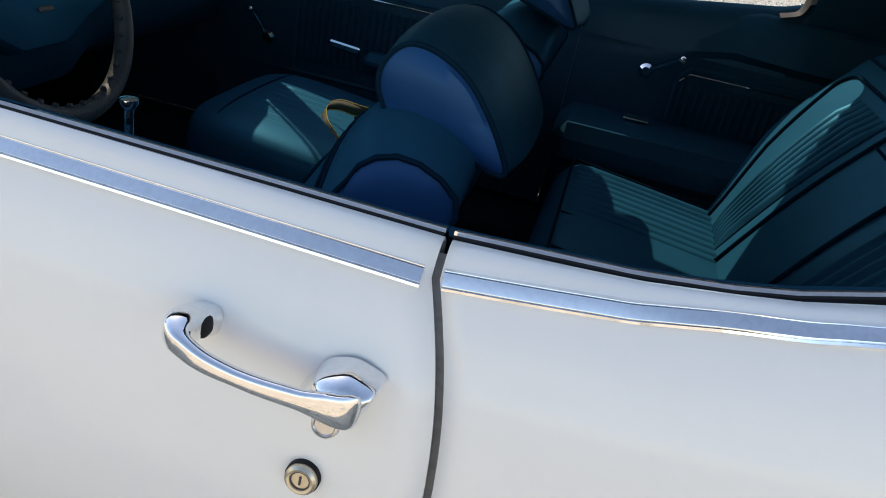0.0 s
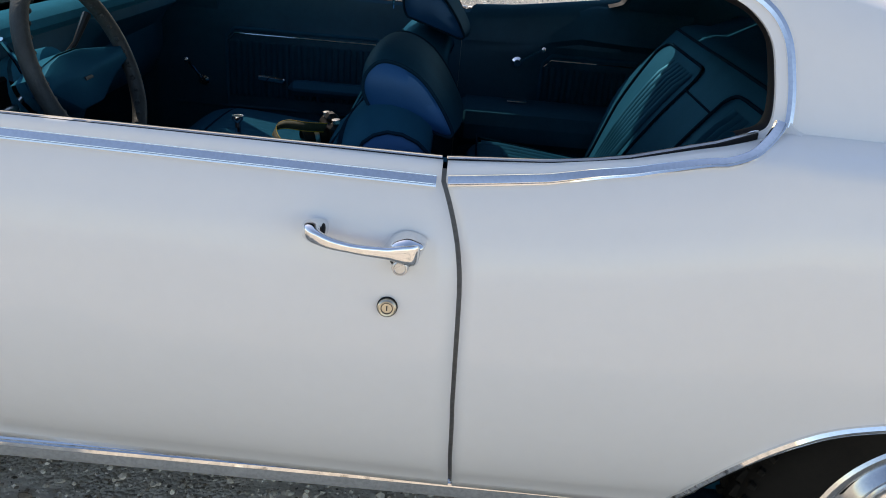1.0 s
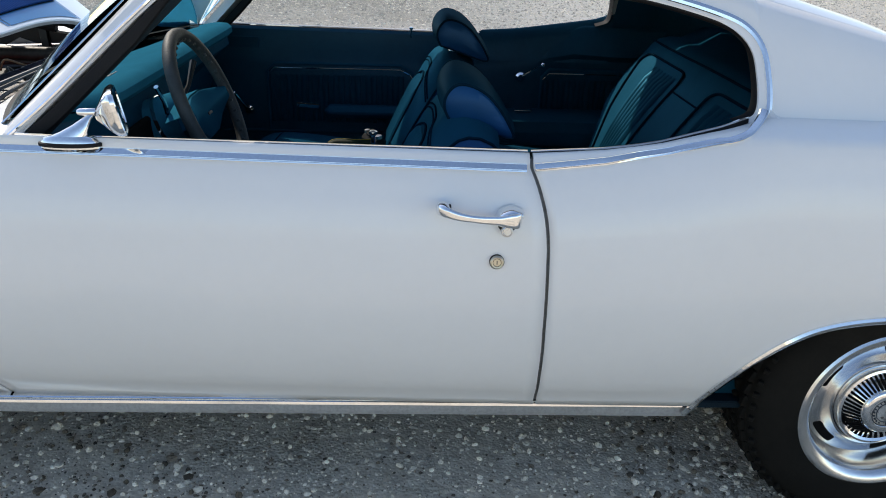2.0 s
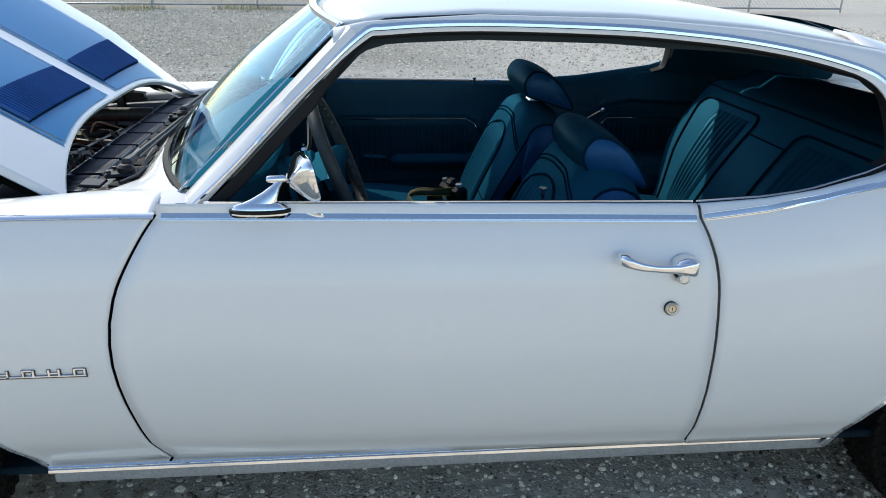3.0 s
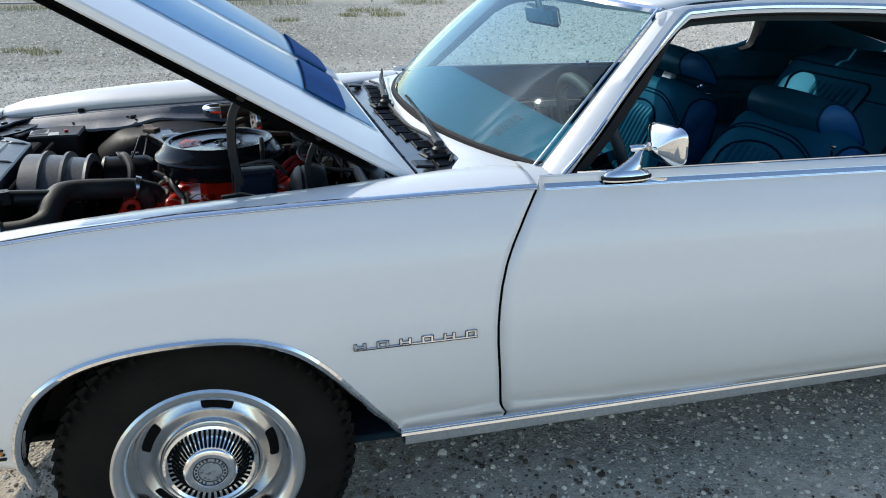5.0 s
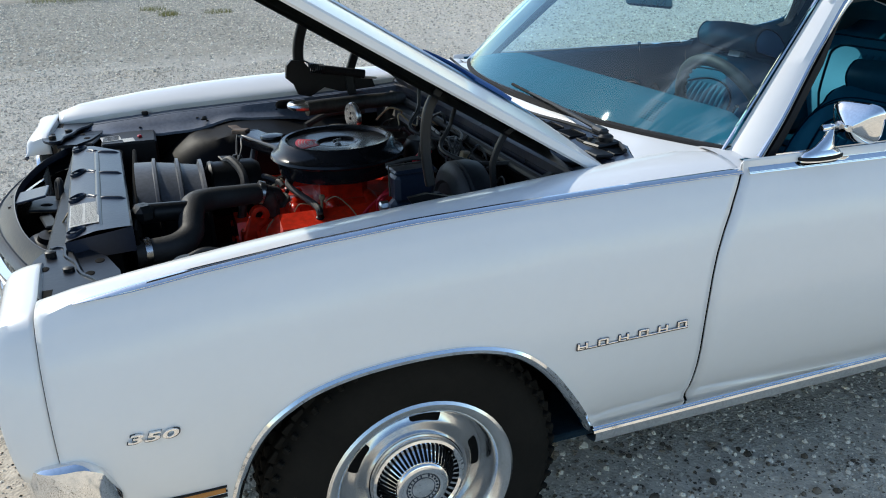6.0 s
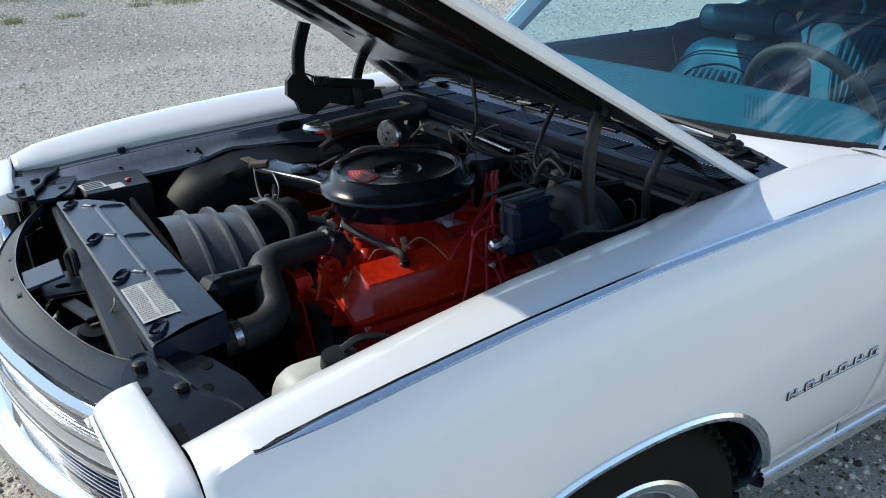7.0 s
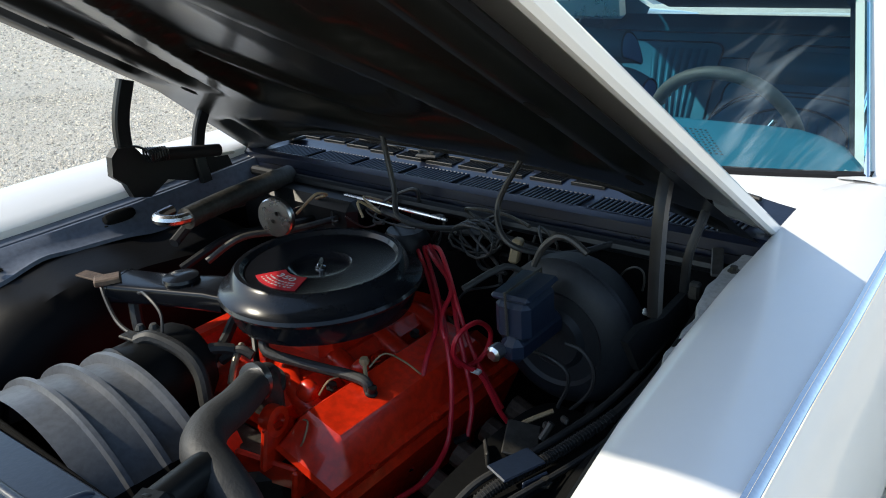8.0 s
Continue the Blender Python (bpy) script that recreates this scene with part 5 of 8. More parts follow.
HEAD = [(1.54, -0.720), (1.45, -0.788), (1.30, -0.836), (1.12, -0.864), (0.957, -0.866), (0.79, -0.836), (0.62, -0.780), (0.50, -0.735), (0.41, -0.70)]
HEADIN = [(1.53, -0.660), (1.43, -0.705), (1.30, -0.757), (1.12, -0.790), (0.957, -0.796), (0.79, -0.776), (0.62, -0.738), (0.50, -0.690), (0.44, -0.634)]
a = spline([Vector((x, y, 0.768)) for y, x in HEAD], 5)
b = spline([Vector((x, y, 0.832)) for y, x in HEADIN], 5)
rows = []
for p, q in zip(a, b):
    rows.append([p + Vector((0.010, 0, -0.020)), p + Vector((-0.001, 0, -0.004)), p + Vector((0.001, 0, 0.001)), p.lerp(q, 0.14) + Vector((0, 0, 0.003)), p.lerp(q, 0.16) + Vector((0, 0, 0.008)), p.lerp(q, 0.26) + Vector((0, 0, 0.010)), p.lerp(q, 0.29) + Vector((0, 0, 0.004)), p.lerp(q, 0.94) + Vector((0, 0, 0.002)), p.lerp(q, 0.97) + Vector((0, 0, 0.005)), q + Vector((0, 0, 0.004)), q + Vector((0.002, 0, -0.016))])
header = part("header_panel", Shape().grid(rows), SLATE, car, "slate-grey front header panel over the grille")
for y, x in ((0.985, -0.805), (0.89, -0.80), (1.10, -0.80)):
    part("header_bolt", Shape().lathe([(0.009, 0), (0.009, 0.010), (0.0, 0.012)], Matrix.Translation((x, y, 0.815)), 8), BLACK, header)
part("latch_tab", Shape().box((0.075, 0.10, 0.006), pose(-0.755, 0.945, 0.832, 0, -10, 0), 0.002), SLATE, header)
# grille: two openings with bright bars, a white-grey divider between
gr = [(1.53, -0.725), (1.45, -0.795), (1.30, -0.846), (1.12, -0.872), (0.957, -0.876), (0.79, -0.850), (0.61, -0.800), (0.48, -0.745), (0.41, -0.70)]
gpts = spline([Vector((x, y, 0)) for y, x in gr], 5)


def band(z0, z1, out, material, name, parent, label=""):
    rows = [[p + Vector((-o, 0, z)) for p in gpts] for o, z in ((out - 0.02, z1), (out, z1 - 0.001), (out + 0.001, (z0 + z1) / 2), (out, z0 + 0.001), (out - 0.02, z0))]
    return part(name, Shape().grid(rows), material, parent, label)


grille = band(0.575, 0.752, -0.035, RALLY, "grille", car, "bright horizontal-bar grille in two tiers")
band(0.748, 0.760, 0.006, CHROME, "grille_moulding", grille)
band(0.700, 0.711, 0.008, CHROME, "grille_moulding", grille)
for i in range(4):
    band(0.714 + i * 0.008, 0.717 + i * 0.008, -0.002, STEEL, "grille_bar", grille)
band(0.662, 0.694, 0.006, GRILLEP, "grille_divider", grille)
band(0.646, 0.657, 0.010, CHROME, "grille_moulding", grille)
for i in range(6):
    band(0.586 + i * 0.010, 0.5895 + i * 0.010, -0.002, STEEL, "grille_bar", grille)
band(0.568, 0.582, 0.010, CHROME, "grille_moulding", grille)

# bumper: swept chrome section that wraps round to the fender
bp = [(-0.575, 0.006), (-0.64, -0.004), (-0.700, 0.016), (-0.738, 0.09), (-0.757, 0.24), (-0.770, 0.385), (-0.786, 0.49), (-0.818, 0.566), (-0.856, 0.65), (-0.902, 0.80), (-0.93, 0.957)]
bp = bp + [(x, 2 * YC - y) for x, y in bp[-2::-1]]
bpts = spline([Vector((x, y, 0)) for x, y in bp], 5)
prof = [(-0.060, 0.562), (-0.040, 0.570), (-0.012, 0.566), (-0.002, 0.558), (0.001, 0.545), (0.001, 0.520), (-0.004, 0.502), (-0.012, 0.494), (-0.018, 0.470), (-0.040, 0.435), (-0.07, 0.41)]
rows = []
for i, p in enumerate(bpts):
    d = (bpts[min(i + 1, len(bpts) - 1)] - bpts[max(i - 1, 0)]).normalized()
    o = Vector((-d.y, d.x, 0))
    lift = table(p.x, [-0.95, -0.745, -0.71, -0.63, -0.60, -0.575], [0, 0, 0.042, 0.045, 0.028, -0.02])
    tuck = table(p.x, [-0.95, -0.61, -0.59, -0.575], [0, 0, 0.006, 0.02])
    rows.append([p + o * (k - tuck) + Vector((0, 0, z + lift * min(1.0, max(0.0, (z - 0.49) / 0.06)))) for k, z in prof])
part("front_bumper", Shape().grid(rows), CHROME, car, "chrome wraparound front bumper")
rows = [[p + Vector((0.13, 0, z)) for p in bpts[12:-12]] for z in (0.56, 0.50, 0.38)]
part("front_valance", Shape().grid(rows), BLACK, car)
rows = [[p + Vector((lerp(0.09, 0.02, k), 0, lerp(0.590, 0.566, k))) for p in bpts[20:-20]] for k in (0, 0.5, 1)]
part("bumper_filler", Shape().grid(rows), RALLY, car)

# ---- engine bay ----
def flange_edge(x):
    return table(x, [-0.66, -0.5, -0.356, -0.2, -0.13, -0.03, 0.1, 0.46], [0.832, 0.822, 0.811, 0.831, 0.845, 0.843, 0.829, 0.84])


for side in (1, -1):
    # inner fender: grooved flange under the fender lip, a sheet sloping in, then the black wheel tub
    rows = []
    for x in np.linspace(-0.64, 0.46, 56):
        yi, zi = fender_in(x)
        ze = flange_edge(x) + 0.003 * math.sin(x * 31)
        ye = 0.352 + 0.006 * math.sin(x * 17)
        za = zi - 0.026
        if side > 0:
            rows.append([(x, yi + 0.004, zi - 0.022), (x, yi + 0.008, zi - 0.034), (x, yi + 0.026, zi - 0.040), (x, yi + 0.030, zi - 0.06)])
            continue
        rows.append([(x, yi + 0.006, zi - 0.012), (x, yi + 0.010, zi - 0.020), (x, yi + 0.036, za), (x, yi + 0.039, za - 0.009), (x, yi + 0.046, za - 0.010), (x, yi + 0.050, za + 0.001), (x, yi + 0.056, za), (x, lerp(yi + 0.056, ye, 0.35), lerp(za, ze, 0.35) - 0.006), (x, lerp(yi + 0.056, ye, 0.8), lerp(za, ze, 0.8) - 0.006), (x, ye, ze), (x, ye + 0.003, ze - 0.008)])
    # the far flange is grey, the near one black
    apron = part("inner_fender", mir(Shape().grid(rows), side), APRON if side < 0 else BLACK, car, "inner fender flange, grey on the far side and black on the near")
    for x, k in () if side > 0 else ((-0.60, 0.3), (-0.57, 0.3), (-0.42, 0.45), (-0.24, 0.35), (-0.215, 0.35), (-0.21, 0.62), (0.02, 0.4)):
        yi, zi = fender_in(x)
        yh, zh = lerp(yi + 0.056, 0.352, k), lerp(zi - 0.026, flange_edge(x), k) - 0.005
        part("flange_hole", mir(Shape().ball((0.010, 0.008, 0.004), pose(x, yh, zh), 10, 6), side), UNDER, apron)
    if side < 0:
        part("flange_bolt", mir(Shape().lathe([(0.011, 0), (0.011, 0.002), (0.007, 0.003), (0.007, 0.009), (0, 0.010)], pose(-0.22, 0.338, 0.846, 30, 0, 0), 6), side), DIRTY, apron)
    yi, zi = fender_in(-0.40)
    if side < 0:
        part("hood_bumper", mir(Shape().box((0.020, 0.016, 0.014), pose(-0.40, yi + 0.024, zi - 0.016), 0.003), side), RUBBER, apron)
    if side < 0:
        part("hinge_slot", mir(Shape().ball((0.075, 0.05, 0.03), pose(0.055, 0.318, 0.872, 30, 0, 0), 14, 8, 0.7), side), UNDER, apron)
    rows = []
    for x in np.linspace(-0.64, 0.46, 44):
        hump = math.exp(-((x - 0.0) / 0.25) ** 2)
        ze = flange_edge(x)
        if side > 0:
            yi, zi = fender_in(x)
            rows.append([(x, yi + 0.028, zi - 0.056), (x, yi + 0.035, zi - 0.09), (x, yi + 0.06, lerp(0.66, 0.78, hump)), (x, yi + 0.13, lerp(0.55, 0.70, hump)), (x, yi + 0.18, lerp(0.42, 0.60, hump)), (x, yi + 0.2, lerp(0.35, 0.5, hump)), (x, yi + 0.21, 0.30)])
            continue
        rows.append([(x, 0.330, ze - 0.012), (x, 0.320, 0.70), (x, 0.320, 0.30)])
    if side < 0:
        part("splash_apron", mir(Shape().grid(rows), side), UNDER, apron)
        rows = []
        for t in np.linspace(radians(12), radians(168), 48):
            row = []
            for y, r in ((0.338, 0.520), (0.356, 0.524), (0.400, 0.521), (0.445, 0.510), (0.485, 0.488), (0.515, 0.452), (0.532, 0.400), (0.538, 0.320), (0.540, 0.16)):
                x = -r * math.cos(t)
                row.append((x, y, min(0.36 + r * math.sin(t), flange_edge(x) - 0.010 - 0.12 * max(0.0, y - 0.36))))
            rows.append(row)
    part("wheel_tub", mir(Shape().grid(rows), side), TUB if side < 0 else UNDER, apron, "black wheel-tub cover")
# firewall
rows = [[(x, y, z) for y in np.linspace(0.26, 2 * YC - 0.26, 20)] for x, z in ((0.445, 0.905), (0.46, 0.89), (0.47, 0.80), (0.455, 0.74), (0.47, 0.55), (0.40, 0.30))]
fire = part("firewall", Shape().grid(rows), UNDER, car)
part("firewall_rail", Shape().tube([(0.425, y, 0.885) for y in np.linspace(0.32, 1.59, 14)], 0.014, 10), BLACK, fire)
part("bay_floor", Shape().box((1.1, 1.2, 0.02), pose(-0.1, YC, 0.29)), UNDER, car)
part("frame_rail", Shape().box((1.1, 0.07, 0.10), pose(-0.1, 0.52, 0.38), 0.01), UNDER, car)
part("frame_rail", Shape().box((1.1, 0.07, 0.10), pose(-0.1, 1.39, 0.38), 0.01), UNDER, car)

# core support and radiator
sup = Shape()
sup.box((0.07, 0.22, 0.012), pose(-0.640, 0.345, 0.832, 0, 0, 12), 0.004)
sup.box((0.07, 0.22, 0.012), pose(-0.640, 1.569, 0.832, 0, 0, -12), 0.004)
sup.box((0.05, 1.30, 0.035), pose(-0.665, YC, 0.808), 0.006)
sup.box((0.015, 1.30, 0.42), pose(-0.655, YC, 0.57), 0.004)
support = part("core_support", sup, BLACK, car, "black radiator core support")
PLATE_A = spline([Vector((x, y, 0)) for x, y in ((-0.700, 0.20), (-0.702, 0.40), (-0.672, 0.474), (-0.645, 0.470), (-0.640, 0.42), (-0.618, 0.37), (-0.604, 0.31), (-0.575, 0.262), (-0.56, 0.20))], 4)
PLATE_B = [(-0.66, 0.20), (-0.655, 0.475), (-0.60, 0.480), (-0.562, 0.42), (-0.535, 0.33), (-0.525, 0.20)]
for side in (1, -1):
    a = Shape().prism([(p.x, p.y) for p in PLATE_A], 0.832, 0.840).tube([(p.x, p.y, 0.839) for p in PLATE_A[8:-2]], 0.005, 6)
    part("support_corner", mir(a, side), BLACKSHEET, support)
    part("support_corner", mir(Shape().prism(PLATE_B, 0.818, 0.828), side), BLACKSHEET, support)
    for x, y in ((-0.628, 0.335), (-0.668, 0.43)):
        part("support_bolt", mir(Shape().lathe([(0.019, 0), (0.019, 0.005), (0.011, 0.007), (0.011, 0.019), (0.006, 0.021), (0, 0.021)], Matrix.Translation((x, y, 0.832 if x < -0.63 else 0.828)), 8), side), BLACK, support)
    for x, y in ((-0.675, 0.36), (-0.592, 0.335), (-0.575, 0.40)):
        part("support_hole", mir(Shape().ball((0.020, 0.026, 0.003), pose(x, y, 0.8405 if x < -0.62 else 0.8285)), side), UNDER, support)
rad = part("radiator", Shape().box((0.07, 0.86, 0.42), pose(-0.575, 0.94, 0.62), 0.006), UNDER, car, "black radiator under a ribbed slate cover")
Y0, Y1 = 0.475, 1.30
XF, XB, ZC = -0.641, -0.505, 0.846


def cover_pt(x, y, h=0.0):
    k = (y - Y0) / (Y1 - Y0)
    return Vector((x - 0.036 * k, y, ZC + 0.012 * (1 - k) + 0.012 * k + 0.006 * math.sin(math.pi * (x - XF) / (XB - XF)) + h))


def cover_end(x, far):
    k = (x - XF) / (XB - XF)
    return lerp(1.345, 1.225, k) if far else lerp(0.458, 0.512, k)


rows = [[cover_pt(x, lerp(cover_end(x, False), cover_end(x, True), k), h) for k in np.linspace(0, 1, 40)] for x, h in ((XF, -0.045), (XF, -0.004), (XF + 0.004, 0), (-0.62, 0.0), (-0.58, 0.002), (-0.54, 0.0), (XB - 0.004, 0), (XB, -0.004), (XB, -0.06))]
cover = part("radiator_cover", Shape().grid(rows), SLATE, rad, "slate-grey ribbed radiator cover")
for far in (False, True):
    yf, yb = cover_end(XF, far), cover_end(XB, far)
    part("cover_end", Shape().add([cover_pt(XF, yf, -0.045), cover_pt(XF, yf, -0.002), cover_pt(XB, yb, -0.002), cover_pt(XB, yb, -0.06)], [(0, 1, 2, 3)]), SLATE, rad)


def rib(x0, y0, x1, y1, r=0.007, name="cover_rib"):
    a_, b_ = cover_pt(x0, y0, 0.0), cover_pt(x1, y1, 0.0)
    rows_ = []
    d = (b_ - a_).normalized()
    o = d.cross(Vector((0, 0, 1))).normalized()
    for k in np.linspace(0, 1, 8):
        p = cover_pt(lerp(x0, x1, k), lerp(y0, y1, k), 0)
        e = min(1, 6 * min(k, 1 - k) + 0.05)
        rows_.append([p + o * r * math.cos(t) + Vector((0, 0, 1)) * r * 0.8 * e * math.sin(t) for t in np.linspace(0, math.pi, 7)])
    part(name, Shape().grid(rows_), SLATE, rad)


rib(-0.572, 0.50, -0.572, 1.27)
for y in (0.735, 0.975, 1.215):
    rib(-0.572, y, XB - 0.006, y - 0.012)
    rib(XF + 0.045, y + 0.035, -0.572, y + 0.004, 0.008)
for y in (0.500, 0.758, 0.998, 1.276):
    c = cover_pt(XF + 0.022, y)
    m = Matrix.Translation(c) @ pose(0, 0, 0, 0, 0, 62)
    rows = []
    for r, h in ((1.0, -0.001), (1.0, 0.005), (0.90, 0.0075), (0.80, 0.005), (0.76, 0.0008), (0.0, 0.0008)):
        rows.append([m @ Vector((0.030 * r * math.copysign(abs(math.cos(t)) ** 0.7, math.cos(t)), (0.0125 * r if r > 0 else 0) * math.copysign(abs(math.sin(t)) ** 0.8, math.sin(t)), h)) for t in (2 * math.pi * k / 24 for k in range(24))])
    part("cover_boss", Shape().grid(rows, loop_u=True), SLATE, rad)
    part("cover_bolt", Shape().lathe([(0.006, 0.0), (0.006, 0.005), (0, 0.006)], m @ pose(-0.012, 0, 0.001), 6), BLACK, rad)
# paper label on the cover
rows = [[cover_pt(x, y, 0.004) for y in (0.535, 0.59, 0.645, 0.698)] for x in (-0.634, -0.605, -0.572)]
part("paper_label", Shape().grid(rows), PAPER, rad, "aged white paper label with fine print")
s = Shape()
random.seed(8)
for i in range(19):
    y = 0.691 - i * 0.0081
    for x0, x1 in ((-0.631, -0.605), (-0.601, -0.575)):
        x = x0
        while x < x1 - 0.002:
            ln = min(random.uniform(0.002, 0.006), x1 - x)
            s.add([cover_pt(x, y, 0.0052), cover_pt(x + ln, y, 0.0052), cover_pt(x + ln, y - 0.0026, 0.0052), cover_pt(x, y - 0.0026, 0.0052)], [(0, 1, 2, 3)])
            x += ln + 0.0012
tagged(part("label_print", s, INK, rad), kind="stuff")
part("radiator_cap", Shape().box((0.05, 0.06, 0.045), pose(-0.485, 0.668, 0.832, 0, 0, 20), 0.014), BLACK, rad)
part("radiator_neck", Shape().tube([(-0.49, 0.668, 0.832), (-0.375, 0.705, 0.815)], 0.024, 14), BLACK, rad)

# battery in the far corner
bat = part("battery", Shape().box((0.17, 0.20, 0.18), pose(-0.52, 1.53, 0.745), 0.006), BLACK, car, "black battery with printed labels")
part("battery_label", Shape().box((0.06, 0.07, 0.002), pose(-0.575, 1.50, 0.836, 0, 0, 8), 0.0005), PAPER, bat)
part("battery_label", Shape().box((0.035, 0.05, 0.002), pose(-0.52, 1.46, 0.836, 0, 0, 8), 0.0005), PAPER, bat)
s = Shape()
for i in range(4):
    s.box((0.048, 0.006, 0.002), pose(-0.575, 1.475 + i * 0.016, 0.8375, 0, 0, 8), 0.0003)
part("battery_print", s, BADGE, bat)
part("battery_terminal", Shape().box((0.014, 0.016, 0.008), pose(-0.485, 1.49, 0.839, 0, 0, 20), 0.003), REDWIRE, bat)

# fan shroud: ringed tunnel behind the radiator
FAN = Matrix.Translation((0, 0.985, 0.615)) @ pose(0, 0, 0, 0, 90, 0)
SHROUD_PROF = [(0.255, -0.50), (0.253, -0.455), (0.262, -0.452), (0.262, -0.445), (0.250, -0.442), (0.243, -0.395), (0.256, -0.392), (0.256, -0.384), (0.240, -0.380), (0.232, -0.335), (0.246, -0.330), (0.247, -0.322), (0.224, -0.320), (0.222, -0.36)]
rows = [[FAN @ Vector((r * math.cos(t), r * math.sin(t), h)) for t in np.linspace(math.pi - 1.15, math.pi + 0.85, 40)] for r, h in SHROUD_PROF]
shroud = part("fan_shroud", Shape().grid(rows), SHROUD, car, "dusty grey ringed fan shroud")
# the ring's lower arc is coloured black for the shade it lies in
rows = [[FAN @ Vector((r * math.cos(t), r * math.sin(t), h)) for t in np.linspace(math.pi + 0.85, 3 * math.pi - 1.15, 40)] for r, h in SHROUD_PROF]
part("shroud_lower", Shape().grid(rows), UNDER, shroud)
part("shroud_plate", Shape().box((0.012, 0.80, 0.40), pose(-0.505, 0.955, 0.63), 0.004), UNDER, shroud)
s = Shape()
for i in range(5):
    s.box((0.006, 0.05, 0.19), Matrix.Translation((-0.36, 0.985, 0.615)) @ Matrix.Rotation(2 * math.pi * i / 5, 4, "X") @ pose(0, 0, 0.115, 0, 0, 30), 0.002)
part("fan_blade", s, BLACK, shroud)

# horn and latch between grille and radiator
latch = part("hood_latch", Shape().box((0.10, 0.13, 0.008), pose(-0.715, 0.95, 0.800, 0, 6, 0), 0.003), BLACK, car, "black hood latch plate")
part("latch_hook", Shape().tube([(-0.70, 0.98, 0.80), (-0.70, 1.01, 0.835), (-0.69, 0.985, 0.85), (-0.69, 0.955, 0.81)], 0.008, 8, smooth=5), RUBBER, latch)
part("latch_hole", Shape().ball((0.030, 0.026, 0.004), pose(-0.725, 0.93, 0.805, 0, 6, 0)), UNDER, latch)
for y in (0.905, 1.005):
    part("latch_bolt", Shape().lathe([(0.010, 0), (0.010, 0.010), (0, 0.011)], Matrix.Translation((-0.68, y, 0.80)), 6), BLACK, latch)
part("latch_brace", Shape().box((0.02, 0.05, 0.22), pose(-0.735, 0.95, 0.69), 0.004), BLACK, latch)
horn = part("horn", Shape().lathe([(0.0, -0.02), (0.045, -0.018), (0.052, 0.0), (0.050, 0.012), (0.03, 0.018), (0.026, 0.03), (0.0, 0.032)], Matrix.Translation((-0.705, 0.72, 0.765)) @ pose(0, 0, 0, 10, 8, 0), 24), BLACK, car, "black horn on a bracket")
part("horn_bracket", Shape().box((0.03, 0.15, 0.008), pose(-0.71, 0.80, 0.80, -6, 0, 12), 0.003), BLACK, horn)
part("horn_wire", Shape().tube([(-0.705, 0.72, 0.80), (-0.68, 0.705, 0.81), (-0.66, 0.70, 0.835), (-0.655, 0.72, 0.84)], 0.0022, 6, smooth=5), TANWIRE, horn)
s = Shape()
for i in range(6):
    s.box((0.004, 0.004, 0.11), pose(-0.765, 1.28 + i * 0.022, 0.74), 0.001)
    s.box((0.004, 0.13, 0.004), pose(-0.765, 1.335, 0.69 + i * 0.020), 0.001)
part("bird_screen", s, PAPER, grille, "pale mesh screen behind the grille")

# ---- engine ----
blk = Shape()
blk.box((0.56, 0.30, 0.30), pose(0.08, 0.957, 0.50), 0.03)
engine = part("engine_block", blk, ORANGE, car, "orange-red painted V8 engine block")
for sg in (1, -1):
    part("cylinder_head", Shape().box((0.50, 0.13, 0.16), pose(0.07, 0.957 - sg * 0.205, 0.59, 0, 0, 0) @ pose(0, 0, 0, sg * 24, 0, 0), 0.012), ORANGE, engine)
part("intake_manifold", Shape().box((0.50, 0.22, 0.07), pose(0.08, 0.957, 0.70), 0.02).box((0.14, 0.16, 0.10), pose(0.06, 0.957, 0.75), 0.02), ORANGE, engine)
# pump coloured dark in place of orange, for the shade at the engine front
s = Shape().box((0.10, 0.30, 0.22), pose(-0.20, 0.93, 0.57), 0.03)
s.lathe([(0.05, 0), (0.05, 0.05), (0.03, 0.06), (0, 0.06)], Matrix.Translation((-0.25, 0.95, 0.57)) @ pose(0, 0, 0, 0, -90, 0), 20)
part("water_pump", s, DIRTY, engine, "water pump in dark metal for the shade at the engine front")
s = Shape().box((0.045, 0.05, 0.05), pose(-0.16, 0.86, 0.735), 0.012).tube([(-0.16, 0.86, 0.74), (-0.165, 0.855, 0.775), (-0.20, 0.852, 0.785)], 0.026, 14)
part("thermostat_housing", s, DIRTY, engine, "bare metal thermostat housing")
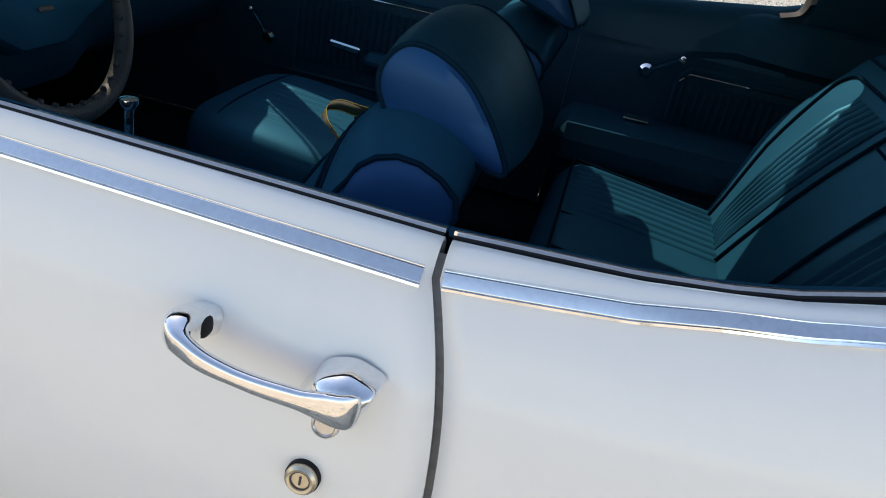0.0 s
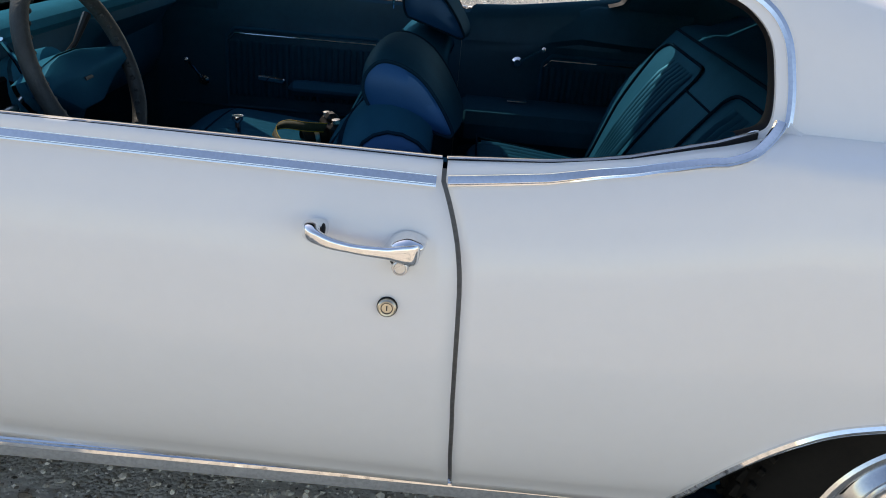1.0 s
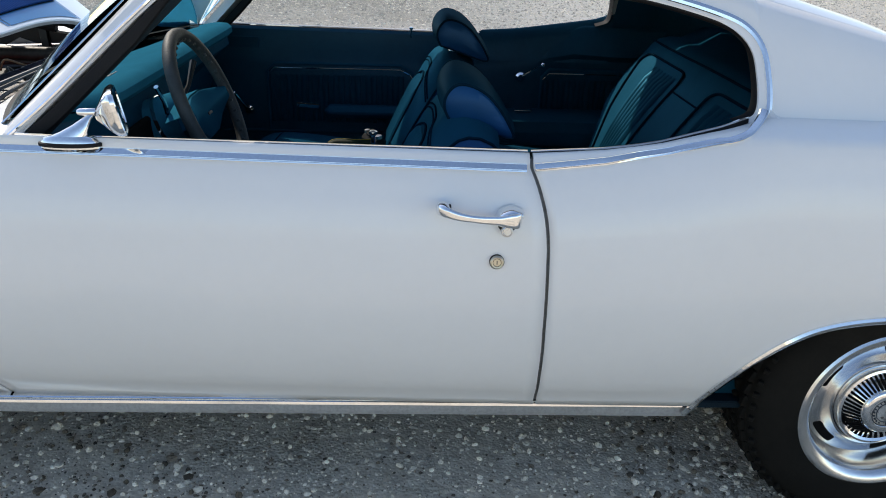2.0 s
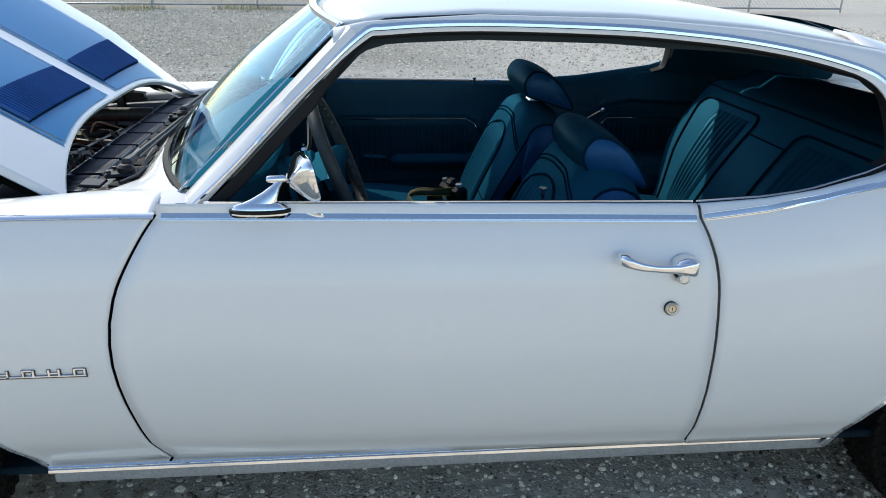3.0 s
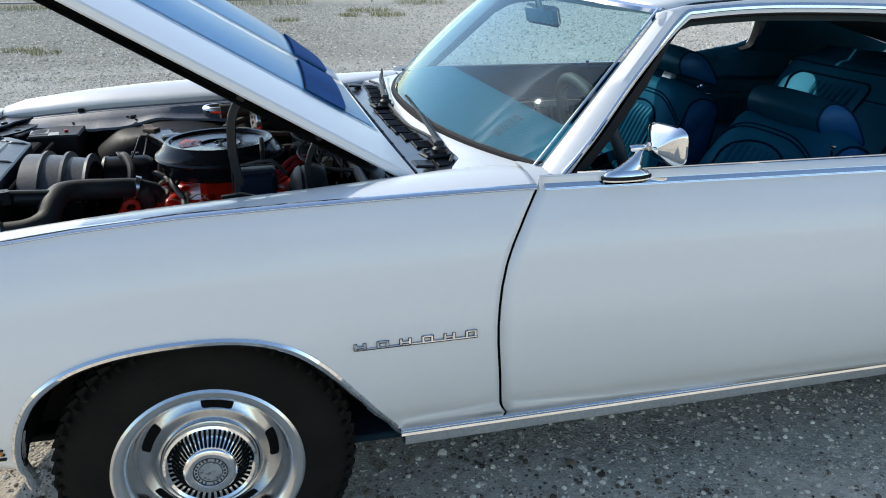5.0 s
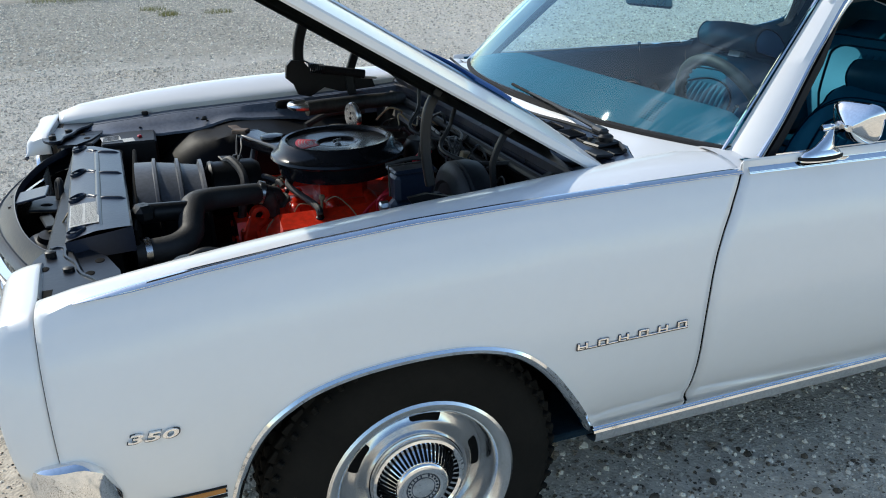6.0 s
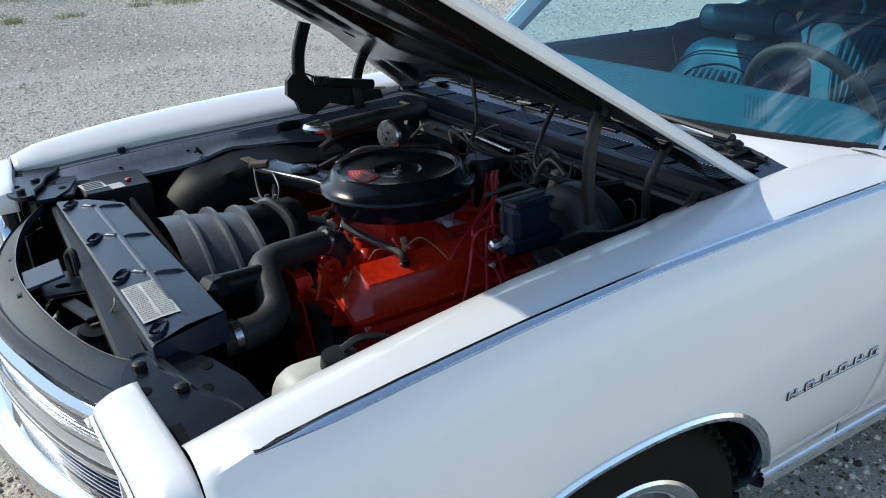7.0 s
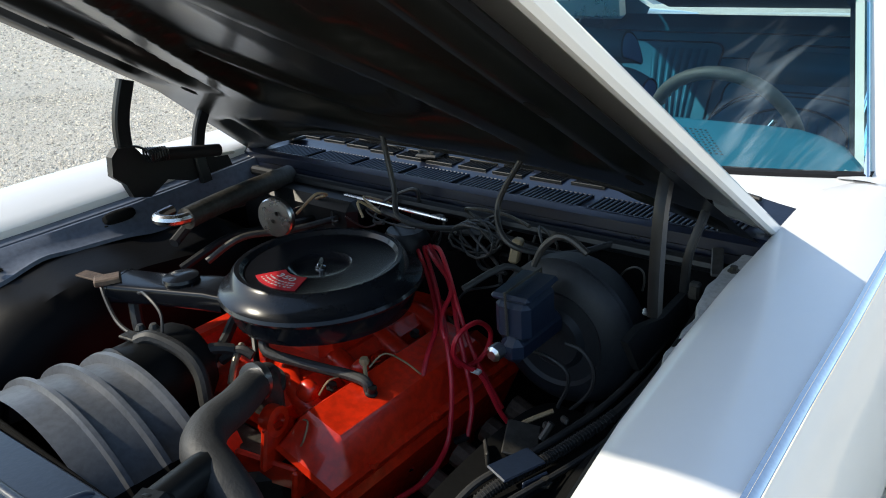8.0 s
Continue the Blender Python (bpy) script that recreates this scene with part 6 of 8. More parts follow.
for sg in (1, -1):
    # long valve cover, higher along its inner edge
    def vc(x, a, h):
        ang = radians(18)
        c = Vector((x, YC - sg * 0.232, 0.682))
        o = Vector((0, -sg * math.cos(ang), -math.sin(ang)))
        u = Vector((0, -sg * math.sin(ang), math.cos(ang)))
        return c + o * a + u * h
    rows = []
    prof = [(-0.080, -0.008), (-0.080, 0.0), (-0.070, 0.001), (-0.067, 0.044), (-0.060, 0.052), (0.012, 0.053), (0.021, 0.047), (0.054, 0.002), (0.066, 0.0), (0.066, -0.012)]
    for x, e, k in ((-0.214, 0.0, 1.0), (-0.204, 0.02, 1.0), (-0.163, 0.86, 1.0), (-0.154, 1.0, 1.0), (0.0, 1.0, 1.0), (0.21, 1.0, 1.0), (0.22, 0.86, 1.0), (0.255, 0.02, 1.0), (0.265, 0.0, 1.0)):
        rows.append([vc(x, a, lerp(0.0, h, e) if h > 0 else h) for a, h in prof])
    s = Shape().grid(rows)
    vcov = part("valve_cover", s, ORANGE, engine, "orange-red pressed valve cover", sharp=30)
    for x in (-0.12, 0.04, 0.20):
        part("valve_cover_bolt", Shape().lathe([(0.008, 0), (0.008, 0.008), (0, 0.009)], Matrix.Translation(vc(x, 0.064, 0.0)), 6), ORANGE, engine)
s = Shape().box((0.09, 0.012, 0.07), pose(-0.20, 0.80, 0.70, 0, 20, 20), 0.004)
s.lathe([(0.014, -0.012), (0.026, -0.010), (0.026, 0.010), (0.014, 0.012)], Matrix.Translation((-0.20, 0.80, 0.745)) @ pose(0, 0, 0, 90, 0, 10), 20)
part("lifting_bracket", s, ORANGE, engine)
for i, (x, y, z, q) in enumerate(((-0.18, 0.73, 0.66, 0.03), (-0.10, 0.83, 0.735, 0.03), (0.0, 0.80, 0.74, 0.025))):
    part("casting_boss", Shape().ball((q, q * 1.2, q * 1.3), pose(x, y, z, 20 * i, 30, 10 * i), 12, 8, 0.7), ORANGE, engine)
s = Shape()
for i in range(4):
    s.tube([(0.0 + i * 0.09, 0.66, 0.56), (0.0 + i * 0.09, 0.60, 0.54), (0.02 + i * 0.08, 0.57, 0.49)], 0.026, 10)
s.tube([(-0.02, 0.57, 0.49), (0.3, 0.57, 0.48), (0.36, 0.58, 0.36)], 0.032, 12)
part("exhaust_manifold", s, RUST, engine, "rusty exhaust manifold")
# intake runners, timing cover and bolts
for i in range(4):
    for sg in (1, -1):
        x = -0.10 + i * 0.115
        part("intake_runner", Shape().tube([(x * 0.8 + 0.02, 0.957 - sg * 0.03, 0.728), (x, 0.957 - sg * 0.085, 0.726), (x, 0.957 - sg * 0.150, 0.690)], [0.020, 0.022, 0.024], 12, smooth=4), ORANGE, engine)
        part("intake_bolt", Shape().lathe([(0.011, 0), (0.011, 0.003), (0.0075, 0.004), (0.0075, 0.012), (0, 0.013)], Matrix.Translation((x + 0.055, 0.957 - sg * 0.125, 0.712)) @ pose(0, 0, 0, sg * 28, 0, 0), 6), ORANGE if i % 2 else DIRTY, engine)
tc = Shape().prism([(-0.10, 0.42), (-0.12, 0.52), (-0.09, 0.62), (-0.05, 0.70), (0.05, 0.70), (0.09, 0.62), (0.12, 0.52), (0.10, 0.42)], -0.02, 0.02, Matrix(((0, 0, -1, -0.235), (1, 0, 0, 0.935), (0, 1, 0, 0), (0, 0, 0, 1))))
part("timing_cover", tc, ORANGE, engine)
for yb, zb in ((-0.10, 0.60), (-0.07, 0.66), (0.07, 0.66), (0.10, 0.60), (-0.105, 0.50), (0.105, 0.50)):
    part("cover_bolt", Shape().lathe([(0.010, 0), (0.010, 0.007), (0, 0.008)], Matrix.Translation((-0.256, 0.935 + yb, zb)) @ pose(0, 0, 0, 0, -90, 0), 6), ORANGE, engine)
part("water_outlet", Shape().lathe([(0.034, 0.0), (0.034, 0.008), (0.026, 0.012), (0.024, 0.032)], Matrix.Translation((-0.128, 0.900, 0.738)) @ pose(0, 0, 0, 12, -30, 0), 20), DIRTY, engine)
part("accessory_bracket", Shape().box((0.012, 0.13, 0.045), pose(-0.225, 0.795, 0.665, 8, 0, 18), 0.004).box((0.06, 0.012, 0.05), pose(-0.20, 0.742, 0.652, 0, 14, 8), 0.004), ORANGE, engine)
for q in ([(-0.105, 0.795, 0.742), (-0.09, 0.785, 0.765), (-0.06, 0.79, 0.757), (-0.05, 0.815, 0.742)], [(-0.165, 0.775, 0.735), (-0.17, 0.752, 0.742), (-0.19, 0.745, 0.72), (-0.185, 0.77, 0.69)], [(-0.03, 0.745, 0.775), (0.0, 0.735, 0.79), (0.03, 0.72, 0.765), (0.05, 0.70, 0.735)]):
    part("thin_wire", Shape().tube(q, 0.0018, 6, smooth=6), TANWIRE, engine)
for q, r_ in (([(-0.135, 1.02, 0.752), (-0.115, 0.99, 0.775), (-0.105, 0.965, 0.765)], 0.009), ([(-0.18, 1.05, 0.77), (-0.15, 1.02, 0.785), (-0.12, 1.0, 0.775)], 0.011)):
    part("short_hose", Shape().tube(q, r_, 8, smooth=5), HOSE, engine)
part("hose_elbow", Shape().tube([(-0.16, 0.965, 0.735), (-0.13, 0.985, 0.762), (-0.10, 1.0, 0.775)], 0.007, 8, smooth=5), BRASS, engine)
# breather grommet and hose to the air cleaner
br = part("breather_valve", Shape().lathe([(0.020, -0.006), (0.020, 0.002), (0.012, 0.006), (0.011, 0.022), (0.008, 0.024), (0.008, 0.034), (0, 0.035)], Matrix.Translation((-0.048, 0.734, 0.720)) @ pose(0, 0, 0, 18, 0, 0), 16), BLACK, engine)
part("breather_hose", Shape().tube([(-0.047, 0.733, 0.742), (-0.047, 0.740, 0.757), (-0.050, 0.775, 0.760), (-0.055, 0.823, 0.757), (-0.075, 0.88, 0.765), (-0.094, 0.938, 0.778), (-0.08, 0.955, 0.800)], 0.0095, 10, smooth=6), HOSE, engine)
part("vacuum_fitting", Shape().tube([(-0.04, 0.745, 0.735), (-0.035, 0.75, 0.785)], 0.004, 6).lathe([(0.007, 0), (0.009, 0.006), (0.007, 0.012), (0, 0.013)], Matrix.Translation((-0.035, 0.75, 0.782)), 8), TANWIRE, engine)

# air cleaner
AC = Vector((0.060, 0.942, 0.0))
T = Matrix.Translation((AC.x, AC.y, -0.019)) @ Matrix.Diagonal((1.04, 1.04, 1.035, 1))
s = Shape().lathe([(0.05, 0.792), (0.150, 0.794), (0.164, 0.800), (0.168, 0.812), (0.168, 0.842), (0.180, 0.846)], T, 56)
ac = part("air_cleaner", s, CLEANER, car, "round gloss-black air cleaner with a red label", sharp=40)
s = Shape().lathe([(0.166, 0.838), (0.183, 0.842), (0.187, 0.848), (0.184, 0.854), (0.176, 0.858), (0.164, 0.873), (0.157, 0.886), (0.151, 0.8905), (0.143, 0.8895), (0.137, 0.8815), (0.122, 0.8785), (0.07, 0.8785), (0.058, 0.8775), (0.052, 0.872), (0.045, 0.870), (0.02, 0.870), (0.0, 0.870)], T, 64)
part("lid", s, CLEANER, ac, sharp=28)
s = Shape().lathe([(0.010, 0.868), (0.010, 0.872), (0.005, 0.874), (0.004, 0.880), (0, 0.881)], T, 12).box((0.034, 0.005, 0.009), T @ pose(0, 0, 0.880, 0, 0, 35), 0.002)
part("wing_nut", s, STEEL, ac)
outl = [(0.116 * math.cos(t), 0.116 * math.sin(t)) for t in np.linspace(3.75, 4.75, 16)] + [(0.062 * math.cos(t), 0.062 * math.sin(t)) for t in np.linspace(4.75, 3.75, 10)]
LT = T @ pose(0, 0, 0, 0, 0, -67)
part("red_label", Shape().prism(outl, 0.8785, 0.8797, LT), REDLAB, ac, "red fan-shaped label with the number 350")
s = Shape()
for r, hw in ((0.091, 0.40), (0.099, 0.42), (0.107, 0.42)):
    for k in range(9):
        t = 4.25 + (k - 4) * hw / 4.6
        s.box((0.003, 0.0055 * (0.7 + 0.3 * ((k * 7) % 3)), 0.0008), LT @ Matrix.Rotation(t, 4, "Z") @ pose(r, 0, 0.8800), 0.0002)
part("label_print", s, PAPER, ac)
curve = bpy.data.curves.new("label_numerals", "FONT")
curve.body, curve.size, curve.extrude = "350", 0.026, 0.0004
curve.align_x, curve.align_y = "CENTER", "CENTER"
ob = new("label_numerals", curve)
ob.matrix_world = LT @ Matrix.Rotation(4.25, 4, "Z") @ pose(0.076, 0, 0.8802, 0, 0, 90) @ Matrix.Diagonal((1.2, 0.7, 1, 1))
bpy.context.view_layer.update()
me = bpy.data.meshes.new_from_object(ob.evaluated_get(bpy.context.evaluated_depsgraph_get()))
mw = ob.matrix_world.copy()
bpy.data.objects.remove(ob)
s = Shape()
s.v, s.f = [tuple(mw @ v.co) for v in me.vertices], [tuple(p.vertices) for p in me.polygons]
part("label_numerals", s, PAPER, ac, "numerals reading 350")
# snorkel
a_, b_ = Vector((-0.055, 1.065, 0.842)), Vector((-0.152, 1.312, 0.840))
d = (b_ - a_).normalized()
o = d.cross(Vector((0, 0, 1))).normalized()
rows = []
for k, w, h in ((0, 0.050, 0.020), (0.15, 0.044, 0.022), (0.6, 0.040, 0.020), (0.92, 0.042, 0.022), (0.98, 0.044, 0.024), (1.0, 0.040, 0.020)):
    p = a_.lerp(b_, k)
    rows.append([p + o * w * math.copysign(abs(math.cos(t)) ** 0.4, math.cos(t)) + Vector((0, 0, 1)) * h * math.copysign(abs(math.sin(t)) ** 0.4, math.sin(t)) for t in (2 * math.pi * i / 24 for i in range(24))])
part("snorkel_mouth", Shape().add([p - d * 0.006 for p in rows[-2]], [tuple(range(24))]), UNDER, ac)
part("snorkel", Shape().grid(rows, loop_u=True), CLEANER, ac, "black air-intake snorkel")
part("vacuum_motor", Shape().lathe([(0.034, 0.0), (0.036, 0.006), (0.034, 0.012), (0.020, 0.015), (0, 0.016)], Matrix.Translation(a_.lerp(b_, 0.42) + Vector((0, 0, 0.020))), 24), CLEANER, ac)

# hoses
hose = part("radiator_hose", Shape().tube([(-0.140, 0.885, 0.766), (-0.195, 0.845, 0.792), (-0.255, 0.808, 0.804), (-0.322, 0.780, 0.812), (-0.366, 0.735, 0.816), (-0.378, 0.680, 0.802), (-0.388, 0.630, 0.775), (-0.430, 0.590, 0.765), (-0.515, 0.570, 0.768)], [0.026, 0.028, 0.029, 0.031, 0.032, 0.031, 0.031, 0.031, 0.031], 16, smooth=6), HOSE, car, "thick weathered upper radiator hose")
for p, q, r in (((-0.178, 0.854, 0.788), (-0.192, 0.853, 0.793), 0.033), ((-0.482, 0.578, 0.766), (-0.496, 0.575, 0.767), 0.035)):
    part("hose_clamp", Shape().tube([p, q], r, 18), STEEL, hose)
part("bypass_hose", Shape().tube([(-0.25, 1.085, 0.828), (-0.235, 1.06, 0.836), (-0.215, 1.01, 0.815), (-0.212, 0.972, 0.785), (-0.225, 0.945, 0.74), (-0.24, 0.93, 0.68)], 0.0125, 10, smooth=6), HOSE, hose)
part("heater_hose", Shape().tube([(-0.17, 1.02, 0.755), (-0.10, 1.06, 0.76), (0.0, 1.13, 0.77), (0.2, 1.2, 0.80), (0.4, 1.2, 0.80)], 0.011, 8, smooth=6), HOSE, hose)
# alternator and pump on the far front of the engine
al = part("alternator", Shape().lathe([(0.0, -0.085), (0.07, -0.083), (0.084, -0.078), (0.087, -0.07), (0.083, -0.06), (0.083, 0.05), (0.07, 0.07), (0.03, 0.075), (0.0, 0.076)], Matrix.Translation((-0.225, 1.075, 0.748)) @ pose(0, 0, 0, 0, 90, 0), 28), BLACK, car, "black compressor and bracket at the engine front")
s = Shape()
for i in range(8):
    t = 2 * math.pi * i / 8
    s.ball((0.006, 0.016, 0.016), pose(-0.309, 1.075 + 0.055 * math.cos(t), 0.748 + 0.055 * math.sin(t)), 10, 6)
part("vent_hole", s, UNDER, al)
part("bracket", Shape().box((0.03, 0.035, 0.006), pose(-0.25, 1.10, 0.833, 10, 8, 20), 0.002), DIRTY, al)
part("pulley", Shape().lathe([(0.02, 0), (0.055, 0), (0.05, 0.008), (0.055, 0.016), (0.02, 0.018)], Matrix.Translation((-0.33, 1.075, 0.70)) @ pose(0, 0, 0, 0, 90, 0), 24), BLACK, al)
part("alternator_wire", Shape().tube([(-0.22, 1.06, 0.82), (-0.20, 1.08, 0.86), (-0.19, 1.14, 0.88), (-0.16, 1.22, 0.85), (-0.14, 1.28, 0.84)], 0.003, 6, smooth=6), WIRE, al)
for q, r_ in (([(-0.16, 1.33, 0.86), (-0.185, 1.31, 0.85), (-0.20, 1.25, 0.80), (-0.205, 1.18, 0.79), (-0.215, 1.13, 0.815)], 0.0045), ([(-0.215, 1.13, 0.815), (-0.24, 1.12, 0.81), (-0.28, 1.11, 0.79), (-0.32, 1.10, 0.77)], 0.006), ([(-0.13, 1.30, 0.83), (-0.15, 1.27, 0.77), (-0.16, 1.24, 0.70)], 0.012)):
    part("vacuum_hose", Shape().tube(q, r_, 8, smooth=6), WIRE, al)
for q in ((-0.218, 1.128, 0.822), (-0.205, 1.105, 0.824)):
    part("hose_clip", Shape().lathe([(0.008, 0), (0.010, 0.004), (0.006, 0.012), (0, 0.013)], Matrix.Translation(q), 8), DIRTY, al)
s = Shape().box((0.05, 0.035, 0.014), pose(-0.175, 1.30, 0.865, 0, 0, -30), 0.003).box((0.030, 0.060, 0.004), pose(-0.185, 1.335, 0.868, 8, 4, 20), 0.001)
part("sensor_plate", s, RUST, al)
s = Shape().tube([(-0.10, 0.965, 0.74), (-0.05, 1.03, 0.79)], 0.006, 8)
part("dipstick", s, BLACK, engine)

# brake booster and master cylinder
BM = Matrix.Translation((0.285, 0.545, 0.760)) @ pose(0, 0, 0, 0, -90, 0)
boost = part("brake_booster", Shape().lathe([(0.10, -0.06), (0.135, -0.055), (0.142, -0.03), (0.142, 0.0), (0.138, 0.006), (0.142, 0.012), (0.136, 0.022), (0.118, 0.034), (0.095, 0.040), (0.088, 0.034), (0.060, 0.036), (0.050, 0.046), (0.0, 0.05)], BM, 48), BOOST, car, "round black brake booster", sharp=28)
part("master_cylinder", Shape().box((0.105, 0.066, 0.075), pose(0.155, 0.546, 0.858, 0, 0, 4), 0.012).box((0.15, 0.045, 0.05), pose(0.170, 0.543, 0.805), 0.014), SLATE, boost, "grey master cylinder")
part("reservoir_lid", Shape().box((0.110, 0.072, 0.012), pose(0.155, 0.546, 0.901, 0, 0, 4), 0.005), SLATE, boost)
part("bail_wire", Shape().tube([(0.098, 0.545, 0.835), (0.098, 0.548, 0.912), (0.21, 0.55, 0.912), (0.212, 0.55, 0.84)], 0.0028, 6), DIRTY, boost)
part("brake_fitting", Shape().lathe([(0.014, 0), (0.014, 0.02), (0.008, 0.024), (0, 0.024)], Matrix.Translation((0.096, 0.560, 0.806)) @ pose(0, 0, 0, 0, -90, 0), 8), STEEL, boost)
for p in ([(0.170, 0.544, 0.772), (0.170, 0.506, 0.769), (0.170, 0.475, 0.751), (0.170, 0.476, 0.717), (0.170, 0.492, 0.679), (0.170, 0.498, 0.639)],
          [(0.190, 0.490, 0.794), (0.190, 0.458, 0.789), (0.190, 0.436, 0.759), (0.190, 0.440, 0.719), (0.190, 0.468, 0.677), (0.190, 0.499, 0.645)]):
    part("brake_line", Shape().tube(p, 0.0035, 6, smooth=6), HOSE, boost)
part("vacuum_line", Shape().tube([(0.180, 0.544, 0.931), (0.180, 0.527, 0.965), (0.180, 0.500, 0.991), (0.180, 0.474, 0.991), (0.180, 0.444, 0.973)], 0.006, 8, smooth=6), WIRE, boost)
part("check_valve", Shape().tube([(0.24, 0.59, 0.87), (0.20, 0.615, 0.905), (0.12, 0.65, 0.885)], 0.006, 8, smooth=5), HOSE, boost)

# ignition wires
RW = [[(0.32, 0.90, 0.84), (0.27, 0.84, 0.845), (0.21, 0.75, 0.828), (0.155, 0.73, 0.80), (0.12, 0.70, 0.78), (0.135, 0.68, 0.715), (0.18, 0.66, 0.72), (0.195, 0.65, 0.765), (0.155, 0.65, 0.805), (0.105, 0.655, 0.80), (0.095, 0.66, 0.765), (0.115, 0.65, 0.735), (0.135, 0.63, 0.71), (0.145, 0.60, 0.64), (0.16, 0.58, 0.60)],
      [(0.32, 0.91, 0.84), (0.26, 0.84, 0.82), (0.17, 0.745, 0.80), (0.115, 0.69, 0.77), (0.085, 0.66, 0.72), (0.06, 0.645, 0.665), (0.03, 0.635, 0.62), (-0.04, 0.625, 0.60), (-0.12, 0.625, 0.61)],
      [(0.31, 0.92, 0.84), (0.24, 0.83, 0.81), (0.15, 0.74, 0.785), (0.08, 0.71, 0.75), (0.03, 0.695, 0.69), (0.0, 0.69, 0.62), (-0.006, 0.69, 0.575)],
      [(0.33, 0.90, 0.84), (0.24, 0.78, 0.82), (0.16, 0.70, 0.78), (0.13, 0.66, 0.72), (0.115, 0.64, 0.66), (0.085, 0.63, 0.61)],
      [(0.33, 0.89, 0.84), (0.28, 0.83, 0.86), (0.23, 0.77, 0.84), (0.19, 0.72, 0.80), (0.17, 0.67, 0.72), (0.18, 0.62, 0.62)]]
dist = part("distributor", Shape().lathe([(0.03, 0.70), (0.035, 0.80), (0.052, 0.80), (0.052, 0.85), (0.04, 0.87), (0, 0.872)], Matrix.Translation((0.32, 0.957, 0)), 20), BLACK, car, "black distributor with red spark plug leads")
for p in RW:
    part("plug_lead", Shape().tube(p, 0.0048, 8, smooth=7), REDWIRE, dist)
part("lead_clip", Shape().box((0.012, 0.02, 0.008), pose(0.128, 0.637, 0.722), 0.002), PAPER, dist)
for x, y, z in ((-0.12, 0.625, 0.61), (-0.006, 0.69, 0.575), (0.16, 0.58, 0.60), (0.085, 0.63, 0.61)):
    part("plug_boot", Shape().tube([(x, y, z), (x - 0.012, y + 0.02, z - 0.012)], 0.007, 8), BLACK, dist)

# heater and air-conditioning box on the firewall, pipes, wiring
hv = part("heater_case", Shape().box((0.10, 0.42, 0.16), pose(0.40, 1.36, 0.80), 0.02), BLACK, car, "black heater case with metal pipes")
s = Shape().tube([(0.42, 1.44, 0.895), (0.26, 1.41, 0.902), (0.12, 1.375, 0.906), (0.055, 1.36, 0.906)], 0.025, 14, smooth=5)
part("receiver_pipe", s, DIRTY, hv)
s = Shape().tube([(0.075, 1.355, 0.910), (0.030, 1.352, 0.912), (0.008, 1.378, 0.914), (0.015, 1.405, 0.914), (0.06, 1.42, 0.914)], 0.0125, 10, smooth=6)
part("bright_elbow", s, STEEL, hv)
s = Shape().lathe([(0.0, 0), (0.042, 0.001), (0.045, 0.005), (0.045, 0.016), (0.042, 0.018)], Matrix.Translation((0.165, 1.198, 0.900)) @ pose(0, 0, 0, 0, 90, 14), 28)
part("blower_motor", s, STEEL, hv, "round bright motor cover")
for i in range(3):
    part("motor_hole", Shape().ball((0.004, 0.010, 0.010), pose(0.1635, 1.185 + 0.016 * i, 0.914 - 0.02 * (i % 2)), 8, 6), UNDER, hv)
PIPES = [([(0.05, 1.30, 0.82), (0.12, 1.26, 0.86), (0.22, 1.22, 0.85), (0.36, 1.20, 0.84)], 0.008, DIRTY),
         ([(0.02, 1.36, 0.80), (0.14, 1.33, 0.84), (0.26, 1.30, 0.83), (0.40, 1.28, 0.82)], 0.010, BLACK),
         ([(0.06, 1.44, 0.83), (0.16, 1.47, 0.86), (0.28, 1.46, 0.86)], 0.012, HOSE),
         ([(0.378, 1.195, 0.892), (0.365, 1.03, 0.8945), (0.35, 0.866, 0.897)], 0.0042, STEEL)]
for p, r, m_ in PIPES:
    part("pipe", Shape().tube(p, r, 8, smooth=6), m_, hv)
harness = part("wiring_harness", Shape().tube([(0.42, 1.25, 0.84), (0.40, 1.10, 0.86), (0.39, 0.95, 0.85), (0.40, 0.80, 0.86), (0.42, 0.62, 0.84)], 0.010, 8, smooth=6), WIRE, car, "black wiring looms across the firewall")
random.seed(5)
for i in range(16):
    y0 = random.uniform(0.68, 1.3)
    p = [(0.42, y0, random.uniform(0.80, 0.90))]
    for k in range(4):
        q = p[-1]
        p.append((q[0] - random.uniform(0.0, 0.05), q[1] + random.uniform(-0.10, 0.08), min(0.93, max(0.76, q[2] + random.uniform(-0.06, 0.05)))))
    part("loose_wire", Shape().tube(p, random.uniform(0.0018, 0.004), 6, smooth=6), random.choice((WIRE, WIRE, WIRE, DIRTY, TANWIRE)), harness)
part("coiled_wire", Shape().tube([(0.36 + 0.02 * math.sin(k * 0.7), 0.80 + 0.055 * math.cos(k * 0.5), 0.865 + 0.035 * math.sin(k * 0.5)) for k in range(60)], 0.003, 6), DIRTY, harness)
for w0, w1 in ((1.02, 0.99), (0.66, 0.72)):
    part("hood_wire", Shape().tube([hood_pt(0.20, w0 - YC, -0.035), Vector((0.33, w1, 0.96)), Vector((0.28, w1 - 0.06, 0.91)), Vector((0.34, w1 - 0.14, 0.885)), Vector((0.42, w1 - 0.2, 0.89))], 0.006, 8, smooth=7), WIRE, harness)
part("tan_connector", Shape().box((0.03, 0.02, 0.05), pose(0.36, 0.70, 0.86, 10, 10, 20), 0.004), TANWIRE, harness)
for y in (1.1, 1.0, 0.9, 0.76):
    part("relay", Shape().box((0.03, 0.035, 0.025), pose(0.42, y, 0.86 - 0.05 * (y < 0.95), 0, 0, 10), 0.005), BLACK, harness)
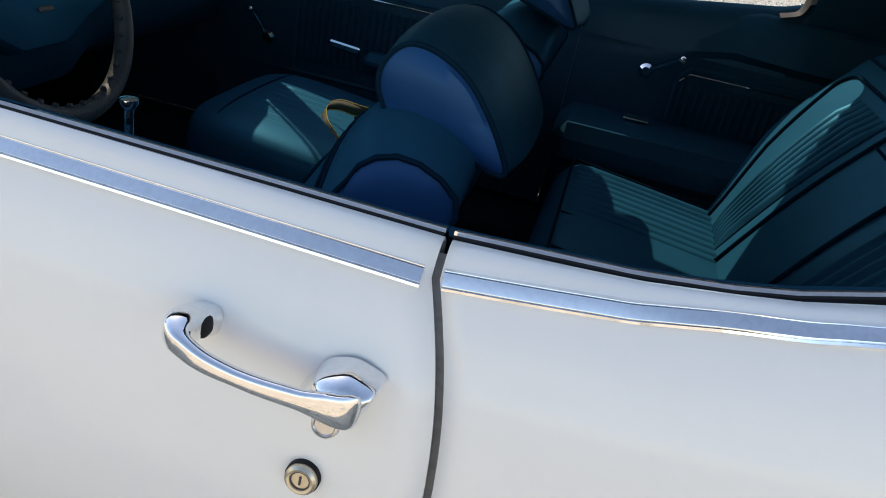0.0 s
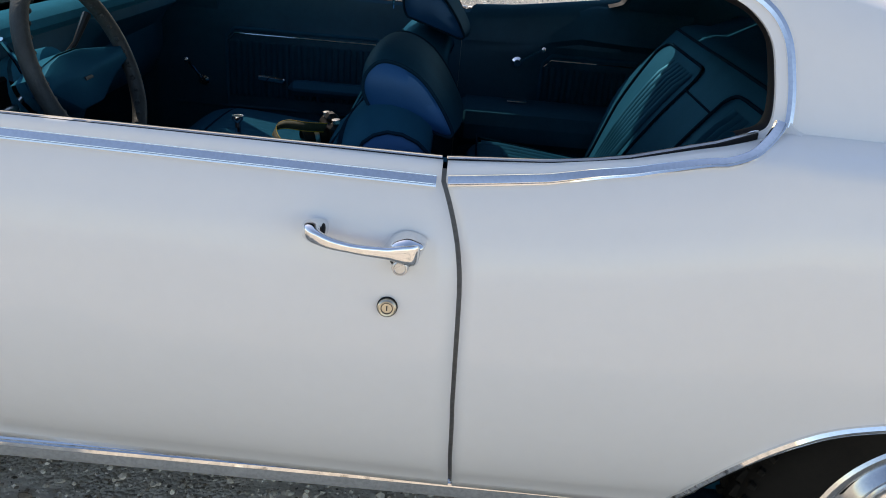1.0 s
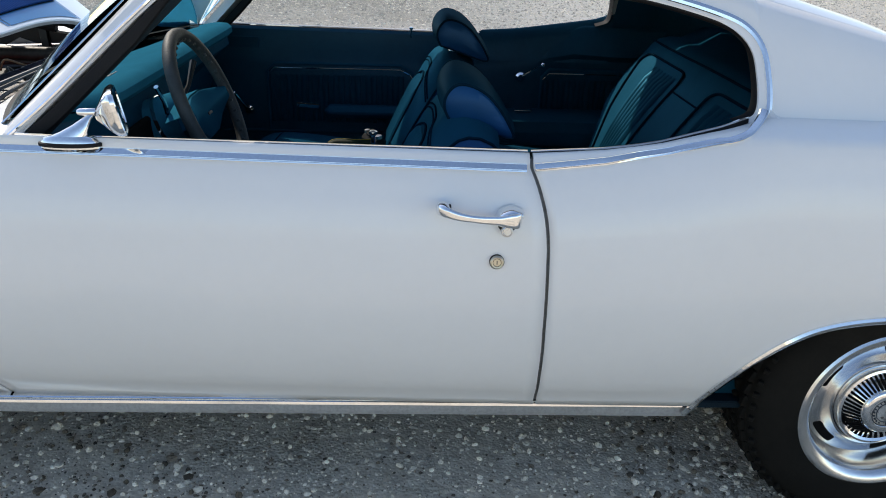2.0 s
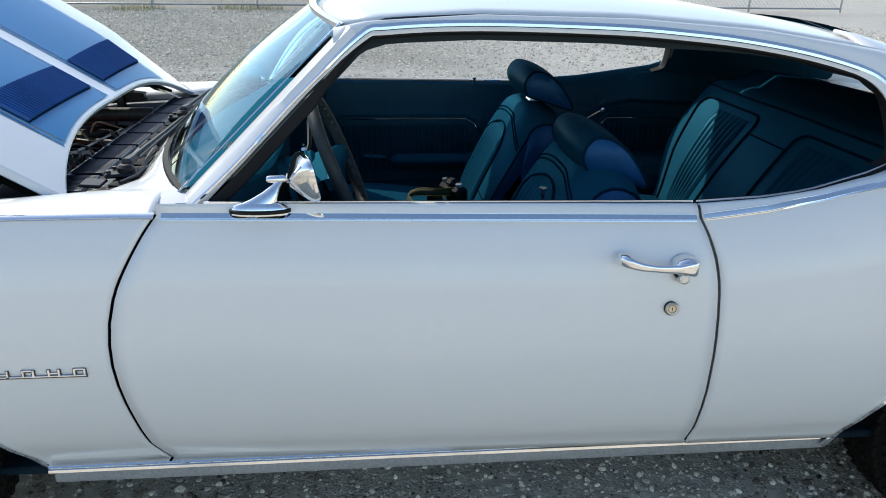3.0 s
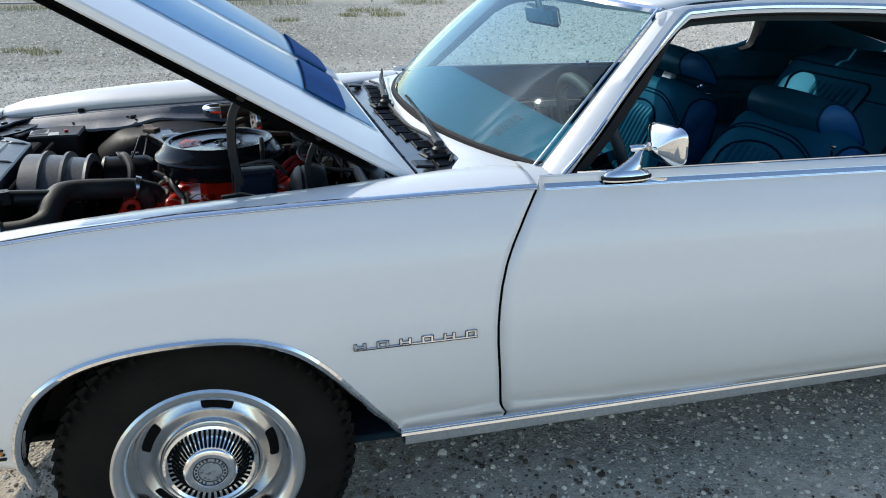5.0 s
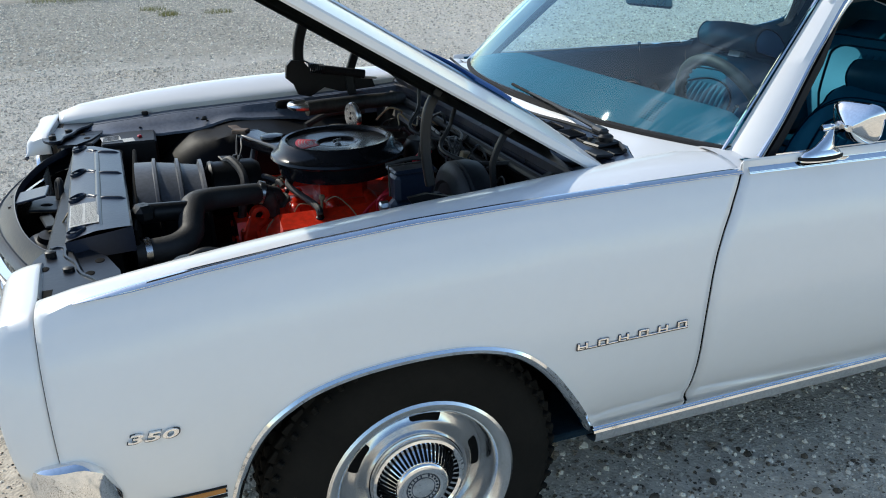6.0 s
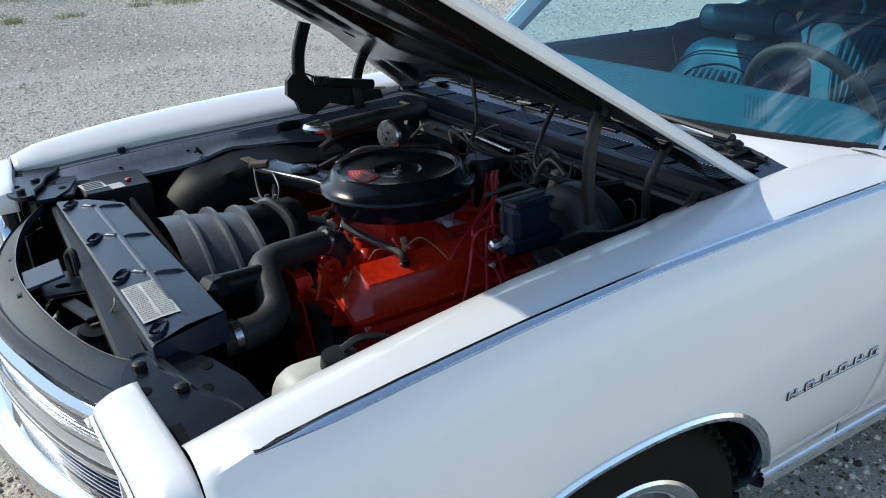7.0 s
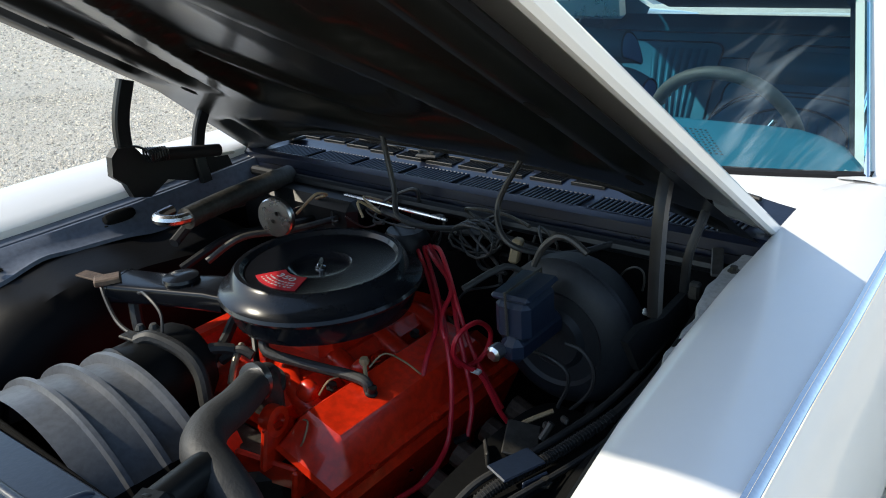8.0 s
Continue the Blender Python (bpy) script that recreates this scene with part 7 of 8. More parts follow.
# items low on the near side
wb = part("washer_bottle", Shape().ball((0.14, 0.11, 0.20), pose(-0.440, 0.290, 0.735), 20, 12, 0.6), WHITEPL, car, "yellowed white washer bottle with black cap")
part("bottle_cap", Shape().lathe([(0.028, 0), (0.030, 0.01), (0.027, 0.028), (0.0, 0.03)], Matrix.Translation((-0.405, 0.270, 0.826)), 18), BLACK, wb)
part("bottle_hose", Shape().tube([(-0.40, 0.268, 0.86), (-0.36, 0.275, 0.865), (-0.29, 0.30, 0.82), (-0.2, 0.33, 0.70)], 0.006, 8, smooth=5), WIRE, wb)
sb = part("steering_box", Shape().box((0.16, 0.12, 0.12), pose(0.02, 0.47, 0.50, 0, 0, 8), 0.03).lathe([(0.045, 0), (0.045, 0.04), (0.02, 0.05), (0, 0.05)], Matrix.Translation((0.02, 0.47, 0.56)), 18), RUST, car, "dirty steering gear box")
part("steering_shaft", Shape().tube([(0.08, 0.48, 0.52), (0.30, 0.50, 0.58), (0.47, 0.52, 0.64)], 0.014, 10), DIRTY, sb)
LOOM = [(-0.20, 0.455, 0.68), (-0.13, 0.440, 0.712), (-0.075, 0.420, 0.722), (-0.02, 0.404, 0.722), (0.05, 0.388, 0.722), (0.14, 0.366, 0.730), (0.26, 0.348, 0.755), (0.40, 0.34, 0.80)]
loom = part("fender_loom", Shape().tube(LOOM, 0.0085, 8, smooth=6), WIRE, car, "ribbed wiring conduit along the inner fender")
s = Shape()
lp = spline([Vector(p) for p in LOOM], 24)
for i in range(20, 120, 2):
    s.tube([lp[i], lp[i].lerp(lp[i + 1], 0.5)], 0.0102, 8)
part("conduit_rib", s, HOSE, loom)
part("loom_pipe", Shape().tube([(x + 0.01, y + 0.028, z - 0.004) for x, y, z in LOOM], 0.006, 8, smooth=6), HOSE, loom)
part("loom_pipe", Shape().tube([(x - 0.02, y - 0.036, z + 0.006) for x, y, z in LOOM[:6]], 0.005, 8, smooth=6), WIRE, loom)
part("loom_strap", Shape().box((0.045, 0.075, 0.005), pose(-0.065, 0.423, 0.735, 0, 0, 70), 0.002).box((0.045, 0.005, 0.03), pose(-0.075, 0.385, 0.722, 0, 0, 160), 0.002), SLATE, loom, "grey clamp over the conduit")
part("loom_bolt", Shape().lathe([(0.012, 0), (0.012, 0.003), (0.007, 0.004), (0.007, 0.011), (0, 0.012)], pose(-0.065, 0.376, 0.722), 6), DIRTY, loom)
s = Shape().box((0.075, 0.055, 0.006), pose(0.02, 0.470, 0.708, 12, -8, 25), 0.002).box((0.05, 0.006, 0.05), pose(-0.04, 0.495, 0.695, 0, 10, 40), 0.002)
s.tube([(0.03, 0.44, 0.715), (0.045, 0.43, 0.74)], 0.006, 8)
part("support_bracket", s, DIRTY, loom, "dusty steel bracket beside the conduit")
for p in ((0.055, 0.445, 0.722), (0.085, 0.43, 0.722)):
    part("bracket_clip", Shape().box((0.02, 0.008, 0.012), pose(*p, 20, 10, 60), 0.003), DIRTY, loom)
part("hanging_wire", Shape().tube([(0.10, 0.46, 0.72), (0.06, 0.50, 0.70), (0.02, 0.54, 0.66), (-0.06, 0.56, 0.62), (-0.16, 0.54, 0.60)], 0.004, 6, smooth=6), TANWIRE, loom)
s = Shape().grid([[(x, fender_in(x)[0] + dy * table(x, [0.02, 0.08, 0.20, 0.26, 0.34, 0.42], [0.4, 0.7, 0.8, 1.4, 1.5, 1.2]) + (0.002 * math.sin(x * 90) if dy > 0.01 else 0), fender_in(x)[1] + dz) for x in np.linspace(0.02, 0.42, 40)] for dy, dz in ((0.003, -0.010), (0.010, -0.016), (0.022, -0.016), (0.026, -0.019), (0.026, -0.032))])
fl = part("fender_flange", s, ROCKER, near_fender, "pale painted inner flange")
part("flange_slot", Shape().ball((0.030, 0.007, 0.003), pose(0.115, 0.266, fender_in(0.115)[1] - 0.0155), 12, 6), UNDER, fl)
part("flange_bolt", Shape().lathe([(0.010, 0), (0.010, 0.003), (0.006, 0.004), (0.006, 0.010), (0, 0.011)], pose(0.355, 0.272, fender_in(0.355)[1] - 0.016), 6), DIRTY, fl)
part("wire_hoop", Shape().tube([(0.360, 0.474, 0.858), (0.360, 0.463, 0.872), (0.360, 0.445, 0.881), (0.360, 0.431, 0.875), (0.360, 0.428, 0.856), (0.360, 0.431, 0.838)], 0.002, 6, smooth=5), DIRTY, harness)
for p, a in (((0.300, 0.396, 0.831), 30), ((0.280, 0.326, 0.855), 80)):
    part("pale_clip", Shape().box((0.022, 0.006, 0.012), pose(*p, 0, a, 0), 0.003), PAPER, harness)
br = part("fender_brace", Shape().box((0.08, 0.02, 0.005), pose(0.40, 0.315, 0.905, 0, -14, 20), 0.002).box((0.02, 0.02, 0.03), pose(0.345, 0.33, 0.87), 0.004), DIRTY, car, "bare metal brace and clips at the hinge")

# ---- cabin ----
part("cabin_floor", Shape().box((2.25, 1.66, 0.02), pose(1.43, YC, 0.31)), CARPET, car)
part("tunnel", Shape().ball((2.2, 0.34, 0.36), pose(1.5, YC, 0.32), 20, 10, 0.7), CARPET, car)
for side in (1, -1):
    # door card: upper roll, framed pleated insert, armrest, pull, crank
    def card(x0, x1, top_dz, host):
        rows = []
        for y, z in ((0.100, 0.998), (0.116, 1.0), (0.126, 0.990), (0.132, 0.94), (0.150, 0.89), (0.158, 0.86), (0.158, 0.40), (0.17, 0.34)):
            rows.append([(x, y + ((sill_y(x) - 0.074) if y < 0.155 else 0), (belt(x) + top_dz - (1.0 - z) - table(x, [2.30, 2.40], [0, 0.03]) if z > 0.85 else z)) for x in np.linspace(x0, x1, 24)])
        return part("door_card", mir(Shape().grid(rows), side), VINYLDK, host, "dark blue vinyl door card with pleated insert")
    for x0, x1, host, kind in ((0.80, 1.8897, near_door if side > 0 else far_door, "door"), (1.8903, 2.62, near_quarter if side > 0 else far_quarter, "quarter")):
        c = card(x0, x1, 0.012 if side > 0 else 0.024, host)
        ex = (1.06, 1.70) if kind == "door" else (2.18, 2.60)
        # raised frame line of the insert
        fr = [(ex[0], 0.56), (ex[0], 0.80), (ex[0] + 0.03, 0.83), (ex[1] - 0.10, 0.83), (ex[1] - 0.06, 0.81), (ex[1], 0.72), (ex[1], 0.56)]
        part("card_bead", mir(Shape().tube([(x, 0.160, z) for x, z in fr], 0.006, 8), side), VINYL, host)
        part("card_bead", mir(Shape().tube([(x, 0.160, z - 0.018) for x, z in fr[1:6]], 0.003, 6), side), CHROME, host)
        s = Shape()
        n = int((ex[1] - ex[0]) / 0.022)
        for i in range(n):
            s.box((0.018, 0.012, 0.20 if i < n - 4 else 0.12), pose(ex[0] + 0.018 + i * 0.022, 0.160, 0.69 if i < n - 4 else 0.65), 0.005)
        s.box((x1 - x0 - 0.1, 0.012, 0.012), pose((x0 + x1) / 2, 0.160, 0.55), 0.004)
        part("card_pleat", mir(s, side), VINYLDK, host)
        if kind == "door":
            part("armrest", mir(Shape().box((0.42, 0.07, 0.05), pose(1.50, 0.19, 0.645), 0.02), side), VINYL, host)
            part("door_pull", mir(Shape().box((0.10, 0.014, 0.022), pose(1.22, 0.168, 0.66, 0, 4, 0), 0.005), side), CHROME, host)
            cp = Vector((0.98, 0.172, 0.64))
            kn = Vector((1.575 if side > 0 else 1.642, 0.126, 0.968))
            part("lock_knob", mir(Shape().tube([kn - Vector((0, 0, 0.03)), kn + Vector((0, 0, 0.006))], 0.0042, 8).lathe([(0.0042, 0.0), (0.0085, 0.006), (0.0085, 0.011), (0.0, 0.013)], Matrix.Translation(kn), 12), side, False), CHROME, host)
        else:
            part("armrest", mir(Shape().box((0.62, 0.30, 0.12), pose(2.20, 0.295, 0.612), 0.035).box((0.60, 0.26, 0.30), pose(2.21, 0.295, 0.42), 0.02), side), VINYLDK, host)
            part("ashtray", mir(Shape().box((0.07, 0.05, 0.006), pose(2.10, 0.235, 0.678), 0.002), side), CHROME, host)
            cp = Vector((2.09, 0.172, 0.80))
        tip = cp + (Vector((0.085, 0.03, 0.055)) if kind == "quarter" else Vector((-0.05, 0.03, 0.075)))
        part("window_crank", mir(Shape().lathe([(0.020, 0.0), (0.020, 0.012), (0.012, 0.022), (0, 0.022)], Matrix.Translation(cp) @ pose(0, 0, 0, -90, 0, 0), 16).tube([cp + Vector((0, 0.014, 0)), cp.lerp(tip, 0.5) + Vector((0, 0.004, 0)), tip], [0.008, 0.006, 0.006], 8).ball((0.022, 0.030, 0.022), Matrix.Translation(tip + Vector((0, 0.006, 0))), 10, 8), side), CHROME, host)
    # inner side of the rear pillar
    rows = []
    for u in np.linspace(0, 1, 10):
        x = lerp(2.40, 3.12, u)
        zt = table(x, ROOF_X, ROOF_Z) - 0.035
        rows.append([(x, lean(z) + 0.05 + 0.10 * max(0, (z - 1.05)) + 0.02 * u, z) for z in np.linspace(0.95, zt, 8)])
    part("pillar_lining", mir(Shape().grid(rows), side), VINYLDK, car)
    # the far lining is set lower to cut the sunlight on the rear bench
    rows = [[(x, lean(table(x, WIN_TOP_X, WIN_TOP_Z)) + dy, table(x, WIN_TOP_X, WIN_TOP_Z) + dz + (table(x, [1.9, 2.3], [0.0, 0.022]) if dz < 0 else 0)) for x in np.linspace(1.16, 2.37, 30)] for dy, dz in ((0.05, 0.03), (0.045, -0.026 if side > 0 else -0.045), (0.075, -0.018 if side > 0 else -0.035), (0.11, 0.03))]
    part("roof_rail_lining", mir(Shape().grid(rows), side), HEADLINER, car)


def pleated(u0, u1, v0, v1, at, n, name, parent, material=VINYL, r=0.010):
    """A row of n rounded pleats on the surface at(u, v, h), running along v."""
    for i in range(n):
        a, b = lerp(u0, u1, i / n), lerp(u0, u1, (i + 1) / n)
        rows = []
        for k in np.linspace(0, 1, 9):
            e = min(1, 8 * min(k, 1 - k))
            rows.append([at(lerp(a, b, t), lerp(v0, v1, k), (0.002 + r * e * math.sin(math.pi * t))) for t in np.linspace(0.02, 0.98, 6)])
        part(name, Shape().grid(rows), material, parent)


SEAT_F0, SEAT_F1 = (1.560, 0.560), (1.737, 0.880)
SEAT_TOP = [(1.737, 0.880), (1.746, 0.899), (1.764, 0.914), (1.788, 0.922), (1.814, 0.920), (1.842, 0.908), (1.862, 0.890), (1.866, 0.868)]
HEAD_SIDE = [(1.742, 0.948), (1.732, 0.970), (1.731, 0.992), (1.741, 1.014), (1.763, 1.030), (1.798, 1.026), (1.838, 1.003), (1.872, 0.963), (1.896, 0.923), (1.902, 0.905), (1.888, 0.901), (1.845, 0.915), (1.79, 0.933)]


def bucket(yc, lift):
    half = 0.280

    def crown(w, v):
        return 0.042 * (1 - abs(w) ** 4) * min(1.0, max(0.0, v)) ** 2

    def swell(w, v):
        """How far the front face bulges: side bolsters with a shallow hollow between."""
        return 0.030 * (1 - abs(w) ** 5) - 0.012 * math.exp(-(w / 0.5) ** 4) + 0.012 * math.sin(min(1.0, max(0.0, v)) * 3.0)

    def width(v):
        return half * (1.0 - 0.50 * max(0.0, v - 0.5) ** 2)

    def front(u, v, h=0.0):
        """u across -1..1, v up the front face 0..1, h out of it."""
        f = swell(u, v) + h
        return Vector((lerp(SEAT_F0[0], SEAT_F1[0], v) - f * 0.875, yc + u * width(v), lerp(SEAT_F0[1], SEAT_F1[1], v) + f * 0.484 + crown(u, v)))

    rows = []
    for u in np.linspace(-1, 1, 25):
        row = [front(u, v) for v in np.linspace(-0.06, 0.97, 14)]
        for i, (x, z) in enumerate(SEAT_TOP):
            f = swell(u, 1.0) * (1 - i / 4) if i < 4 else 0.0
            row.append(Vector((x - f * 0.7, yc + u * width(1.0), z + f * 0.6 + crown(u, 1.0))))
        row += [Vector((lerp(1.866, 1.74, k), yc + u * width(1 - k), lerp(0.868, 0.50, k) + crown(u, 1.0 - 1.2 * k))) for k in (0.2, 0.45, 0.7, 1.0)]
        rows.append(row)
    seat = part("front_seat", Shape().grid(rows), VINYL, car, "blue vinyl bucket seat with pleated insert and headrest", sharp=60)
    for q in (0, -1):
        # flat, bluer side of the backrest inside its piping
        edge = [Vector(p) for p in rows[q]]
        cc = sum(edge, Vector()) / len(edge)
        out = Vector((0, -0.010 if q == 0 else 0.010, 0))
        s = Shape().grid([edge, [lerp(p, cc, 0.12) + out * 0.8 for p in edge], [lerp(p, cc, 0.5) + out for p in edge], [cc + out for p in edge]])
        part("side_panel", s, SIDEVIN, seat, "royal blue vinyl side panel")
        part("side_piping", Shape().tube([p + out * 0.3 for p in edge], 0.0036, 6), PIPING, seat)
    # pleated insert: short pleats inside a rounded, piped panel
    pleated(-0.50, 0.50, 0.08, 0.82, lambda u, v, h: front(u, v - 0.10 * abs(u) ** 2.5 * (v > 0.3), h), 9, "back_pleat", seat, VINYL, 0.011)
    arch = [front(-0.60, v, 0.002) for v in np.linspace(-0.05, 0.67, 9)]
    arch += [front(-0.60 * math.cos(t), 0.67 + 0.20 * math.sin(t), 0.003) for t in np.linspace(0.15, math.pi - 0.15, 15)]
    arch += [front(0.60, v, 0.002) for v in np.linspace(0.67, -0.05, 9)]
    part("seam_piping", Shape().tube(arch, 0.0036, 6), PIPING, seat)
    # yoke seam, double stitched, dipping at the sides
    for dv in (0.0, 0.030):
        part("seam_piping", Shape().tube([front(u, 0.985 - dv - 0.14 * abs(u) ** 3, 0.001) for u in np.linspace(-0.97, 0.97, 24)], 0.0026, 6), PIPING, seat)
    for u in (-0.80, 0.80):
        part("seam_piping", Shape().tube([front(lerp(0.6, 1.0, k) * math.copysign(1, u), 0.30 - 0.04 * k, 0.001) for k in np.linspace(0, 1, 5)], 0.0024, 6), PIPING, seat)
    # cushion
    C = pose(1.365, yc, 0.492, 0, 6, 0)
    part("seat_cushion", Shape().ball((0.63, 0.57, 0.19), C, 40, 16, 0.42), VINYL, seat, sharp=60)

    def top(u, v, h):
        a_ = lerp(-0.305, 0.27, v)
        return C @ Vector((a_, u * 0.285, 0.085 * (1 - abs(u) ** 5) ** 0.4 + h))

    pleated(-0.62, 0.62, 0.14, 0.60, top, 10, "cushion_pleat", seat, VINYL, 0.009)
    for v in (0.12, 0.62):
        part("seam_piping", Shape().tube([top(u, v + 0.03 * u * u, 0.004) for u in np.linspace(-0.86, 0.86, 16)], 0.0034, 6), PIPING, seat)
    # headrest: a half-moon section, fuller in its middle
    cx_, cz_ = 1.812, 0.962
    prof = [(p.x, p.z) for p in spline([Vector((x, 0, z)) for x, z in HEAD_SIDE + HEAD_SIDE[:1]], 4)][:-1]
    rows = []
    for w in np.linspace(-1, 1, 17):
        e = 1.0 + 0.17 * (1 - abs(w) ** 2.4)
        rows.append([Vector((cx_ + (x - cx_) * e, yc + w * 0.168, cz_ + lift + (z - cz_) * (e if z > cz_ else 1.0 + 0.4 * (e - 1)))) for x, z in prof])
    part("headrest", Shape().grid(rows, loop_u=True), VINYLDK, seat, "dark blue rounded headrest", sharp=60)
    for q in (0, -1):
        edge = [Vector(p) for p in rows[q]]
        cc = Vector((cx_, edge[0].y, cz_ + lift))
        out = Vector((0, -0.013 if q == 0 else 0.013, 0))
        s = Shape().grid([edge, [lerp(p, cc, 0.15) + out * 0.65 for p in edge], [lerp(p, cc, 0.55) + out for p in edge], [cc + out * 1.05 for p in edge]], loop_u=True)
        part("headrest_side", s, SIDEVIN, seat, "royal blue headrest end")
        part("headrest_piping", Shape().tube([lerp(p, cc, 0.01) + out * 0.15 for p in edge] + [lerp(edge[0], cc, 0.01) + out * 0.15], 0.0036, 6), PIPING, seat)
    part("headrest_post", Shape().box((0.03, 0.085, 0.07), Matrix.Translation((1.800, yc, 0.945 + lift * 0.6)) @ pose(0, 0, 0, 0, 28, 0), 0.010), STEEL, seat)
    return seat


for yc, lift in ((0.552, 0.0), (1.330, 0.055)):
    bucket(yc, lift)

# rear bench
R0, R1 = Vector((2.33, YC, 0.54)), Vector((2.635, YC, 0.985))
rup = (R1 - R0).normalized()
rfw = Vector((-rup.z, 0, rup.x))


def rear(u, v, h=0.0):
    """u metres across from the middle, v up 0..1, h out of the front."""
    k = abs(u)
    if k > 0.2:
        k = 0.2 + (k - 0.2) * table(v, [-0.1, 0.1, 0.4, 0.75, 1.0], [0.42, 0.52, 0.78, 0.95, 0.97])
        u = math.copysign(k, u)
    dish = 0.018 * math.exp(-((k - 0.36) / 0.20) ** 4) - 0.05 * max(0.0, (k - 0.60) / 0.12) ** 2
    roll = 0.060 * max(0, (v - 0.93) / 0.13) ** 2
    return R0 + (R1 - R0) * v + Vector((0, u, 0)) + rfw * (0.034 - dish * 0.4 + 0.018 * math.sin(min(1.0, max(0.0, v)) * math.pi) - roll + min(0.0, dish) + h)


rows = [[rear(u, v) for u in np.linspace(-0.72, 0.72, 49)] for v in np.linspace(-0.1, 1.07, 26)]
rows.append([(2.80, YC + u, 1.025) for u in np.linspace(-0.72, 0.72, 49)])
rows.append([(3.02, YC + u, 1.0) for u in np.linspace(-0.72, 0.72, 49)])
bench = part("rear_seat", Shape().grid(rows), VINYL, car, "blue vinyl rear bench with two pleated places", sharp=60)
for sg in (-1, 1):
    # a broad piped panel with vertical pleats towards the middle and a plain outer strip
    pleated(sg * 0.190, sg * 0.46, 0.02, 0.79, lambda u, v, h: rear(u, v, h), 7, "back_pleat", bench, VINYL, 0.012)
    outl = [rear(sg * 0.128, v, 0.003) for v in np.linspace(-0.05, 0.76, 10)]
    outl += [rear(sg * (0.178 - 0.05 * math.cos(t)), 0.76 + 0.085 * math.sin(t), 0.004) for t in np.linspace(0.2, math.pi / 2, 6)]
    outl += [rear(sg * u, 0.848, 0.004) for u in np.linspace(0.21, 0.54, 6)]
    outl += [rear(sg * (0.555 + 0.065 * math.sin(t)), 0.758 + 0.09 * math.cos(t), 0.004) for t in np.linspace(0.1, math.pi / 2, 8)]
    outl += [rear(sg * 0.62, v, 0.003) for v in np.linspace(0.74, -0.05, 10)]
    part("seam_piping", Shape().tube(outl, 0.0045, 6), PIPING, bench)
part("seam_piping", Shape().tube([rear(u, 0.935, 0.002) for u in np.linspace(-0.70, 0.70, 30)], 0.004, 6), PIPING, bench)
part("seam_piping", Shape().tube([rear(u, 0.715, 0.002) for u in np.linspace(-0.127, 0.127, 8)], 0.003, 6), PIPING, bench)
C = pose(2.17, YC, 0.492, 0, 7, 0)
part("rear_cushion", Shape().ball((0.50, 1.06, 0.20), C, 48, 14, 0.36), VINYL, bench, sharp=60)
for u0 in (-0.27, 0.27):
    pleated(u0 - 0.16, u0 + 0.16, -0.20, 0.20, lambda u, v, h: C @ Vector((v, u, 0.093 + h)), 9, "cushion_pleat", bench, VINYL, 0.008)
    for v in (-0.18, 0.18):
        part("seam_piping", Shape().tube([C @ Vector((k, u0 + v, 0.094)) for k in np.linspace(-0.21, 0.21, 8)], 0.003, 6), PIPING, bench)
part("seam_piping", Shape().tube([C @ Vector((-0.215, u, 0.094)) for u in np.linspace(-0.47, 0.47, 12)], 0.003, 6), PIPING, bench)

# trim panel that rises behind the far quarter window
for side in (-1,):
    tx = np.linspace(1.90, 2.44, 24)
    tz = [table(x, [1.90, 2.03, 2.15, 2.26, 2.34, 2.40, 2.44], [0.976, 0.986, 1.002, 1.018, 1.030, 1.050, 1.085]) for x in tx]
    rows = [[(x, 0.118 + 0.06 * max(0.0, x - 2.2) + dy, (z if dz is not None else 0.86) + (dz or 0.0)) for x, z in zip(tx, tz)] for dy, dz in ((-0.014, -0.012), (-0.006, 0.0), (0.010, 0.001), (0.022, -0.010), (0.034, -0.05), (0.044, None))]
    part("quarter_trim", mir(Shape().grid(rows), side), VINYLDK, far_quarter, "dark blue padded trim below the quarter window")

part("rear_shelf_trim", Shape().grid([[(lerp(2.47, 3.05, k), YC + 0.60 * w, lerp(1.20, 1.03, k)) for w in np.linspace(-1, 1, 9)] for k in np.linspace(0, 1, 6)]), HEADLINER, car)
part("kick_panel", Shape().box((0.90, 0.010, 0.66), pose(0.58, 2 * YC - 0.137, 0.60), 0.003), VINYLDK, car)
# dash, column and steering wheel
rows, face = [], []
for y in np.linspace(0.19, 2 * YC - 0.19, 30):
    k = abs(y - YC) / 0.77
    bin_ = math.exp(-((y - 0.547) / 0.30) ** 4)
    fr = table(y, [0.85, 1.05, 1.7], [0.0, 0.10, 0.14])
    en = table(abs(y - YC), [0.0, 0.60, 0.70, 0.77], [0.0, 0.0, 0.035, 0.13])
    dn = table(abs(y - YC), [0.0, 0.60, 0.70, 0.77], [0.0, 0.0, 0.010, 0.035])
    rows.append([(0.69 + 0.10 * k * k, y, 0.945), (0.80, y, 0.975 - dn), (0.88 - en * 0.6, y, 0.998 - dn), (0.935 - en, y, 1.008 - dn), (0.962 - en, y, 1.006 - dn), (0.976 - en, y, 0.994 - dn), (0.976 - en, y, 0.975), (0.955 - en, y, 0.955)])
    face.append([(0.956 - en, y, 0.956), (0.96 - en, y, 0.93), (0.985 - fr, y, 0.84), (0.985 - fr, y, 0.76), (0.96 - fr, y, 0.70), (0.80, y, 0.66)])
dash = part("dashboard", Shape().grid(rows), DASH, car, "teal padded dashboard", sharp=40)
part("dash_face", Shape().grid(face), VINYLDK, dash, "dark blue lower dash")
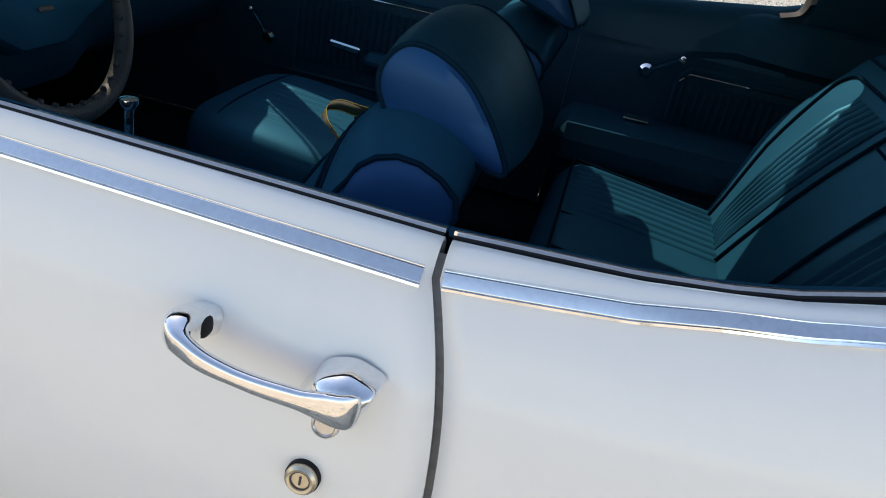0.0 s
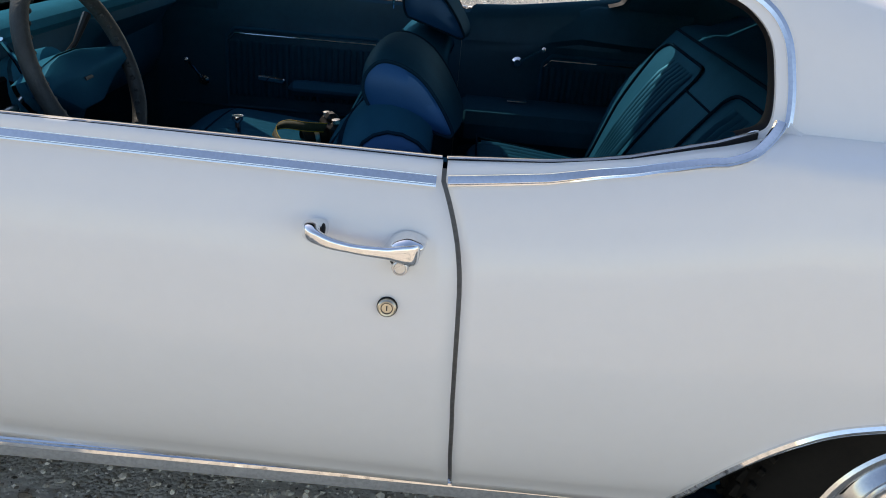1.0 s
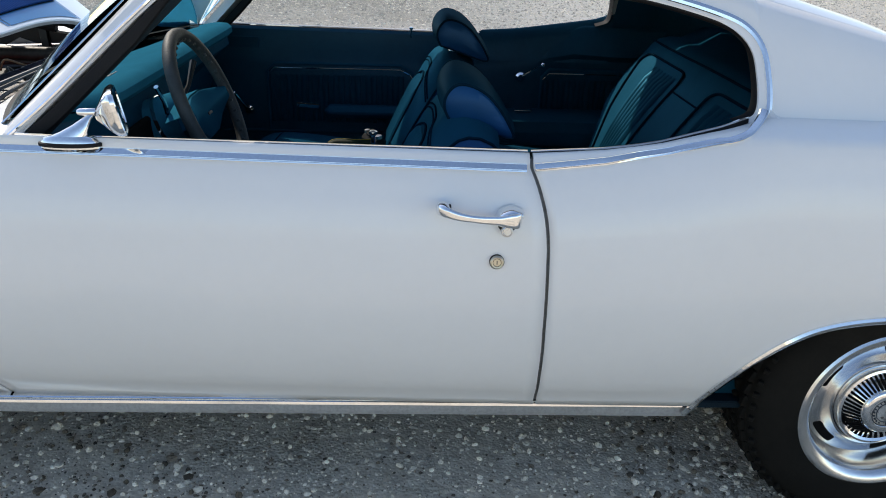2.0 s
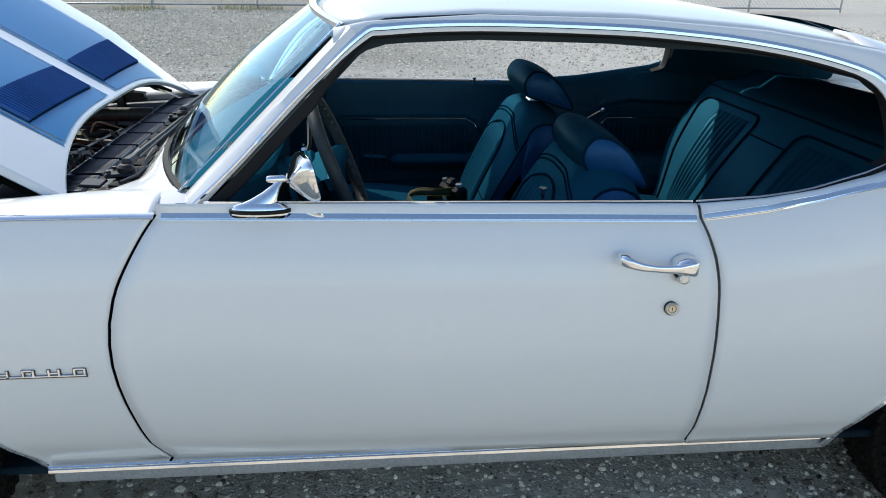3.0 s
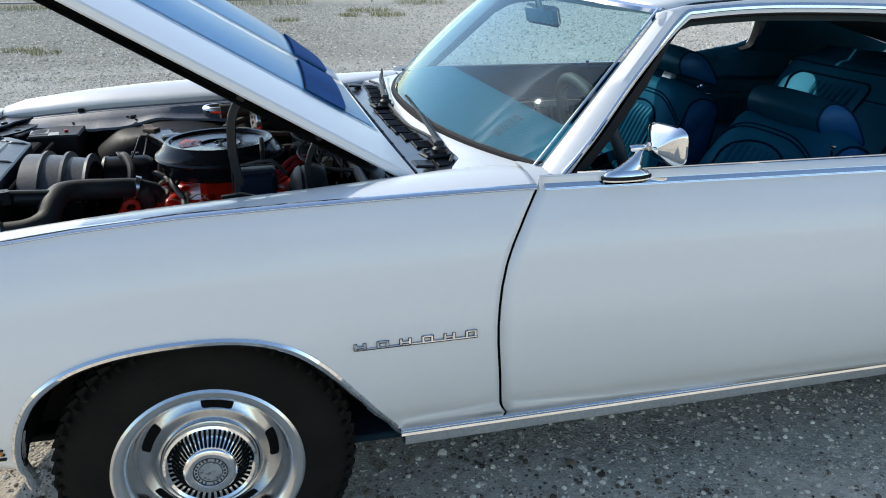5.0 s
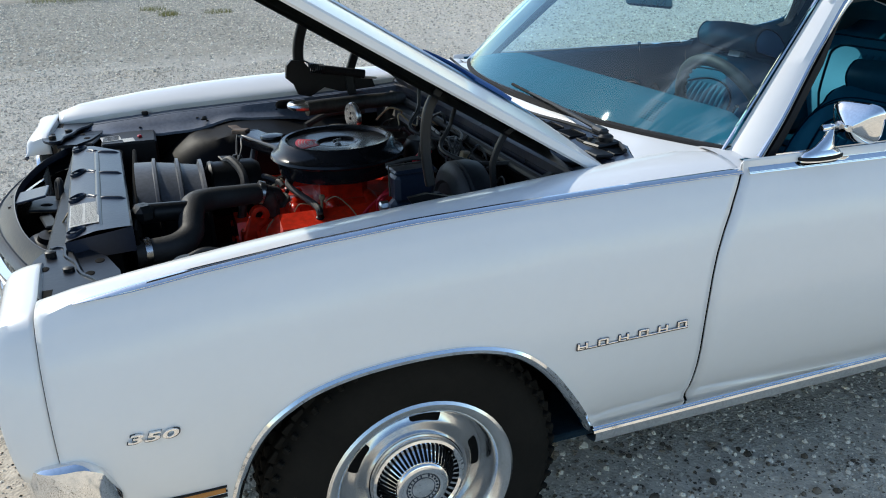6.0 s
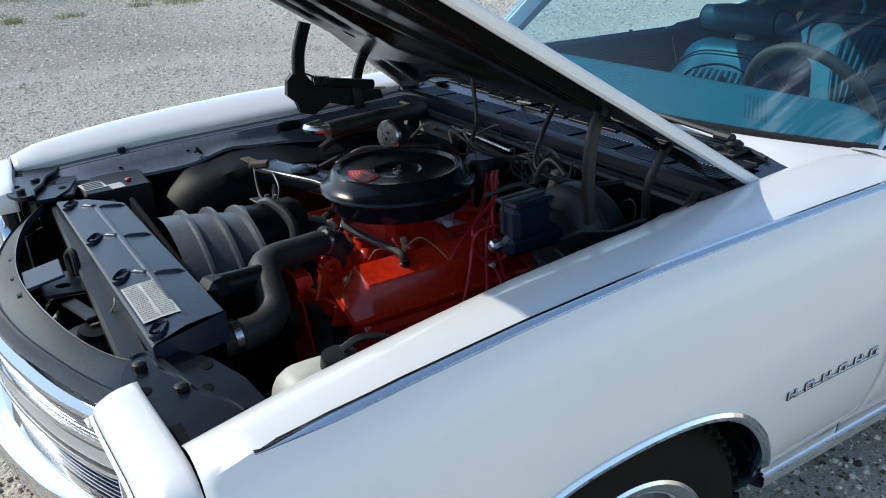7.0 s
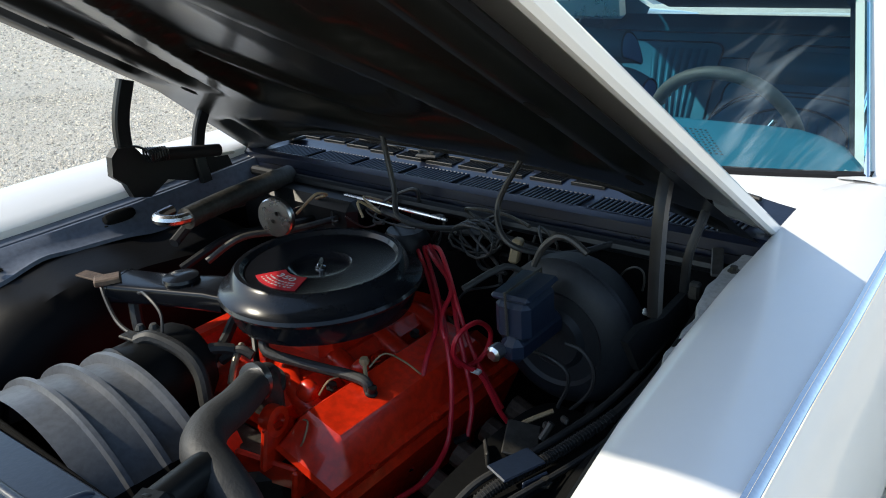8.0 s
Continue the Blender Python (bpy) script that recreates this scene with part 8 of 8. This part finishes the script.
part("instrument_panel", Shape().box((0.02, 0.50, 0.11), pose(0.985, 0.56, 0.85, 0, -6, 0), 0.006), UNDER, dash)
for i in range(4):
    part("gauge_slot", Shape().box((0.012, 0.09, 0.022), pose(1.0, 0.40 + 0.11 * i, 0.84), 0.003), STEEL, dash)
s = Shape()
for i in range(10):
    for j in range(6):
        s.ball((0.007, 0.007, 0.002), pose(0.80 + i * 0.010, 0.46 + j * 0.012 + i * 0.008, 0.9755 + i * 0.0028), 6, 4)
part("speaker_hole", s, BADGE, dash)
SW = Matrix.Translation((1.125, 0.575, 0.925)) @ pose(0, 0, 0, 0, 68, 0)
col = part("steering_wheel", Shape().tube([SW @ Vector((0.188 * math.cos(t), 0.188 * math.sin(t), 0)) for t in np.linspace(0, 2 * math.pi, 49)], 0.0165, 12, cap=False), WRAP, car, "grey-wrapped steering wheel on a teal column")
s = Shape()
for i in range(36):
    t = 2 * math.pi * i / 36
    s.ball((0.012, 0.010, 0.012), SW @ Matrix.Translation((0.172 * math.cos(t), 0.172 * math.sin(t), 0.006)), 6, 4)
tagged(part("wheel_lacing", s, WRAP, col), kind="stuff")
BAR = [(-0.176, -0.014), (-0.10, -0.030), (-0.04, -0.040), (0.04, -0.040), (0.10, -0.030), (0.176, -0.014), (0.178, 0.016), (0.11, 0.046), (0.05, 0.078), (-0.05, 0.078), (-0.11, 0.046), (-0.178, 0.016)]
rows = []
for q, h in ((0.97, -0.062), (1.0, -0.056), (1.0, -0.030), (0.95, -0.022), (0.80, -0.019), (0.0, -0.016)):
    rows.append([SW @ Vector((0.012 + (b_ - 0.012) * q, a_ * lerp(1, q, 0.6) if q else 0, h + 0.03 * (abs(a_) / 0.178) ** 2 * (1 if q else 0))) for a_, b_ in BAR])
part("horn_bar", Shape().grid(rows, loop_u=True), VINYL, col, "padded blue horn bar")
part("horn_emblem", Shape().box((0.008, 0.034, 0.003), SW @ pose(0.022, 0.02, -0.014), 0.001), DIRTY, col)
top = Shape().grid([[SW @ Vector((x_ - 0.002, y_, h)) for y_, x_ in ((-0.176, -0.014), (-0.10, -0.030), (-0.04, -0.040), (0.04, -0.040), (0.10, -0.030), (0.176, -0.014))] for h in (-0.062, -0.024)])
part("horn_bar_top", top, DASH, col)
part("column", Shape().tube([SW @ Vector((0, 0, -0.06)), SW @ Vector((0, 0, -0.20)), SW @ Vector((0, 0, -0.45))], [0.062, 0.074, 0.06], 20), DASH, col, "teal steering column")
part("column_collar", Shape().tube([SW @ Vector((0, 0, -0.12)), SW @ Vector((0, 0, -0.13))], 0.070, 18), CHROME, col)
part("stalk", Shape().tube([SW @ Vector((0, -0.05, -0.10)), SW @ Vector((-0.06, -0.12, -0.06)), SW @ Vector((-0.10, -0.15, -0.05))], 0.006, 8), CHROME, col)
part("shift_lever", Shape().tube([SW @ Vector((0, 0.05, -0.12)), SW @ Vector((-0.05, 0.15, -0.08)), SW @ Vector((-0.10, 0.22, -0.06))], [0.007, 0.006, 0.010], 8), BLACK, col)
mirr = part("rear_view_mirror", Shape().box((0.025, 0.22, 0.065), pose(1.10, YC, 1.245, 0, -12, 6), 0.012), STEEL, car, "rear-view mirror on a short stem")
part("mirror_stem", Shape().tube([(1.09, YC, 1.27), (1.075, YC, 1.31)], 0.010, 8), STEEL, mirr)

# ---- camera lying on the passenger seat ----
cam_at = Vector((1.515, 1.350, 0.602))
photo = thing("photo_camera", (cam_at.x, cam_at.y, 0.565), "black film camera with webbing strap lying on the blue seat", "camera", kind="object")
CT = Matrix.Translation(cam_at) @ pose(0, 0, 0, 0, 8, 208)
part("camera_body", Shape().box((0.05, 0.135, 0.085), CT, 0.012), BLACK, photo)
part("prism_housing", Shape().box((0.04, 0.05, 0.03), CT @ pose(0, 0, 0.05), 0.012), BLACK, photo)
part("lens", Shape().lathe([(0.030, 0.02), (0.032, 0.05), (0.030, 0.052), (0.033, 0.055), (0.033, 0.10), (0.028, 0.102), (0.026, 0.09), (0.0, 0.088)], CT @ pose(0, 0, 0, 0, 90, 0), 28), BLACK, photo)
part("lens_ring", Shape().lathe([(0.0325, 0.052), (0.0345, 0.054), (0.0345, 0.066), (0.0325, 0.068)], CT @ pose(0, 0, 0, 0, 90, 0), 28), STEEL, photo)
part("dial", Shape().lathe([(0.013, 0), (0.013, 0.012), (0, 0.013)], CT @ pose(0, 0.045, 0.043), 16), STEEL, photo)
part("dial", Shape().lathe([(0.010, 0), (0.010, 0.012), (0, 0.013)], CT @ pose(0, -0.05, 0.043), 16), STEEL, photo)
path = spline([Vector(p) for p in ((1.50, 1.30, 0.630), (1.44, 1.285, 0.632), (1.375, 1.305, 0.628), (1.338, 1.312, 0.608), (1.352, 1.270, 0.588), (1.395, 1.215, 0.578), (1.435, 1.165, 0.576), (1.465, 1.13, 0.578))], 7)
for name, w0, w1, m_ in (("strap", -0.013, 0.013, WEB), ("strap_edge", -0.0155, -0.013, YELLOW), ("strap_edge", 0.013, 0.0155, YELLOW)):
    rows = []
    for i, p in enumerate(path):
        f = i / (len(path) - 1)
        up_ = Vector((0.35, 0.25, 1.0 - 0.5 * f)).normalized()
        rows.append([p + up_ * w0, p + up_ * w1])
    part(name, Shape().grid(rows), m_, photo, thick=0.0015)

# ---- lot: fence, grass, stones ----
fence = thing("chain_link_fence", (0, 22.8, 0), "galvanised chain-link fence along the far edge of the lot", "fence")
FX0, FX1, FY = -14.0, 16.0, 22.8
for i in range(11):
    x = FX0 + 3.0 * i
    part("fence_post", Shape().tube([(x, FY, -0.02), (x, FY, 1.82)], 0.030, 10).lathe([(0.034, 1.82), (0.030, 1.85), (0, 1.86)], Matrix.Translation((x, FY, 0)), 10), GALV, fence)
for z in (0.10, 1.78):
    part("fence_rail", Shape().tube([(FX0, FY, z), (FX1, FY, z)], 0.026, 8), GALV, fence)
s = Shape()
step = 0.12
n = int((FX1 - FX0) / step)
for i in range(n):
    x = FX0 + i * step
    for sg in (1, -1):
        x1 = x + sg * 1.66
        a_, b_ = Vector((x, FY + 0.03 * sg * 0.3, 0.10)), Vector((x1, FY + 0.03 * sg * 0.3, 1.76))
        if FX0 <= x1 <= FX1:
            s.tube([a_, b_], 0.004, 3, cap=False)
wiremesh = part("fence_mesh", s, GALV, fence)
tagged(wiremesh, kind="stuff")


def tuft(x, y, n, r, h):
    s_ = Shape()
    for _ in range(n):
        a0, d0 = random.uniform(0, 2 * math.pi), r * math.sqrt(random.random())
        p = Vector((x + d0 * math.cos(a0), y + d0 * math.sin(a0), ground_z(x, y) - 0.005))
        b0, ln = random.uniform(0, 2 * math.pi), h * random.uniform(0.5, 1.1)
        d = Vector((math.cos(b0), math.sin(b0), 0))
        o_ = Vector((-d.y, d.x, 0)) * 0.004
        q1, q2 = p + d * ln * 0.2 + Vector((0, 0, ln * 0.6)), p + d * ln * 0.55 + Vector((0, 0, ln * 0.85))
        s_.add([p - o_, p + o_, q1 + o_ * 0.7, q1 - o_ * 0.7, q2], [(0, 1, 2, 3), (3, 2, 4)])
    t = part("grass_tuft", s_, GRASS, None)
    tagged(t, "tuft of half-dry green weeds in the gravel", "grass", "weeds in the lot", "stuff")


random.seed(3)
for x, y, n, r, h in ((0.1, 16.3, 300, 0.22, 0.16), (-3.14, 11.9, 260, 0.28, 0.10), (2.6, 17.4, 240, 0.25, 0.14), (3.5, 17.3, 420, 0.45, 0.16), (-0.2, 17.8, 260, 0.3, 0.14), (1.1, 16.4, 260, 0.3, 0.12), (-2.75, 11.5, 240, 0.26, 0.10), (3.3, 18.8, 500, 0.6, 0.16), (-5.2, 21.8, 500, 0.8, 0.2), (-2.2, 22.3, 600, 1.0, 0.22), (1.0, 22.4, 600, 1.2, 0.22), (5.2, 21.5, 500, 0.8, 0.22)):
    tuft(x, y, int(n * 0.6), r, h)

ICO = [(0, 0, 1), (0.894, 0, 0.447), (0.276, 0.851, 0.447), (-0.724, 0.526, 0.447), (-0.724, -0.526, 0.447), (0.276, -0.851, 0.447), (0.724, 0.526, -0.447), (-0.276, 0.851, -0.447), (-0.894, 0, -0.447), (-0.276, -0.851, -0.447), (0.724, -0.526, -0.447), (0, 0, -1)]
ICOF = [(0, 1, 2), (0, 2, 3), (0, 3, 4), (0, 4, 5), (0, 5, 1), (1, 6, 2), (2, 7, 3), (3, 8, 4), (4, 9, 5), (5, 10, 1), (6, 7, 2), (7, 8, 3), (8, 9, 4), (9, 10, 5), (10, 6, 1), (11, 7, 6), (11, 8, 7), (11, 9, 8), (11, 10, 9), (11, 6, 10)]


def gravel(name, n, x0, x1, y0, y1, r0, r1, seed, keep=lambda x, y: True, shape=(ICO, ICOF), material=STONE):
    rng = np.random.default_rng(seed)
    ico, tri_ = np.array(shape[0]), np.array(shape[1])
    nv = len(ico)
    pos = np.stack([rng.uniform(x0, x1, n), rng.uniform(y0, y1, n)], 1)
    # the scatter thins out towards its borders
    rim = np.minimum.reduce([pos[:, 0] - x0, x1 - pos[:, 0], pos[:, 1] - y0])
    pos = pos[np.array([keep(*p) for p in pos]) & (rim > 0.7 * rng.random(n))]
    n = len(pos)
    size = r0 * (r1 / r0) ** (rng.random(n) ** 2.2)
    sc = size[:, None] * rng.uniform(0.65, 1.2, (n, 3)) * np.array([1, 1, 0.7])
    jit = rng.uniform(0.72, 1.2, (n, nv, 1))
    a = rng.uniform(0, 2 * np.pi, n)
    ca, sa = np.cos(a)[:, None], np.sin(a)[:, None]
    v = ico[None] * jit * sc[:, None]
    x = v[..., 0] * ca - v[..., 1] * sa
    y = v[..., 0] * sa + v[..., 1] * ca
    z = v[..., 2]
    gz = np.array([ground_z(*p) for p in pos])
    out = np.stack([x + pos[:, :1], y + pos[:, 1:], z + (gz + size * 0.18)[:, None]], -1).reshape(-1, 3)
    faces = (tri_[None] + nv * np.arange(n)[:, None, None]).reshape(-1, 3)
    me = bpy.data.meshes.new(name)
    me.from_pydata(out.tolist(), [], faces.tolist())
    me.materials.append(material)
    ob = new(name, me)
    return tagged(ob, "loose grey limestone stones scattered over the lot", "gravel", "", "stuff")


def patchy(x, y):
    return math.sin(x * 2.3 + 1.1 * math.sin(y * 1.9)) + math.sin(y * 3.1 + x * 0.8 + 2.0 * math.sin(x * 1.3)) > -0.4


gravel("gravel", 15000, -2.6, 4.6, -1.3, 1.6, 0.0025, 0.014, 11, patchy)
gravel("gravel", 20000, -2.6, 4.6, -1.3, 1.6, 0.0025, 0.016, 15, patchy, material=STONEDK)
gravel("gravel", 24000, 0.7, 4.6, -1.3, 1.6, 0.0025, 0.013, 17)
OCTA = [(0, 0, 1), (1, 0, 0), (0, 1, 0), (-1, 0, 0), (0, -1, 0), (0, 0, -1)]
OCTAF = [(0, 1, 2), (0, 2, 3), (0, 3, 4), (0, 4, 1), (5, 2, 1), (5, 3, 2), (5, 4, 3), (5, 1, 4)]
gravel("gravel", 40000, -2.6, 4.6, -1.2, 1.6, 0.002, 0.008, 14, shape=(OCTA, OCTAF))
gravel("gravel", 30000, -2.6, 4.6, -1.2, 1.6, 0.002, 0.009, 16, shape=(OCTA, OCTAF), material=STONEDK)
gravel("gravel", 100000, -3.5, 9.0, 1.6, 9.0, 0.006, 0.020, 12, shape=(OCTA, OCTAF))
gravel("gravel", 60000, -8.0, 13.0, 8.4, 22.0, 0.011, 0.034, 13, shape=(OCTA, OCTAF))
